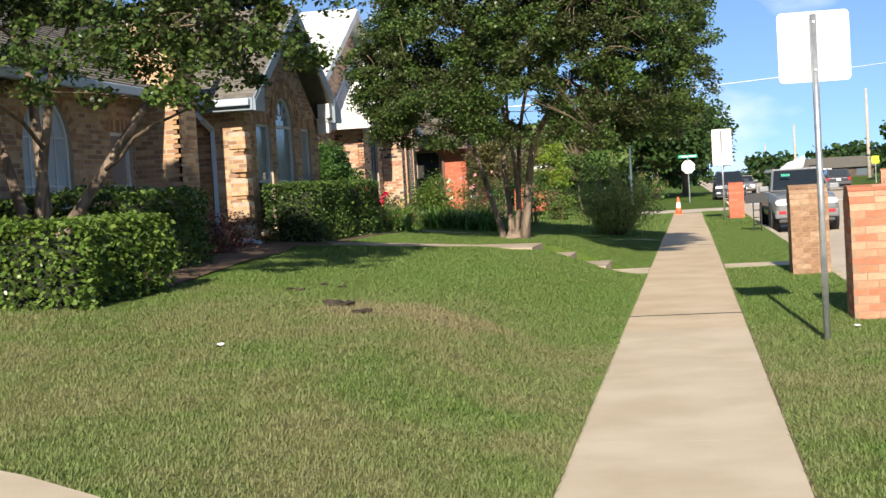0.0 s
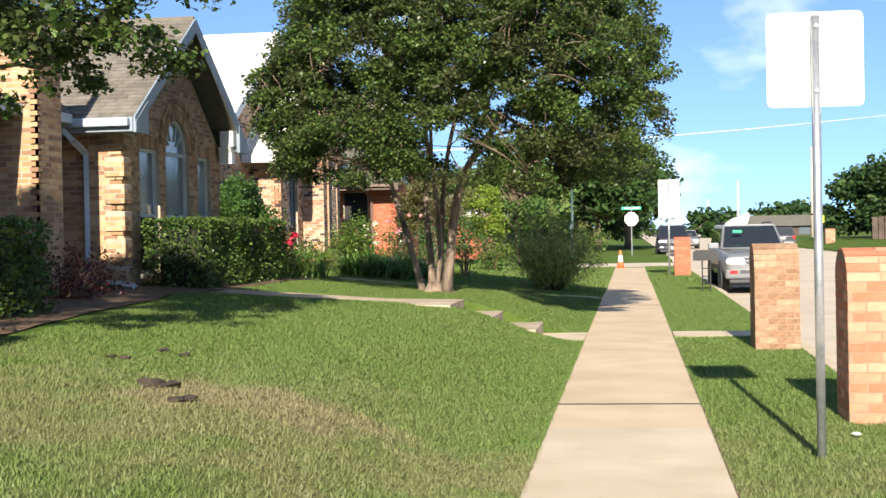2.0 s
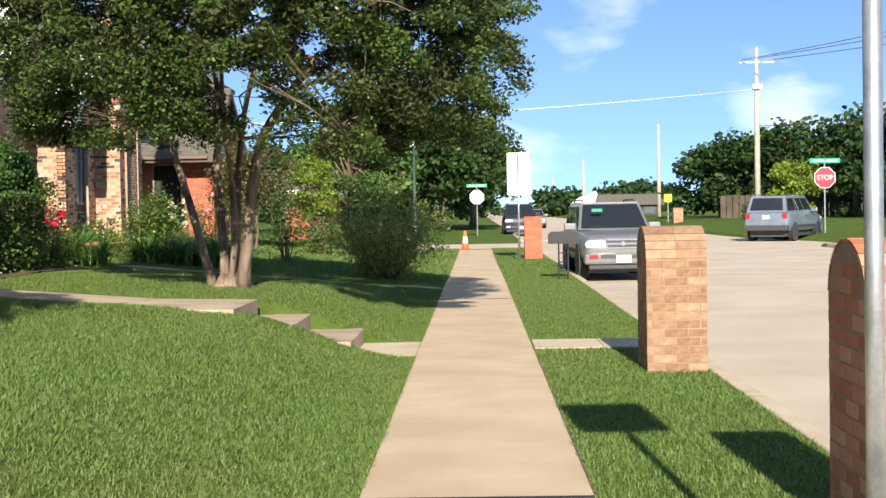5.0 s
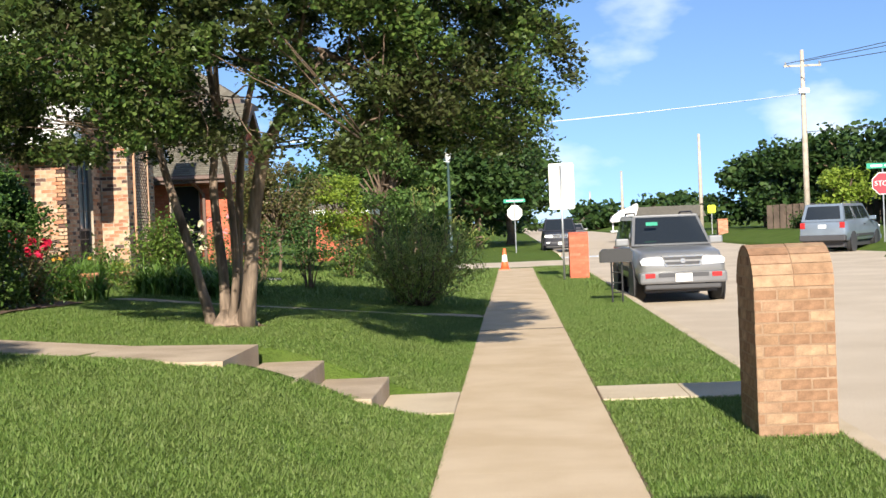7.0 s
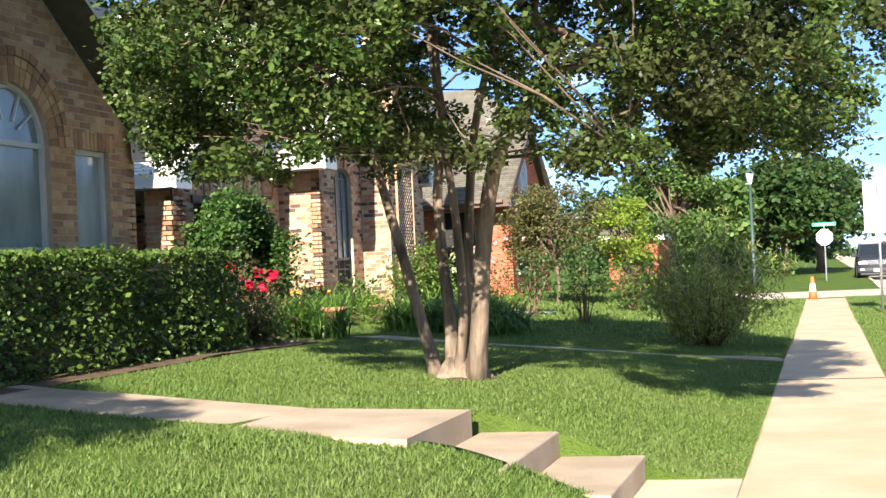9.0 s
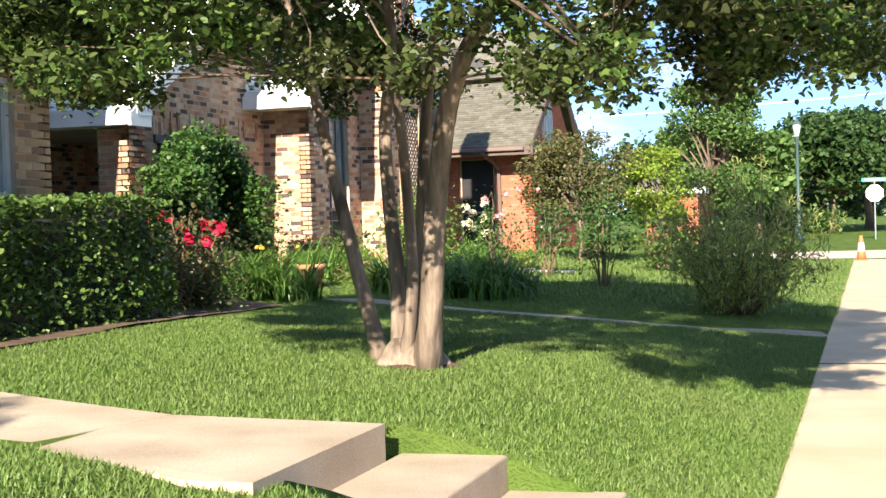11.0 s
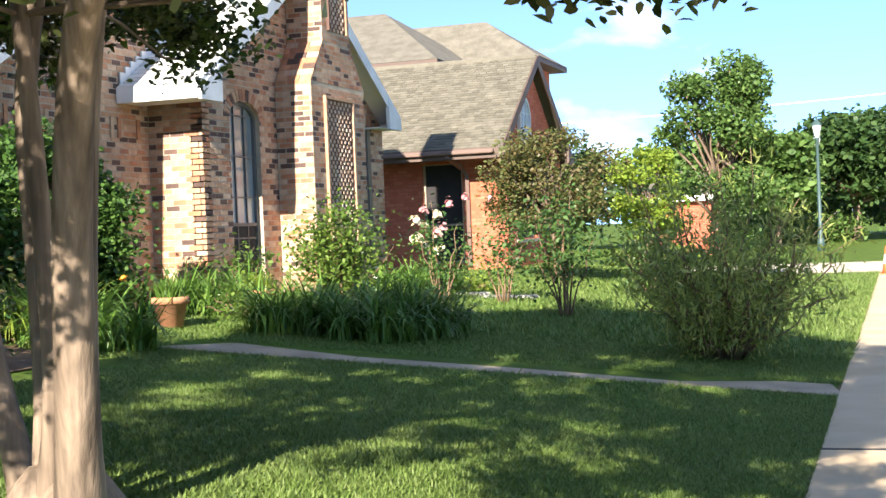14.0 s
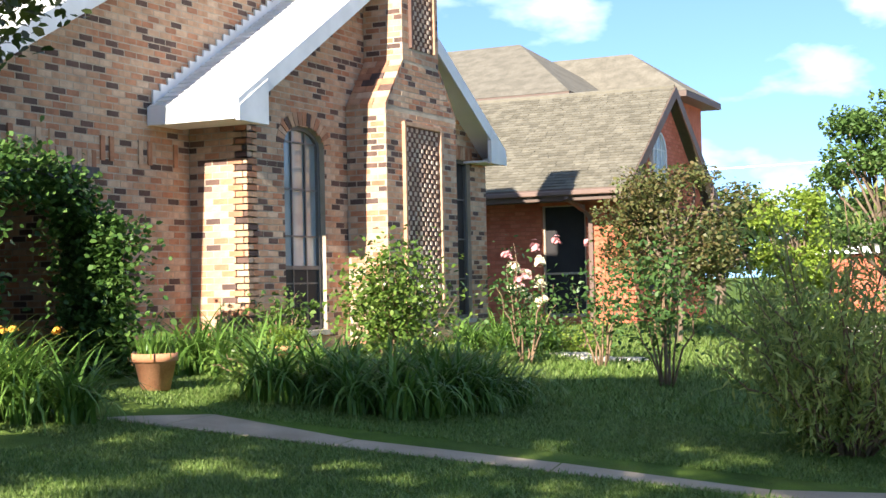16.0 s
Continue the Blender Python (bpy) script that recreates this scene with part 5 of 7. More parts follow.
pole(17.6, 91.5, 11.2, True, "tall pale wooden utility pole with cross arm and wires")
pole(16.9, 132, 8.9, False, "pale wooden utility pole beyond the trees")
pole(13.4, 175, 7.4, False, "distant pale utility pole")
pole(13.3, 240, 6.5, False, "distant pale utility pole")
for i, (a, b, sag) in enumerate((((16.6, 91.5, 10.4), (44, 40, 13.5), 0.6), ((17.6, 91.5, 10.5), (46, 40, 12.8), 0.6), ((18.6, 91.5, 10.4), (48, 40, 11.9), 0.6), ((17.6, 91.5, 6.3), (44, 45, 7.8), 0.7),
                                 ((17.6, 91.5, 8.6), (-40, 80, 6.6), 0.9))):
    bm = bmesh.new()
    pts = [Vector(a).lerp(Vector(b), k / 16) - Vector((0, 0, sag * 4 * (k / 16) * (1 - k / 16))) for k in range(17)]
    tube(bm, pts, [0.022 if i < 4 else 0.024] * 17, 5)
    tagged(part("overhead_wire", bm, DARKGREY if i < 4 else STEEL, None), "overhead cable hanging from the utility pole", "wire", "overhead wires")

# ---- vehicles ----


def loft(bm, stations):
    """stations: (y, half width, z low, z high, half width at the top, crown)"""
    rings = []
    for y, w, z0, z1, wt in stations:
        zm = z0 + (z1 - z0) * 0.55
        pts = [(-w * 0.93, z0), (-w, z0 + (z1 - z0) * 0.25), (-w, zm), (-wt, z1 - 0.02), (-wt * 0.6, z1), (wt * 0.6, z1), (wt, z1 - 0.02), (w, zm), (w, z0 + (z1 - z0) * 0.25), (w * 0.93, z0)]
        rings.append([bm.verts.new((px, y, pz)) for px, pz in pts])
    for r, s in zip(rings, rings[1:]):
        k = len(r)
        for i in range(k):
            bm.faces.new((r[i], r[(i + 1) % k], s[(i + 1) % k], s[i]))
    bm.faces.new(list(reversed(rings[0])))
    bm.faces.new(rings[-1])
    return bm


def suv(paint, label, wide=1.75, long=4.6, high=1.72, m=Matrix(), extras=True):
    """A four-door estate on wheels with its nose towards -y; built at the origin and then set at m."""
    c = thing("car", (0, 0, 0), label, "car")
    w, g = wide / 2, 0.44
    hood, belt = high * 0.625, high * 0.65
    body = part("body", loft(bmesh.new(), [(0.0, w * 0.80, g + 0.14, hood - 0.20, w * 0.70), (0.04, w * 0.89, g + 0.06, hood - 0.13, w * 0.80), (0.14, w * 0.95, g + 0.02, hood - 0.085, w * 0.84), (0.35, w * 0.985, g, hood - 0.055, w * 0.87), (0.8, w, g, hood - 0.02, w * 0.89), (1.3, w, g, hood + 0.012, w * 0.91),
                                             (1.5, w, g, belt, w * 0.94), (long - 0.5, w, g, belt, w * 0.94), (long - 0.08, w * 0.97, g + 0.05, belt - 0.02, w * 0.92), (long, w * 0.92, g + 0.12, belt - 0.08, w * 0.88)]), paint, c, "", True)
    mod = body.modifiers.new("bevel", "BEVEL")
    mod.width, mod.segments, mod.limit_method = 0.03, 2, "ANGLE"
    bm = bmesh.new()
    lower = [(1.32, w * 0.92), (long - 0.06, w * 0.90)]
    bl = [bm.verts.new((sx * ww, y, belt - 0.02)) for y, ww in lower for sx in (-1, 1)]
    tl = [bm.verts.new((sx * w * 0.77, y, z)) for y, z in ((2.08, high - 0.03), (long - 0.32, high - 0.03)) for sx in (-1, 1)]
    bm.faces.new((bl[0], bl[1], tl[1], tl[0]))
    bm.faces.new((bl[2], bl[3], tl[3], tl[2]))
    bm.faces.new((bl[0], bl[2], tl[2], tl[0]))
    bm.faces.new((bl[1], bl[3], tl[3], tl[1]))
    bm.faces.new(tl[:2] + [tl[3], tl[2]])
    bm.faces.new(bl[:2] + [bl[3], bl[2]])
    part("cabin", bm, paint, c)
    part("roof_panel", box(bmesh.new(), -w * 0.76, w * 0.76, 2.1, long - 0.35, high - 0.05, high, 0.02), paint, c)

    def glass(name, q):
        b = bmesh.new()
        cen = sum((Vector(v) for v in q), Vector()) / 4
        n = (Vector(q[1]) - Vector(q[0])).cross(Vector(q[2]) - Vector(q[0])).normalized()
        mid = Vector((0, long * 0.6, belt))
        if n.dot(cen - mid) < 0:
            n = -n
        t = [b.verts.new(Vector(v) + n * 0.012) for v in q]
        o = [b.verts.new(Vector(v) - n * 0.01) for v in q]
        b.faces.new(t)
        b.faces.new(list(reversed(o)))
        for k in range(4):
            b.faces.new((t[k], t[(k + 1) % 4], o[(k + 1) % 4], o[k]))
        return part(name, b, CARGLASS, c)

    def on_front(u, v):
        a = Vector((-w * 0.92, 1.32, belt - 0.02)).lerp(Vector((w * 0.92, 1.32, belt - 0.02)), u)
        b = Vector((-w * 0.77, 2.08, high - 0.03)).lerp(Vector((w * 0.77, 2.08, high - 0.03)), u)
        return a.lerp(b, v)

    def on_back(u, v):
        a = Vector((-w * 0.90, long - 0.06, belt - 0.02)).lerp(Vector((w * 0.90, long - 0.06, belt - 0.02)), u)
        b = Vector((-w * 0.77, long - 0.32, high - 0.03)).lerp(Vector((w * 0.77, long - 0.32, high - 0.03)), u)
        return a.lerp(b, v)

    def on_side(s, u, v):
        a = Vector((s * w * 0.92, 1.32, belt - 0.02)).lerp(Vector((s * w * 0.90, long - 0.06, belt - 0.02)), u)
        b = Vector((s * w * 0.77, 2.08, high - 0.03)).lerp(Vector((s * w * 0.77, long - 0.32, high - 0.03)), u)
        return a.lerp(b, v)
    glass("windscreen", [on_front(0.035, 0.06), on_front(0.965, 0.06), on_front(0.955, 0.95), on_front(0.045, 0.95)])
    glass("rear_window", [on_back(0.08, 0.12), on_back(0.92, 0.12), on_back(0.92, 0.9), on_back(0.08, 0.9)])
    for s in (-1, 1):
        for u0, u1 in ((0.06, 0.34), (0.37, 0.64), (0.67, 0.95)):
            glass("side_window", [on_side(s, u0, 0.1), on_side(s, u1, 0.1), on_side(s, u1, 0.88), on_side(s, max(u0, 0.06), 0.88)])
    for s in (-1, 1):
        for y in (0.85, long - 0.95):
            r = 0.37
            x0 = s * (w - 0.11)
            wh = part("wheel", lathe(bmesh.new(), [(r * 0.62, -0.11), (r * 0.95, -0.115), (r, -0.09), (r, 0.09), (r * 0.95, 0.115), (r * 0.62, 0.11)], (x0, y, r), 24, "x"), RUBBER, c, "black tyre", True)
            part("rim", lathe(bmesh.new(), [(r * 0.60, -0.1 * 1), (r * 0.61, 0.119), (r * 0.5, 0.10), (r * 0.15, 0.122)] if s > 0 else [(r * 0.15, -0.122), (r * 0.5, -0.10), (r * 0.61, -0.119), (r * 0.60, 0.1)], (x0, y, r), 20, "x"), CHROME, wh, "alloy rim")
            bm = bmesh.new()
            lathe(bm, [(r * 1.16, 0.0), (r * 1.18, 0.02 * s)], (s * (w + 0.002), y, r + 0.02), 24, "x")
            part("wheel_arch", bm, DARKGREY, c)
    part("front_bumper", box(bmesh.new(), -w * 0.96, w * 0.96, -0.10, 0.22, g - 0.06, g + 0.17, 0.05), paint if not extras else BUMPER, c)
    part("valance", box(bmesh.new(), -w * 0.84, w * 0.84, -0.02, 0.2, g - 0.17, g - 0.055, 0.03), DARKGREY, c, "black plastic valance")
    part("bumper_inlet", box(bmesh.new(), -w * 0.55, w * 0.55, -0.108, -0.09, g + 0.07, g + 0.15), DARKGREY, c)
    part("rear_bumper", box(bmesh.new(), -w * 0.96, w * 0.96, long - 0.2, long + 0.08, g + 0.02, g + 0.26, 0.04), DARKGREY, c)
    gt, gb = hood - 0.15, hood - 0.36
    surround = bmesh.new()
    prism(surround, [(-w * 0.46, gt), (w * 0.46, gt), (w * 0.38, gb), (-w * 0.38, gb)], lambda a, z, d: Vector((a, d, z)), -0.03, 0.1)
    gr = part("grille", surround, CHROME, c, "bright grille surround")
    inner = bmesh.new()
    prism(inner, [(-w * 0.43, gt - 0.03), (w * 0.43, gt - 0.03), (w * 0.355, gb + 0.03), (-w * 0.355, gb + 0.03)], lambda a, z, d: Vector((a, d, z)), -0.036, -0.02)
    part("grille_mesh", inner, DARKGREY, gr)
    part("grille_bar", box(bmesh.new(), -w * 0.40, w * 0.40, -0.045, -0.03, (gt + gb) / 2 - 0.018, (gt + gb) / 2 + 0.018), SILVER, gr)
    part("badge", lathe(bmesh.new(), [(0.05, -0.055), (0.05, -0.03)], (0, 0, 0), 16, "x"), CHROME, gr).data.transform(Matrix.Translation((0, 0, (gt + gb) / 2)) @ Matrix.Rotation(radians(90), 4, "Z"))
    for s in (-1, 1):
        lamp = bmesh.new()
        prism(lamp, [(s * w * 0.49, gt - 0.02), (s * w * 0.86, gt - 0.035), (s * w * 0.93, gt - 0.10), (s * w * 0.90, gb + 0.03), (s * w * 0.43, gb + 0.02)], lambda a, z, d: Vector((a, d, z)), -0.012, 0.16)
        part("headlight", lamp, LAMPGLASS, c, "clear headlight")
        part("fog_light", box(bmesh.new(), min(s * w * 0.62, s * w * 0.84), max(s * w * 0.62, s * w * 0.84), -0.109, -0.06, g + 0.06, g + 0.15, 0.01), TAILRED if extras else LAMPGLASS, c)
        part("tail_light", box(bmesh.new(), min(s * w * 0.72, s * w * 0.93), max(s * w * 0.72, s * w * 0.93), long - 0.05, long + 0.012, belt - 0.30, belt - 0.06, 0.015), TAILRED, c, "red tail light")
        part("wing_mirror", box(bmesh.new(), min(s * w * 0.93, s * (w + 0.22)), max(s * w * 0.93, s * (w + 0.22)), 1.62, 1.74, belt - 0.02, belt + 0.14, 0.03), SILVER if extras else paint, c)
        part("door_handle", box(bmesh.new(), min(s * w * 1.0, s * (w + 0.025)), max(s * w * 1.0, s * (w + 0.025)), 2.55, 2.7, belt - 0.2, belt - 0.165), DARKGREY, c)
        part("roof_rail", tube(bmesh.new(), [(s * w * 0.68, 2.3, high + 0.0), (s * w * 0.68, 2.4, high + 0.05), (s * w * 0.68, long - 0.7, high + 0.05), (s * w * 0.68, long - 0.6, high)], [0.018] * 4, 6), DARKGREY, c)
        part("side_trim", box(bmesh.new(), min(s * w, s * (w + 0.015)), max(s * w, s * (w + 0.015)), 1.3, long - 1.4, g + 0.16, g + 0.26), DARKGREY, c)
    part("number_plate", box(bmesh.new(), -0.16, 0.16, -0.125, -0.109, g - 0.02, g + 0.14), WHITE_SIGN, c, "white number plate")
    part("rear_plate", box(bmesh.new(), -0.16, 0.16, long + 0.005, long + 0.016, belt - 0.3, belt - 0.15), WHITE_SIGN, c)
    part("underside", box(bmesh.new(), -w * 0.8, w * 0.8, 0.3, long - 0.3, 0.2, g + 0.02), DARKGREY, c)
    c.matrix_basis = m
    return c


car_a = suv(SILVER, "silver off-road car parked by the kerb facing the pavement's start", m=pose(3.17, 35.15, -0.13, 0, 0, 2))
strip = box(bmesh.new(), 2.50, 2.74, 37.5, 37.51, 1.375, 1.445)
strip.transform(pose(3.17, 35.15, -0.13, 0, 0, 2) @ pose(2.93, 36.0, -0.13, 0, 0, -2).inverted())
part("sun_strip", strip, SIGN_GREEN, car_a, "green sticker at the top of the windscreen")
suv(DARKPAINT, "dark car with a bright grille coming along the far street", 1.95, 5.0, 1.85, pose(2.6, 84, -0.13, 0, 0, 0), False)
suv(BLUEGREY, "blue-grey estate car standing at the junction", 1.95, 5.2, 1.95, pose(15.0, 69.0, -0.13, 0, 0, 150), False)
suv(SILVER, "pale car parked far along the street", 1.8, 4.5, 1.5, pose(4.6, 112, -0.13, 0, 0, 0), False)
suv(WHITE, "white car far along the street", 1.9, 4.8, 1.7, pose(11.3, 122, -0.13, 0, 0, 180), False)
suv(DARKPAINT, "dark car far along the street", 1.9, 4.6, 1.6, pose(12.3 - 1.2, 108, -0.13, 0, 0, 180), False)

load = thing("boat_trailer", (8.2, 110, -0.13), "white boat on a low trailer far along the street", "boat")
hull = bmesh.new()
prism(hull, [(7.15, 1.35), (8.5, 1.42), (9.05, 1.75), (9.3, 2.55), (9.05, 2.72), (8.7, 2.35), (8.0, 2.25), (7.3, 1.75)], lambda a, z, d: Vector((a, d, z)), 109.6, 110.9)
bmesh.ops.bevel(hull, geom=hull.edges[:], offset=0.08, segments=2, affect="EDGES")
part("hull", hull, WHITE, load, "white tilted hull")
part("trailer_frame", box(bmesh.new(), 7.2, 8.9, 109.9, 110.6, 0.6, 0.75, 0.02), STEEL, load)
for x_ in (7.4, 8.6):
    part("cradle_post", box(bmesh.new(), x_ - 0.05, x_ + 0.05, 110.2, 110.3, 0.74, 1.5), STEEL, load)
for y_ in (109.8, 110.7):
    part("wheel", lathe(bmesh.new(), [(0.2, -0.1), (0.36, -0.1), (0.36, 0.1), (0.2, 0.1)], (0, 0, 0), 18, "x"), RUBBER, load).data.transform(Matrix.Translation((8.1, y_, 0.23)) @ Matrix.Rotation(radians(90), 4, "Z"))
part("axle", box(bmesh.new(), 8.05, 8.15, 109.8, 110.7, 0.2, 0.62), STEEL, load)

# ---- trees, hedges and garden ----


def oval_leaves(name, pts, size, material, seed=1, aspect=0.62, up=0.5):
    """Rounded, slightly cupped leaves of six corners."""
    rng = np.random.default_rng(seed)
    pts = np.asarray(pts)
    n = len(pts)
    nor = rng.normal(size=(n, 3))
    nor[:, 2] = np.abs(nor[:, 2]) + up
    nor /= np.linalg.norm(nor, axis=1, keepdims=True)
    t = np.cross(nor, rng.normal(size=(n, 3)))
    t /= np.linalg.norm(t, axis=1, keepdims=True)
    b = np.cross(nor, t)
    s = (size * rng.uniform(0.6, 1.3, n))[:, None]
    v = np.empty((n, 6, 3))
    for i, (ct, cb, cn) in enumerate(((-0.5, 0, 0.05), (-0.2, 0.5, 0.1), (0.22, 0.42, 0.06), (0.55, 0, -0.1), (0.22, -0.42, 0.06), (-0.2, -0.5, 0.1))):
        v[:, i] = pts + t * s * ct + b * s * cb * aspect + nor * s * cn
    return np_mesh(name, v.reshape(-1, 3), np.arange(n * 6).reshape(-1, 6), material)


def bend(a, b, lift, n=6, wob=0.05, rng=RNG):
    a, b = Vector(a), Vector(b)
    out = []
    for i in range(n + 1):
        k = i / n
        p = a.lerp(b, k)
        p.z += lift * math.sin(math.pi * k)
        if 0 < i < n:
            p += Vector(rng.normal(size=3)) * wob
        out.append(p)
    return out


def clump_points(centres, radii, per, rng):
    out = []
    for c, r in zip(centres, radii):
        p = rng.normal(size=(per, 3))
        p /= np.linalg.norm(p, axis=1, keepdims=True)
        p *= (rng.uniform(0, 1, per) ** 0.45)[:, None] * np.array([r, r, r * 0.62])
        out.append(p + np.asarray(c))
    return np.concatenate(out)


def kite_leaves(name, pts, size, material, seed=1, aspect=0.72, up=0.5):
    """Small leaves of four corners, broadest near the stalk."""
    rng = np.random.default_rng(seed)
    pts = np.asarray(pts)
    n = len(pts)
    nor = rng.normal(size=(n, 3))
    nor[:, 2] = np.abs(nor[:, 2]) + up
    nor /= np.linalg.norm(nor, axis=1, keepdims=True)
    t = np.cross(nor, rng.normal(size=(n, 3)))
    t /= np.linalg.norm(t, axis=1, keepdims=True)
    b = np.cross(nor, t)
    s = (size * rng.uniform(0.6, 1.3, n))[:, None]
    v = np.empty((n, 4, 3))
    for i, (ct, cb, cn) in enumerate(((-0.5, 0, 0.03), (-0.06, 0.5, 0.09), (0.52, 0, -0.08), (-0.06, -0.5, 0.09))):
        v[:, i] = pts + t * s * ct + b * s * cb * aspect + nor * s * cn
    return np_mesh(name, v.reshape(-1, 3), np.arange(n * 4).reshape(-1, 4), material)


def flow(points, per=3):
    """A smooth line through the points."""
    P = [Vector(p) for p in points]
    P = [P[0] * 2 - P[1]] + P + [P[-1] * 2 - P[-2]]
    out = []
    for i in range(1, len(P) - 2):
        a, b, c, d = P[i - 1], P[i], P[i + 1], P[i + 2]
        for k in range(per):
            t = k / per
            out.append(0.5 * (2 * b + (c - a) * t + (2 * a - 5 * b + 4 * c - d) * t * t + (3 * b - a - 3 * c + d) * t ** 3))
    return out + [P[-2]]


def myrtle(base, trunks, centre, radii, clumps, per, leaf, label, seed, flat=0.0, near=0.0):
    """A many-stemmed crape myrtle: smooth stems that fork into boughs, each ending in tufts of leaves. Below the height near the leaves are rounder."""
    rng = np.random.default_rng(seed)
    tree = thing("tree", base, label, "tree")
    cen, rad = np.array(centre), np.array(radii)
    z_lo, z_hi = cen[2] - rad[2], cen[2] + rad[2]
    # boughs that bulge out of the crown, with gaps between them
    lobe, count = [], clumps * 0.09
    for i in range(int(count)):
        h, w = (i + 0.5) / count, 2.39996 * i + rng.uniform(-0.4, 0.4)
        prof = float(np.interp(h, [0, 0.2, 0.45, 0.7, 0.87, 1.0], [0.74, 0.95, 0.98, 0.78, 0.52, 0.2]))
        k = prof * (rng.uniform(0.72, 1.12) if i % 3 else rng.uniform(0.3, 0.7))
        lobe.append((cen[0] + rad[0] * k * math.cos(w), cen[1] + rad[1] * k * math.sin(w), z_lo + (z_hi - z_lo) * (h + rng.uniform(-0.06, 0.06))))
    lobe, lobe_r = np.array(lobe), rng.uniform(0.46, 0.86, int(count))
    cc = []
    while len(cc) < clumps:
        h, w, k = rng.uniform(0, 1.04), rng.uniform(0, 2 * math.pi), rng.uniform(0.05, 1.0) ** 0.42
        prof = float(np.interp(h, [0, 0.2, 0.45, 0.7, 0.87, 1.04], [0.82, 1.0, 1.03, 0.82, 0.56, 0.2]))
        lobes = 1 + 0.09 * math.sin(5 * w + seed + 3 * h) + 0.06 * math.sin(9 * w + 7 * h)
        r = k * prof * lobes
        q = np.array([cen[0] + rad[0] * r * math.cos(w), cen[1] + rad[1] * r * math.sin(w), z_lo + (z_hi - z_lo) * h])
        d = math.hypot(q[0] - base[0], q[1] - base[1])
        low = base[2] + 2.75 + flat - 0.75 * smooth01((d - 0.9) / 1.6) - (0.3 if q[0] > base[0] + 0.9 else 0)
        if q[1] < base[1] - 1.0:
            low -= 0.25
        if q[0] > base[0] + 1.4 and q[1] > base[1] + 0.7:
            low = base[2] + 2.85
        if q[0] > base[0] + 2.4:
            low += 0.24
        if q[1] > base[1] + 1.0 and q[0] > base[0] - 0.6:
            low = max(low, base[2] + 3.05)
        if q[2] < low or (h < 0.75 and rng.uniform() > 0.42 + 0.58 * k * k):
            continue
        if rng.uniform() > 0.18 and ((np.linalg.norm((lobe - q) * (1, 1, 1.45), axis=1) / lobe_r) > 1).all():
            continue
        cc.append(q)
    cc = np.array(cc)
    tips = []
    for line, r in trunks:
        pts = flow(line)
        pts[0] = pts[0] - Vector((0, 0, 0.10))
        n = len(pts)
        rr = [r * (1.30 - 0.30 * min(1, k / 2)) * (1 - 0.42 * max(0, k - 2) / (n - 3)) for k in range(n)]
        part("trunk", tube(bmesh.new(), pts, rr, 12), BARK, tree, "smooth pale peeling stem", True)
        tips += [(pts[-1], rr[-1]), (pts[-3], rr[-3] * 0.7), (pts[-5], rr[-5] * 0.5)]
    bm = bmesh.new()
    groups = {}
    for q in cc:
        d = [(Vector(q) - t[0]).length + (0.8 if t[0].z > q[2] else 0) for t in tips]
        groups.setdefault(int(np.argmin(d)), []).append(q)
    # limbs grow outwards from the stems, each from the nearest wood
    for k, qs in groups.items():
        t, r = tips[k]
        qs = np.array(qs)
        hubs = qs[rng.choice(len(qs), max(1, len(qs) // 14), replace=False)]
        hubs = hubs[np.argsort(np.linalg.norm(hubs - np.array(t), axis=1))]
        J, R = [np.array(t)], [r * 0.8]
        for h in hubs:
            i = int(np.argmin(np.linalg.norm(np.array(J) - h, axis=1)))
            r0 = R[i]
            line = bend(J[i], Vector(J[i]).lerp(Vector(h), 0.92), 0.07, 5, 0.045, rng)
            rs = [max(0.006, r0 * k2) for k2 in (0.86, 0.76, 0.66, 0.56, 0.46, 0.36)]
            tube(bm, line, rs, 6)
            J += [np.array(p) for p in line[1:]]
            R += [max(0.009, v) for v in rs[1:]]
        JA = np.array(J)
        for q in qs[rng.uniform(0, 1, len(qs)) < 0.45]:
            j = JA[int(np.argmin(np.linalg.norm(JA - q, axis=1)))]
            tube(bm, bend(j, q, 0.04, 3, 0.03, rng), [0.011, 0.009, 0.006, 0.004], 4)
    tagged(part("branchwork", bm, BARK_DARK, tree, "", True), kind="stuff")
    pts = clump_points(cc, rng.uniform(0.14, 0.34, len(cc)), per, rng)
    low_pts = pts[pts[:, 2] < near]
    foliage("crown", kite_leaves("crown", pts[pts[:, 2] >= near], leaf, LEAF_MYRTLE, seed), tree)
    if len(low_pts):
        low_pts = np.concatenate([low_pts, low_pts[::2] + rng.normal(size=(len(low_pts[::2]), 3)) * 0.05])
        foliage("lower_crown", oval_leaves("lower_crown", low_pts, leaf * 0.78, LEAF_MYRTLE, seed + 1), tree)
    return tree


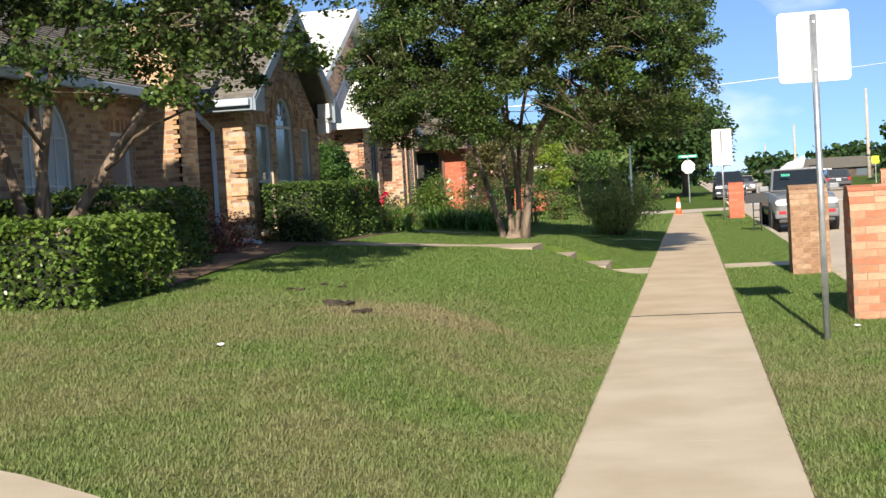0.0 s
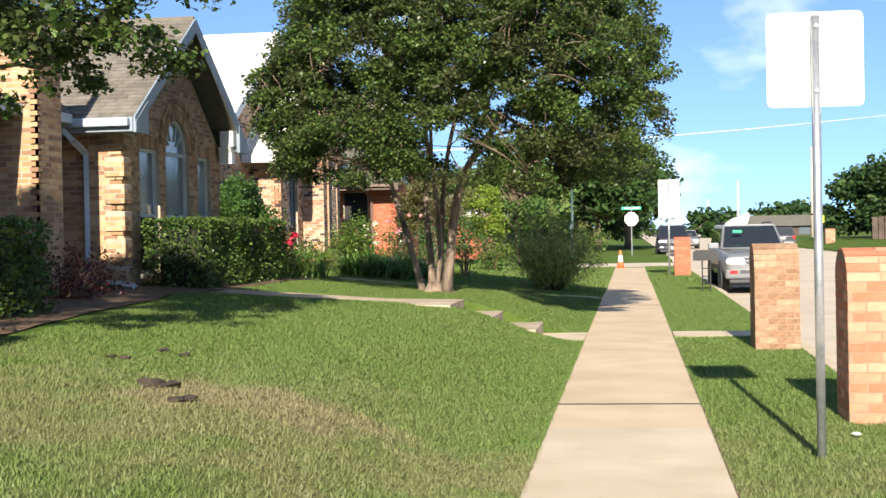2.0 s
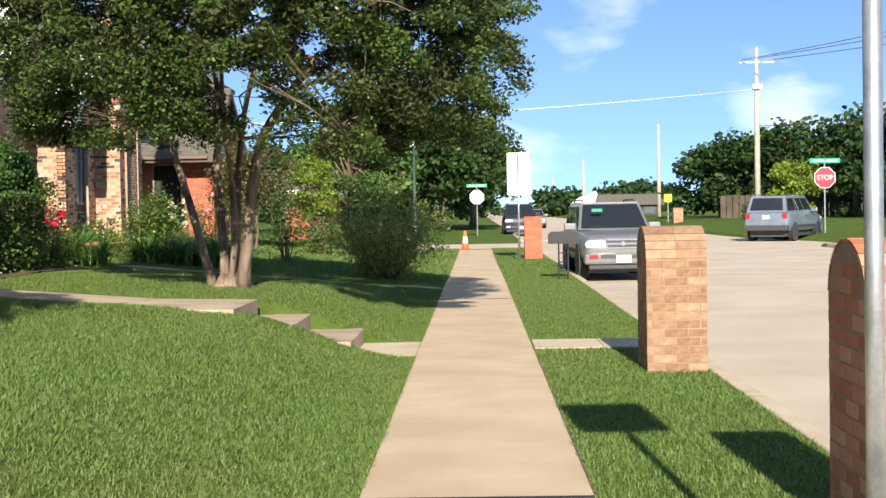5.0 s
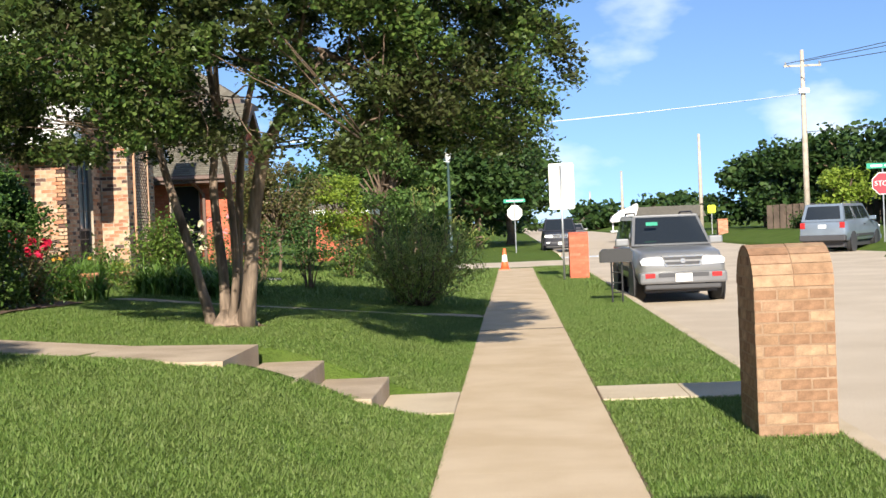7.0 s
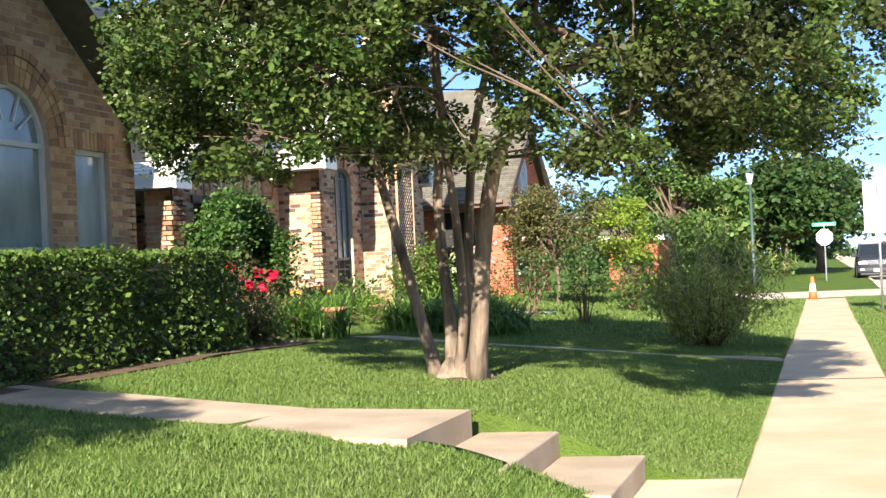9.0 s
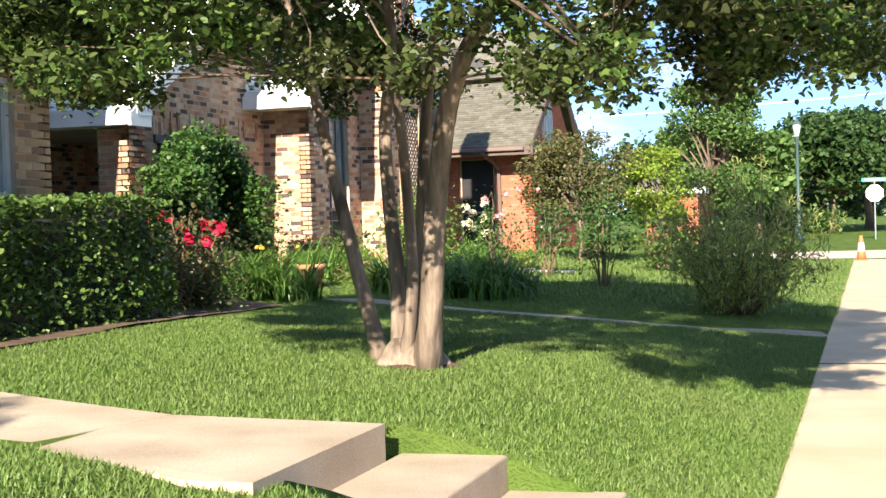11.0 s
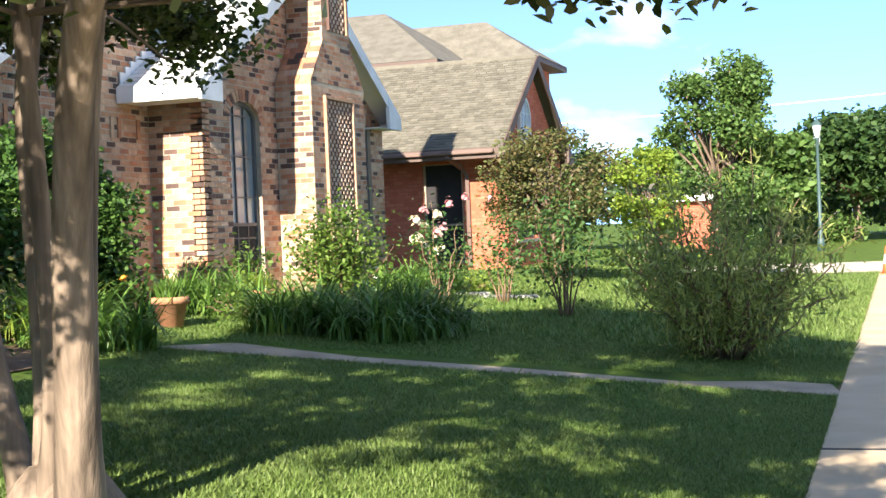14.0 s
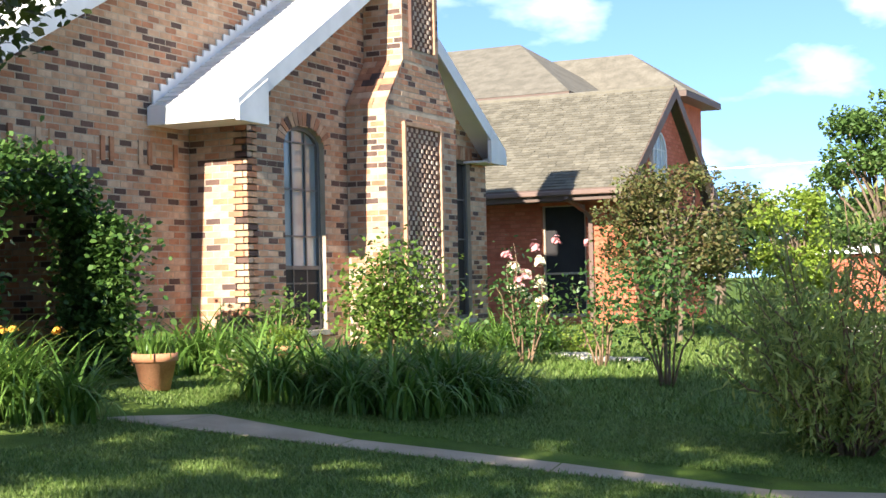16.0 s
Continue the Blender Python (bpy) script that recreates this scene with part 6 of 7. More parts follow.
zb = lawn_z(-3.15, 23.5)
front_tree = myrtle((-3.15, 23.5, zb), [
    ([(-3.44, 23.66, zb), (-3.60, 23.68, 1.1), (-3.76, 23.76, 1.65), (-4.0, 24.0, 2.3), (-4.16, 24.1, 2.85), (-4.45, 24.25, 3.5)], 0.056),
    ([(-3.27, 23.55, zb), (-3.29, 23.6, 1.1), (-3.35, 23.65, 1.65), (-3.37, 23.66, 2.2), (-3.32, 23.72, 2.8), (-3.45, 23.9, 3.7)], 0.058),
    ([(-3.19, 23.42, zb), (-3.11, 23.38, 1.0), (-3.10, 23.35, 1.45), (-3.14, 23.35, 2.1), (-3.21, 23.38, 2.65), (-3.2, 23.2, 3.6)], 0.046),
    ([(-3.13, 23.60, zb), (-3.12, 23.62, 1.2), (-3.09, 23.62, 1.7), (-3.05, 23.66, 2.35), (-2.96, 23.74, 3.0), (-2.8, 24.1, 3.8)], 0.052),
    ([(-3.02, 23.38, zb), (-2.93, 23.26, 1.0), (-2.85, 23.15, 1.6), (-2.68, 23.02, 2.35), (-2.42, 22.95, 2.8), (-1.95, 22.85, 3.4)], 0.084)],
       (-2.68, 23.4, 4.52), (3.36, 3.55, 2.36), 2250, 172, 0.064, "crape myrtle with several pale stems and a broad dense crown", 11, near=3.2)
# the swollen foot where the stems join
flare = bmesh.new()
rings = []
for zf, rf in ((-0.05, 0.245), (0.02, 0.225), (0.07, 0.19), (0.13, 0.155), (0.19, 0.11)):
    rings.append([flare.verts.new((-3.18 + rf * 1.12 * (1 + 0.13 * math.sin(5 * w + 1)) * math.cos(w), 23.52 + rf * (1 + 0.13 * math.sin(5 * w + 1)) * math.sin(w), zb + zf)) for w in [2 * math.pi * k / 30 for k in range(30)]])
for r_, s_ in zip(rings, rings[1:]):
    for k in range(30):
        flare.faces.new((r_[k], r_[(k + 1) % 30], s_[(k + 1) % 30], s_[k]))
flare.faces.new(rings[-1])
part("root_flare", flare, BARK, front_tree, "pale swollen foot of the stems", True)
zl = lawn_z(-7.0, 12.2)
myrtle((-7.0, 12.4, zl), [([(-7.35, 12.0, zl), (-6.7, 12.1, 1.6), (-5.9, 12.3, 2.75)], 0.075), ([(-7.4, 12.5, zl), (-7.42, 12.6, 1.8), (-7.5, 12.6, 3.2)], 0.085),
                          ([(-7.6, 12.7, zl), (-7.9, 12.9, 1.7), (-8.4, 13.2, 3.0)], 0.075), ([(-7.45, 12.35, zl), (-7.2, 12.1, 1.8), (-6.8, 11.8, 3.2)], 0.07)],
       (-6.7, 11.55, 3.9), (3.1, 2.9, 1.5), 920, 150, 0.066, "crape myrtle leaning over the hedge by the tan house", 23, 0.35)
mulch = bmesh.new()
for i in range(26):
    w = 2 * math.pi * i / 26
    r = 0.27 + 0.05 * math.sin(3 * w) + 0.03 * math.sin(7 * w)
    mulch.verts.new((-3.12 + r * math.cos(w), 23.5 + r * math.sin(w), lawn_z(-3.12 + r * math.cos(w), 23.5 + r * math.sin(w)) + 0.006))
mulch.faces.new(mulch.verts)
bmesh.ops.poke(mulch, faces=mulch.faces[:])
for v in mulch.verts:
    if (v.co.xy - Vector((-3.12, 23.5))).length < 0.1:
        v.co.z += 0.05
tagged(part("bare_soil", mulch, SOIL, None), "ring of bare brown soil round the tree's foot", "soil", kind="structure")


def hedge(x0, x1, y0, y1, z0, z1, n, leaf, material, label, seed, name="hedge", lean=0.0):
    """A clipped hedge: a solid core, near-black for inner shade, under a skin of leaves."""
    rng = np.random.default_rng(seed)
    h = thing(name, ((x0 + x1) / 2, (y0 + y1) / 2, z0), label, "hedge")
    part("shade_core", box(bmesh.new(), x0 + 0.16, x1 - 0.16, y0 + 0.16, y1 - 0.16, z0 - 0.05, z1 - 0.16, 0.12), HEDGE_SHADE, h)
    sx, sy, sz = x1 - x0, y1 - y0, z1 - z0
    areas = np.array([sy * sz, sy * sz, sx * sz, sx * sz, sx * sy])
    side = rng.choice(5, n, p=areas / areas.sum())
    u, v = rng.uniform(0, 1, n), rng.uniform(0, 1, n)
    p = np.empty((n, 3))
    p[:, 0] = np.where(side == 0, x0, np.where(side == 1, x1, x0 + u * sx))
    p[:, 1] = np.where(side < 2, y0 + u * sy, np.where(side == 2, y0, np.where(side == 3, y1, y0 + v * sy)))
    p[:, 2] = np.where(side == 4, z1, z0 + v * sz)
    c = np.array([(x0 + x1) / 2, (y0 + y1) / 2, (z0 + z1) / 2])
    q = (p - c) / np.array([sx, sy, sz]) * 2
    k = np.linalg.norm(np.abs(q) ** 6, axis=1) ** (1 / 6)
    p = c + (p - c) * np.minimum(1.0, 1.06 / np.maximum(k, 0.8))[:, None]
    wave = 0.06 * np.sin(p[:, 1] * 3.1 + seed) + 0.05 * np.sin(p[:, 0] * 4.3 + p[:, 2] * 5)
    p += (p - c) / np.linalg.norm(p - c, axis=1, keepdims=True) * (wave + rng.normal(0, 0.05, n) - 0.03)[:, None]
    foliage("foliage", oval_leaves("foliage", p, leaf, material, seed), h)
    return h


# near-black: the shade deep between the leaves, put into the core's colour
HEDGE_SHADE = mottled("hedge_inner_shade", (0.012, 0.018, 0.006), (0.03, 0.035, 0.014), 9, 40, 0.95, 0.6)
hedge(-7.45, -6.4, 21.25, 26.2, 0.70, 1.80, 16000, 0.058, LEAF_HEDGE, "clipped dark green hedge under the gable window", 31)
hedge(-8.4, -5.25, 8.9, 10.9, 0.6, 1.42, 19000, 0.055, LEAF_BRIGHT, "bright green clipped hedge at the lawn's edge", 32)
hedge(-8.5, -6.35, 13.2, 15.4, 0.72, 1.72, 11000, 0.062, LEAF_HEDGE, "dark green rounded bush by the tan house", 33, "bush")


def bush(name, at, r, h, n, leaf, material, label, seed, willow=False, nst=16, low=0.25, twig=TWIG, category="bush"):
    """A loose shrub: stems fanning from its foot with leaves along them."""
    rng = np.random.default_rng(seed)
    b = thing(name, at, label, category)
    pts = []
    for i in range(nst):
        w, k = rng.uniform(0, 2 * math.pi), rng.uniform(0.1, 1.0) ** 0.6
        tip = Vector((at[0] + r * k * math.cos(w), at[1] + r * k * math.sin(w), at[2] + h * (1 - 0.45 * k * k) * (rng.uniform(0.45, 1.08) if willow else rng.uniform(0.75, 1.05))))
        foot = Vector((at[0] + 0.12 * r * math.cos(w), at[1] + 0.12 * r * math.sin(w), at[2] - 0.05))
        path = bend(foot, tip, 0.05 * h, 6, 0.02 * r + 0.01, rng)
        part("stem", tube(bmesh.new(), path, [0.016, 0.014, 0.012, 0.010, 0.008, 0.006, 0.003], 5), twig, b, "", True)
        for _ in range(n // nst):
            s = rng.uniform(low, 1.0)
            a = path[min(5, int(s * 6))].lerp(path[min(6, int(s * 6) + 1)], s * 6 - int(s * 6))
            sp = (0.10 + 0.16 * (1 - abs(s - 0.6))) * (r ** 0.7) * (0.36 if willow else 1)
            pts.append(np.array(a) + rng.normal(size=3) * sp)
    pts = np.array(pts)
    pts[:, 2] = np.maximum(pts[:, 2], at[2] + 0.03)
    me = leaf_mesh("foliage", pts, leaf, material, 0.19, 0.05, -0.8, seed) if willow else oval_leaves("foliage", pts, leaf, material, seed)
    foliage("foliage", me, b)
    return b


def flower(parent, p, r, material, seed, name="blossom"):
    """A rose-like bloom of overlapping petals."""
    rng = np.random.default_rng(seed)
    pts = np.asarray(p) + rng.normal(size=(14, 3)) * r * 0.42
    foliage(name, oval_leaves(name, pts, r * 1.1, material, seed, 0.9), parent)


def gz(x, y, d=0.0):
    return (x, y, lawn_z(x, y) + d)


big = bush("oleander_bush", gz(-1.85, 33.4), 1.42, 2.1, 8000, 0.115, LEAF_WILLOW, "sprawling grey-green narrow-leaved bush beside the pavement", 41, True, 64, 0.18, TWIG)
bush("shrub", gz(-6.9, 35.4), 0.72, 1.35, 5600, 0.06, LEAF_BRIGHT, "fresh green leafy shrub in front of the chimney", 42, False, 22, 0.1)
r1 = bush("rose_bush", gz(-6.25, 37.4), 0.42, 1.5, 800, 0.06, LEAF_ROSE, "tall rose bush with pink blooms", 43, False, 9, 0.25)
r2 = bush("rose_bush", gz(-5.55, 38.1), 0.42, 1.5, 800, 0.06, LEAF_ROSE, "thin-stemmed rose bush with few blooms", 44, False, 8, 0.35)
sap = bush("rose_bush", gz(-4.3, 36.7), 0.5, 1.75, 1300, 0.065, LEAF_ROSE, "leggy rose bush with bare lower stems", 45, False, 10, 0.42)
for i, (x, y, z) in enumerate(((-6.05, 37.3, 1.95), (-6.15, 37.0, 1.55), (-6.45, 37.4, 1.85), (-6.1, 37.1, 1.60), (-5.9, 37.6, 2.02))):
    flower(r1, (x, y, z), 0.06, PETAL_PINK, 200 + i)
flower(r2, (-5.65, 38.0, 2.0), 0.05, PETAL_PINK, 209)
bush("bush", gz(-4.1, 42.2), 0.6, 1.2, 1200, 0.08, LEAF_HEDGE, "low dark green bush under the taller ones", 48, False, 16, 0.1)
bush("shrub", gz(-8.1, 34.9), 0.42, 0.8, 700, 0.07, LEAF_HEDGE, "small dark shrub against the brick wall", 49, False, 10, 0.2)
rb = bush("rose_bush", gz(-6.95, 27.35), 0.75, 1.1, 2400, 0.055, LEAF_BRONZE, "red-flowered rose bush at the end of the hedge", 50, False, 26, 0.1)
for i in range(9):
    w = 2.4 * i
    flower(rb, (-6.85 + 0.5 * math.cos(w) * (0.4 + 0.6 * ((i * 7) % 5) / 5), 27.25 + 0.55 * math.sin(w), lawn_z(-6.85, 27.25) + 0.72 + 0.3 * ((i * 3) % 7) / 7), 0.07, PETAL_RED, 220 + i)
bush("shrub", gz(-6.9, 27.6), 0.5, 0.45, 900, 0.05, LEAF_ROSE, "low leafy plants along the bed's edge", 51, False, 16, 0.1)
bush("barberry_shrub", gz(-7.2, 17.6), 0.6, 0.6, 1500, 0.045, LEAF_MAROON, "low maroon-leaved shrub by the downpipe", 52, False, 20, 0.1)
bush("barberry_shrub", gz(-7.4, 18.8), 0.5, 0.5, 1100, 0.045, LEAF_MAROON, "low maroon-leaved shrub by the downpipe", 53, False, 16, 0.1)
# cream lilies by the red house
lil = bush("lily_plant", gz(-7.7, 41.2), 0.3, 0.75, 160, 0.09, LEAF_LILY, "cream-flowered lily by the brick wing", 54, True, 6, 0.2, LEAF_LILY, "flower")
for i in range(7):
    flower(lil, (-7.7 + 0.22 * math.cos(i * 2.1), 41.0 + 0.22 * math.sin(i * 2.1), lawn_z(-7.7, 41) + 0.55 + 0.1 * i), 0.1, PETAL_CREAM, 240 + i)


def daylilies(at, rx, ry, n, length, material, label, seed, blooms=None):
    rng = np.random.default_rng(seed)
    d = thing("daylily_clump", gz(*at), label, "plant")
    k = max(3, n // 26)
    cx, cy = at[0] + rng.uniform(-rx, rx, k), at[1] + rng.uniform(-ry, ry, k)
    for f in range(k):
        m = n // k
        roots = np.stack([cx[f] + rng.normal(0, 0.045, m), cy[f] + rng.normal(0, 0.045, m), np.full(m, lawn_z(float(cx[f]), float(cy[f])) - 0.01)], 1)
        foliage("leaf_fan", blade_mesh("leaf_fan", roots, length, 0.03, material, 1.45, seed * 100 + f, 6), d)
    if blooms:
        for j in range(3):
            flower(d, (at[0] + rx * math.cos(j * 2.3) * 0.8, at[1] + ry * math.sin(j * 1.7) * 0.8, lawn_z(*at) + length * 0.78), 0.032, blooms, seed * 10 + j)
    return d


daylilies((-5.75, 32.55), 0.85, 0.65, 1500, 0.85, LEAF_LILY, "thick arching daylily leaves beside the garden path", 61)
daylilies((-5.2, 33.4), 0.5, 0.6, 600, 0.75, LEAF_LILY, "thick arching daylily leaves beside the garden path", 62)
daylilies((-7.1, 29.75), 0.5, 0.35, 800, 0.8, LEAF_LILY, "green daylilies with a few orange blooms", 63, PETAL_ORANGE)
daylilies((-7.9, 30.0), 0.45, 0.4, 700, 0.8, LEAF_YELLOWGREEN, "pale yellow-green daylily leaves before the ivy arch", 64)
daylilies((-8.0, 33.6), 0.45, 0.6, 700, 0.8, LEAF_LILY, "daylilies growing against the brick wall", 65)
daylilies((-7.1, 38.9), 0.5, 0.8, 700, 0.65, LEAF_LILY, "daylilies growing at the foot of the chimney", 66)
bush("groundcover", gz(-7.3, 33.2), 0.5, 0.28, 1100, 0.05, LEAF_BRIGHT, "low bright green ground cover by the wall", 67, False, 14, 0.05)
bush("groundcover", gz(-6.6, 39.8), 0.6, 0.22, 700, 0.06, LEAF_YELLOWGREEN, "low pale ground cover among the roses", 68, False, 14, 0.05)


def flowerpot(x, y, r, h, label, seed):
    z = lawn_z(x, y)
    p = thing("flowerpot", (x, y, z), label, "pot")
    part("pot", lathe(bmesh.new(), [(r * 0.62, 0.0), (r * 0.90, h * 0.78), (r, h * 0.78), (r, h), (r * 0.9, h), (r * 0.86, h * 0.86)], (x, y, z), 28), TERRACOTTA, p, "", True)
    part("compost", lathe(bmesh.new(), [(r * 0.88, h * 0.83), (r * 0.88, h * 0.86), (0.01, h * 0.9)], (x, y, z), 20), SOIL, p)
    rng = np.random.default_rng(seed)
    q = np.stack([x + rng.normal(0, r * 0.4, 260), y + rng.normal(0, r * 0.4, 260), np.full(260, z + h * 0.86)], 1)
    foliage("plant", blade_mesh("plant", q, 0.26, 0.016, LEAF_LILY if seed % 2 else LEAF_YELLOWGREEN, 0.6, seed, 3), p)


flowerpot(-7.38, 31.75, 0.2, 0.32, "terracotta flowerpot with a leafy plant beside the path", 71)
flowerpot(-7.46, 34.0, 0.21, 0.27, "terracotta flowerpot with grassy leaves under the window", 72)

# ivy-covered arch before the porch
arch = thing("ivy_arch", gz(-8.95, 32.4), "garden arch smothered in green ivy before the porch", "garden arch")
Y0, Y1, YM, YR, ZS = 30.70, 32.80, 31.75, 1.05, 1.80
for dx in (-0.3, 0.3):
    pts = [(-8.95 + dx * 0.7, Y0, 0.5), (-8.95 + dx * 0.7, Y0, ZS)] + [(-8.95 + dx * 0.7, YM - YR * math.cos(math.pi * k / 8), ZS + 0.85 * math.sin(math.pi * k / 8)) for k in range(1, 8)] + [(-8.95 + dx * 0.7, Y1, ZS), (-8.95 + dx * 0.7, Y1, 0.5)]
    part("hoop", tube(bmesh.new(), pts, [0.02] * len(pts), 6), DARKGREY, arch)
for k in range(12):
    z = 0.7 + 0.2 * (k % 6)
    y = Y0 if k < 6 else Y1
    part("rung", tube(bmesh.new(), [(-9.25, y, z), (-8.65, y, z)], [0.012, 0.012], 5), DARKGREY, arch)
rng_i = np.random.default_rng(77)
path_pts = [(Y0, 0.6 + 1.15 * k / 20) for k in range(21)] + [(YM - YR * math.cos(math.pi * k / 30), ZS + 0.85 * math.sin(math.pi * k / 30)) for k in range(31)] + [(Y1, ZS - 1.15 * k / 20) for k in range(21)]
pp = np.array(path_pts)[rng_i.integers(0, len(path_pts), 15000)]
ivy = np.stack([-8.95 + rng_i.uniform(-0.26, 0.30, 15000), pp[:, 0] + rng_i.normal(0, 0.11, 15000), pp[:, 1] + rng_i.normal(0, 0.13, 15000)], 1)
more = np.concatenate([np.stack([-8.85 + rng_i.normal(0, 0.25, 5600), y_ + rng_i.normal(0, 0.15, 5600), 0.65 + rng_i.uniform(0, z_, 5600)], 1) for y_, z_ in ((Y0 + 0.05, 1.7), (Y1 - 0.05, 1.6))])
foliage("ivy", oval_leaves("ivy", np.concatenate([ivy, more]), 0.062, LEAF_IVY, 78, 0.85), arch)
# brown bed round the shrubs by the hedge
bm = bmesh.new()
for loop in ([(-8.7, 9.3), (-5.6, 9.3), (-5.35, 10.9), (-6.0, 15.5), (-6.3, 19.6), (-8.7, 19.6)], [(-7.7, 19.8), (-6.15, 19.8), (-6.1, 24), (-6.55, 28.9), (-7.9, 29.3)]):
    vs = []
    n = len(loop)
    for i in range(n):
        a, b = Vector(loop[i]), Vector(loop[(i + 1) % n])
        for k in range(6):
            p = a.lerp(b, k / 6)
            vs.append(bm.verts.new((p.x, p.y, lawn_z(p.x, p.y) + 0.018)))
    bm.faces.new(vs)
bmesh.ops.triangulate(bm, faces=bm.faces[:])
bmesh.ops.subdivide_edges(bm, edges=bm.edges[:], cuts=2, use_grid_fill=True)
for v in bm.verts:
    v.co.z = lawn_z(v.co.x, v.co.y) + 0.018 + 0.012 * noise.noise(v.co * 3)
tagged(part("planting_bed", bm, SOIL, None), "brown bare soil bed under the hedges", "soil", kind="structure")
# flat stones by the roses
for i, (x, y) in enumerate(((-5.9, 38.8), (-5.6, 39.2), (-6.3, 39.0))):
    bm = bmesh.new()
    lathe(bm, [(0.22, -0.03), (0.25, 0.01), (0.21, 0.04)], (x, y, lawn_z(x, y)), 9)
    bmesh.ops.scale(bm, vec=(1.3, 0.8, 1), verts=bm.verts, space=Matrix.Translation((-x, -y, 0)))
    tagged(part("stepping_stone", bm, STONE, None), "flat pale stone lying in the grass", "stone", "stones by the roses")
# clods and scraps on the worn lawn
CLOD = "dark clod of earth on the worn lawn"
CLOD_EARTH = mottled("clod_earth", (0.035, 0.026, 0.018), (0.07, 0.05, 0.032), 9, 60, 0.95, 0.8)
bits = [(x, y, r, CLOD_EARTH, CLOD, "clod") for x, y, r in ((-3.14, 9.58, 0.1), (-3.0, 9.55, 0.07), (-2.78, 8.97, 0.06), (-2.71, 9.03, 0.055), (-3.81, 11.71, 0.055), (-3.54, 11.45, 0.055), (-3.88, 11.01, 0.05), (-4.0, 11.05, 0.045), (-5.69, 12.84, 0.07))]
bits += [(-3.42, 7.24, 0.035, WHITE, "scrap of white paper on the lawn", "litter"), (1.62, 10.9, 0.035, WHITE, "scrap of white paper by the pillar", "litter")]
for x, y, r, m, lab, cat in bits:
    bm = bmesh.new()
    lathe(bm, [(r * 0.8, 0.0), (r, r * 0.16), (r * 0.5, r * 0.34)], (x, y, lawn_z(x, y) + 0.02), 9)
    for v in bm.verts:
        v.co += Vector(RNG.normal(size=3)) * r * 0.12
    tagged(part("clod" if m is CLOD_EARTH else "paper_scrap", bm, m, None), lab, cat, "clods on the lawn" if m is CLOD_EARTH else "")

# ---- far trees and the far side of the street ----


def far_tree(x, y, h, r, material, label, seed, trunk=0.25, low=0.3, n=2600, leaf=0.34, z0=0.0):
    rng = np.random.default_rng(seed)
    t = thing("tree", (x, y, z0), label, "tree")
    bm = bmesh.new()
    top = Vector((x, y, z0 + h * 0.55))
    tube(bm, bend((x, y, z0 - 0.2), top, 0, 5, 0.05, rng), [r * trunk * k for k in (0.34, 0.28, 0.24, 0.2, 0.15, 0.1)], 9)
    cs = []
    lobes = 44
    for i in range(lobes):
        w = rng.uniform(0, 2 * math.pi)
        zz = rng.uniform(low + 0.08, 0.92)
        prof = math.sqrt(max(0.05, 1 - ((zz - (low + 0.28)) / (1.0 - low - 0.22)) ** 2))
        k = r * prof * rng.uniform(0.35, 0.86)
        c = (x + k * math.cos(w), y + k * math.sin(w), z0 + h * zz)
        cs.append(c)
        tube(bm, bend(top.lerp(Vector((x, y, z0 + h * 0.25)), rng.uniform(0, 1)), c, 0.1, 3, 0.08, rng), [r * 0.035, r * 0.025, r * 0.018, r * 0.008], 5)
    part("trunk", bm, BARK_DARK, t, "", True)
    pts = clump_points(cs, rng.uniform(0.28, 0.48, lobes) * r, int(n * 1.9) // lobes, rng)
    foliage("crown", oval_leaves("crown", pts, leaf, material, seed, 0.75), t)
    return t


far_tree(-5.95, 43.0, 2.85, 1.28, LEAF_BRONZE, "rounded bronze-green crape myrtle bush before the red house", 46, 0.12, 0.26, 6400, 0.062, lawn_z(-5.95, 43.0))
far_tree(-4.75, 46.0, 2.75, 0.85, LEAF_YELLOWGREEN, "bright yellow-green bush behind the bronze one", 47, 0.12, 0.0, 3600, 0.075, lawn_z(-4.75, 46.0))
far_tree(-2.3, 100.0, 7.3, 4.2, LEAF_FAR, "dark spreading street tree past the junction", 81, n=5600)
far_tree(-0.2, 112.0, 7.9, 4.4, LEAF_FAR, "dark spreading street tree past the junction", 82, n=3800)
far_tree(-5.8, 90.0, 5.8, 2.6, LEAF_FARLIGHT, "green street tree beyond the lamp post", 83, n=3600)
far_tree(-8.6, 96, 6.4, 3.6, LEAF_FARLIGHT, "broad green tree behind the low red house", 84, n=3600)
far_tree(-4.2, 52.5, 5.7, 1.55, LEAF_FARLIGHT, "slender young green tree near the corner", 85, 0.08, n=8500, leaf=0.10, low=0.12)
far_tree(-12.0, 104.0, 6.2, 4.0, LEAF_FAR, "dark tree behind the low red house", 86)
far_tree(-3.5, 124.0, 7.6, 5.0, LEAF_FAR, "dark spreading tree along the far street", 181, low=0.08)
far_tree(-9.0, 122.0, 7.0, 5.5, LEAF_FAR, "dark spreading tree along the far street", 182, low=0.05)
far_tree(-14.5, 112.0, 6.6, 5.5, LEAF_FAR, "dark spreading tree along the far street", 183, low=0.05)
bush("bush", (-3.6, 98, 0), 2.0, 1.6, 1500, 0.25, LEAF_FARLIGHT, "bright clipped bush under the far trees", 184, False, 20, 0.05)
bush("bush", (-6.6, 101, 0), 2.4, 1.9, 1500, 0.25, LEAF_FARLIGHT, "bright clipped bush under the far trees", 185, False, 20, 0.05)
far_tree(-20.0, 100.0, 6.4, 5.0, LEAF_FAR, "dark tree behind the low red house", 87)
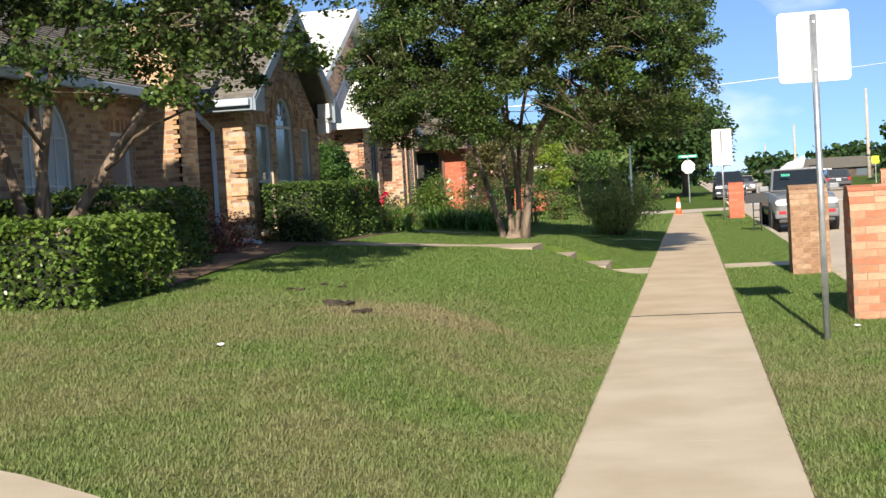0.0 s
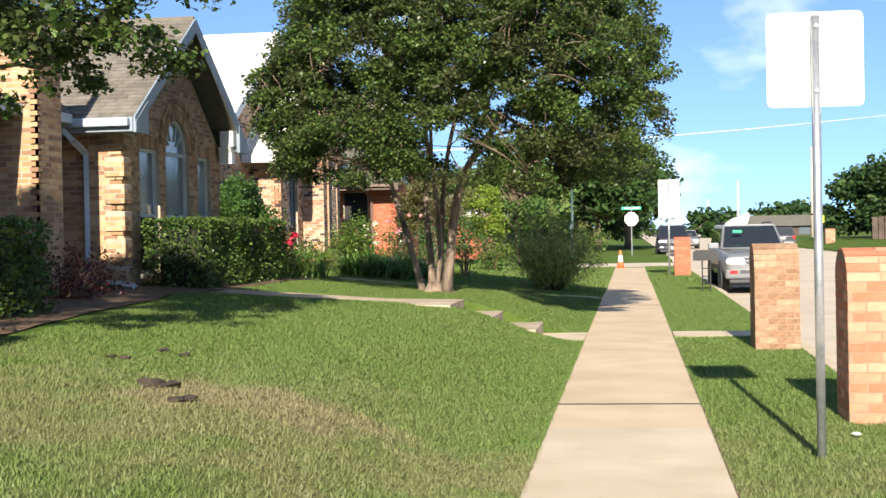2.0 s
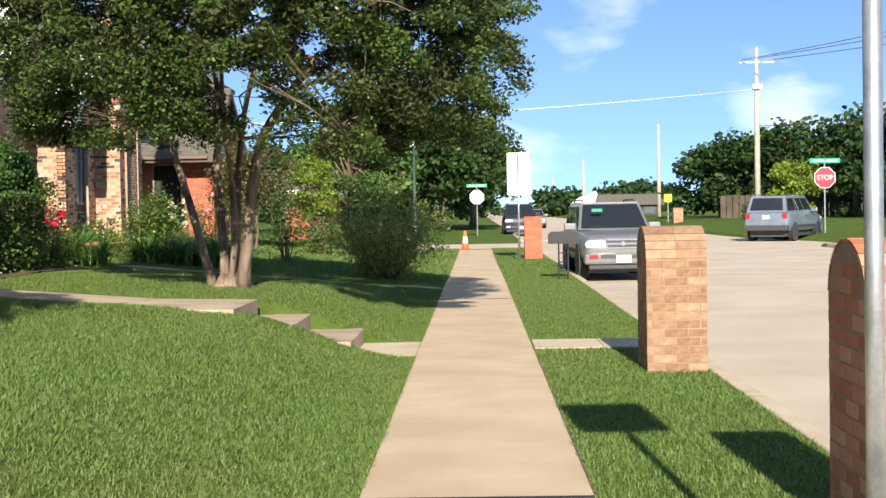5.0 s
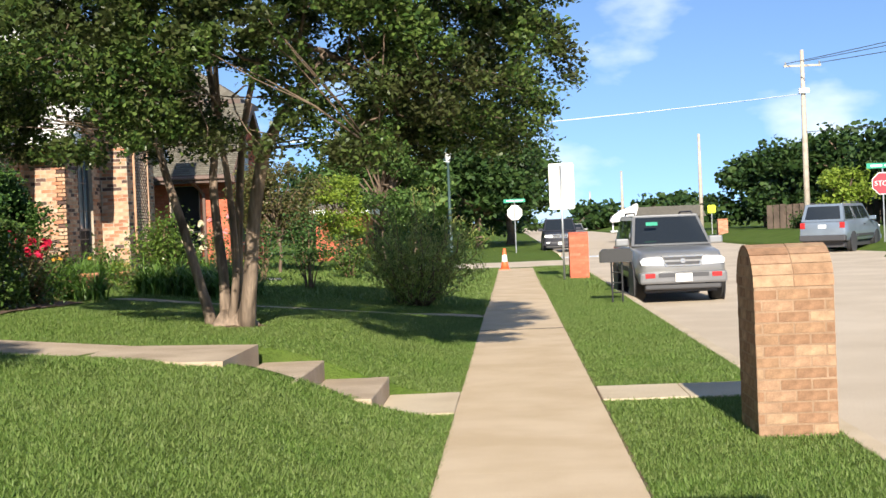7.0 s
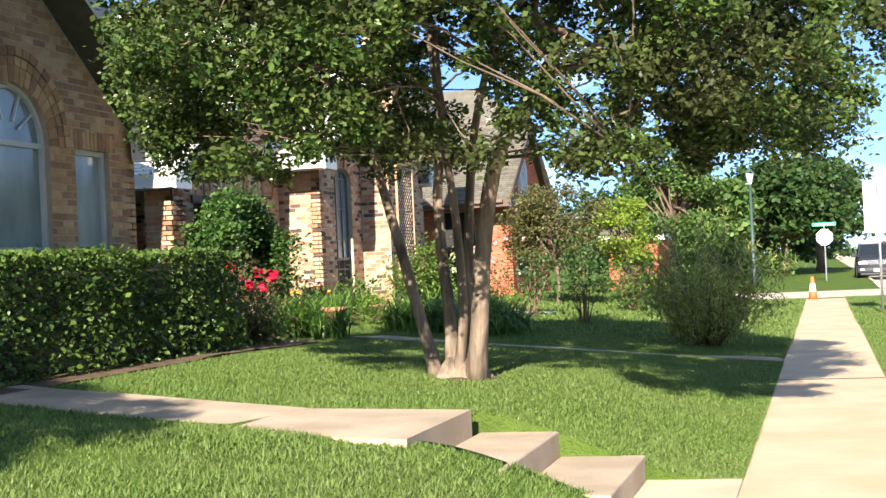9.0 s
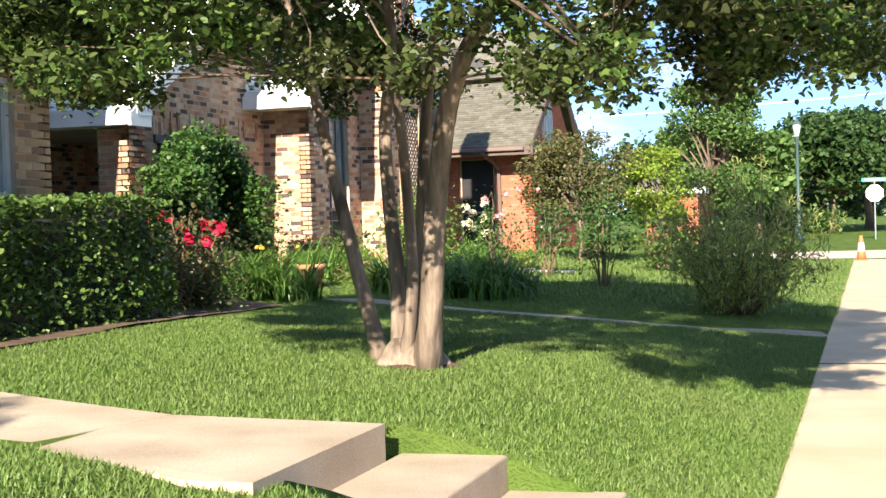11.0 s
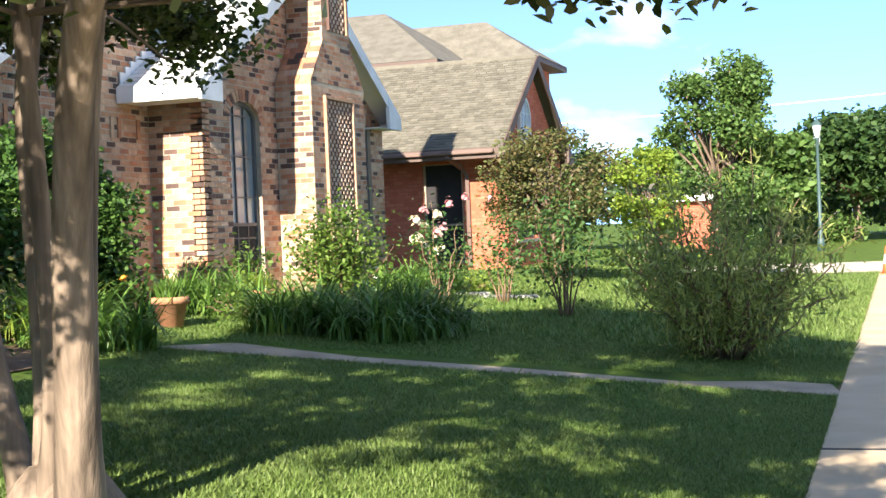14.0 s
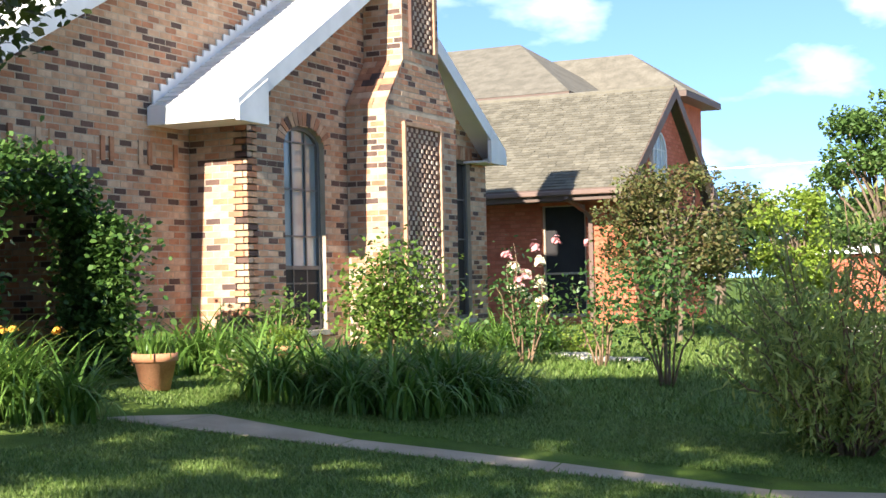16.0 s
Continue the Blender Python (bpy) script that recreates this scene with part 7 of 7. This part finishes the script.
for i, (x, y, h, r) in enumerate(((20.0, 118, 6.2, 4.0), (21.6, 112, 6.9, 4.4), (24.5, 108, 7.2, 4.6), (25.5, 98, 7.5, 4.2), (29.0, 93, 8.8, 4.8), (33.5, 92, 9.2, 4.8), (38.5, 88, 9, 5), (45, 85, 9, 5))):
    far_tree(x, y, h, r, LEAF_FAR if i % 3 else LEAF_FAR, "dense dark green tree on the far side of the street", 90 + i, low=0.12, n=3000, leaf=0.4)
far_tree(20.2, 93, 4.2, 1.8, LEAF_YELLOWGREEN, "small yellow-green tree before the dark ones", 99, low=0.15, n=1600, leaf=0.22)
for i in range(16):
    x = -30 + i * 9 + RNG.uniform(-2, 2)
    if 3 < x < 9:
        continue
    far_tree(x, 230 + RNG.uniform(-15, 30), 4.0 + RNG.uniform(0, 1.6), 6.0, LEAF_FAR, "distant dark tree on the horizon", 110 + i, low=0.05, n=700, leaf=0.9)
for i, (x, y, w, h, m) in enumerate(((17.5, 165, 8, 1.6, SHINGLE_SLOPE), (40, 150, 16, 2.2, SHINGLE_SLOPE))):
    hs = thing("house", (x, y, 0), "distant low house with a grey roof among trees", "house")
    part("wall", box(bmesh.new(), x - w / 2, x + w / 2, y, y + 8, -0.2, h), WOODFENCE, hs)
    bm = bmesh.new()
    prism(bm, [(y - 0.5, h), (y + 8.5, h), (y + 4, h + 1.3)], facing_east(x).at, -w / 2 - 0.4, w / 2 + 0.4)
    part("roof", bm, m, hs)
    for k in range(3):
        part("window", box(bmesh.new(), x - w / 3 + k * w / 3 - 0.6, x - w / 3 + k * w / 3 + 0.6, y - 0.05, y + 0.02, 0.6, 1.5), GLASS, hs)
fence = thing("wooden_fence", (20, 104, 0.3), "brown wooden fence in front of the far trees", "fence")
for i in range(60):
    x = 17.6 + i * 0.42
    y = 104.5 - i * 0.14
    part("board", box(bmesh.new(), x, x + 0.40, y, y + 0.03, 0.2, 2.1 + 0.03 * (i % 3)), WOODFENCE, fence)
for i in range(5):
    bush("bush", (19.0 + i * 2.6, 100.0 - i * 1.3, 0.45), 0.8, 1.0, 500, 0.2, LEAF_FAR, "dark bush along the far fence", 130 + i, False, 10, 0.1)
# far kerb island where the estate car waits
bm = bmesh.new()
prism(bm, [(12.96, 55.9), (12.96, 50), (30, 50), (60, 56.5), (60, 57.3), (20, 57.3), (14.2, 57.2)], lambda a, y, d: (a, y, d), -0.2, 0.0)
tagged(part("pavement_east", bm, CONCRETE, None), "pale concrete pavement corner across the street", "pavement", kind="structure")

# ---- grass ----


def grass(name, n, region, keep, label, seed, hgt=(0.016, 0.042), wid=0.0052):
    rng = np.random.default_rng(seed)
    x0, x1, y0, y1 = region
    # nearer the pavement more blades
    u = rng.uniform(0, 1, n)
    x = (x1 - (x1 - x0) * u ** 1.35) if x1 < 0 else x0 + (x1 - x0) * u
    y = rng.uniform(y0, y1, n)
    ok = keep(x, y)
    x, y = x[ok], y[ok]
    n = len(x)
    zz = np.array([lawn_z(a, b) for a, b in zip(x.tolist(), y.tolist())]) - 0.004
    w = rng.uniform(0, 2 * math.pi, n)
    h = rng.uniform(*hgt, n)
    ln = rng.uniform(0.3, 1.5, n) * h
    d = np.stack([np.cos(w), np.sin(w), np.zeros(n)], 1)
    s = np.stack([-np.sin(w), np.cos(w), np.zeros(n)], 1) * wid * rng.uniform(0.6, 1.3, n)[:, None]
    p = np.stack([x, y, zz], 1)
    v = np.empty((n, 3, 3))
    v[:, 0], v[:, 1] = p - s, p + s
    v[:, 2] = p + d * ln[:, None] + np.array([0, 0, 1.0]) * h[:, None]
    ob = new(name, np_mesh(name, v.reshape(-1, 3), np.arange(n * 3).reshape(-1, 3), GRASS))
    return tagged(ob, label, "grass", kind="stuff")


def path_y(x):
    """The centre of the garden path."""
    return np.interp(-x, [0.63, 2.0, 3.4, 4.9, 6.2, 7.6], [31.62, 31.38, 31.12, 30.85, 30.62, 30.5])


def walk_y(x):
    return np.interp(-x, [3.7, 4.5, 5.3, 6.1, 7.0], [20.3, 20.5, 20.75, 20.95, 21.3])


def keep_left(x, y):
    drive = y > 2.55 + (-2.0 - x) * 0.77
    path = np.abs(y - path_y(x)) > 0.40
    stp = ~((x > -2.45) & (y < 21.02) & (y > np.where(x > -1.86, 19.72, np.where(x > -2.4, 19.5, 19.32))))
    stp &= ~((x <= -2.45) & (x > -3.72) & (y < 20.83) & (y > np.interp(-x, [2.4, 2.72, 3.7], [19.3, 19.31, 19.77])))
    up = (x > -3.7) | (np.abs(y - walk_y(x)) > np.interp(-x, [3.7, 4.5, 7], [0.53, 0.5, 0.45]))
    bed = ~((x < -6.1) & (y > 19.8) & (y < 29.2)) & ~((x < -4.95 - (y - 8.6) * 0.12) & (y > 9.1) & (y < 19.6))
    ring = ((x + 3.12) ** 2 + (y - 23.5) ** 2) > 0.09
    return drive & path & stp & up & bed & ring


grass("lawn_grass", 900000, (-7.9, -0.616, 0.5, 34.0), keep_left, "green lawn grass with straw-coloured worn patches", 301)
grass("far_lawn_grass", 90000, (-9.0, -0.60, 34.0, 56.0), lambda x, y: x < 0, "green lawn grass before the red house", 302, (0.04, 0.09), 0.011)
grass("verge_grass", 230000, (0.616, 2.12, -2.0, 40.0), lambda x, y: ~((y > 20.22) & (y < 21.22)), "green verge grass between pavement and kerb", 303)
grass("far_verge_grass", 25000, (0.60, 2.13, 40.0, 56.0), lambda x, y: x > 0, "green verge grass towards the junction", 304, (0.04, 0.09), 0.011)
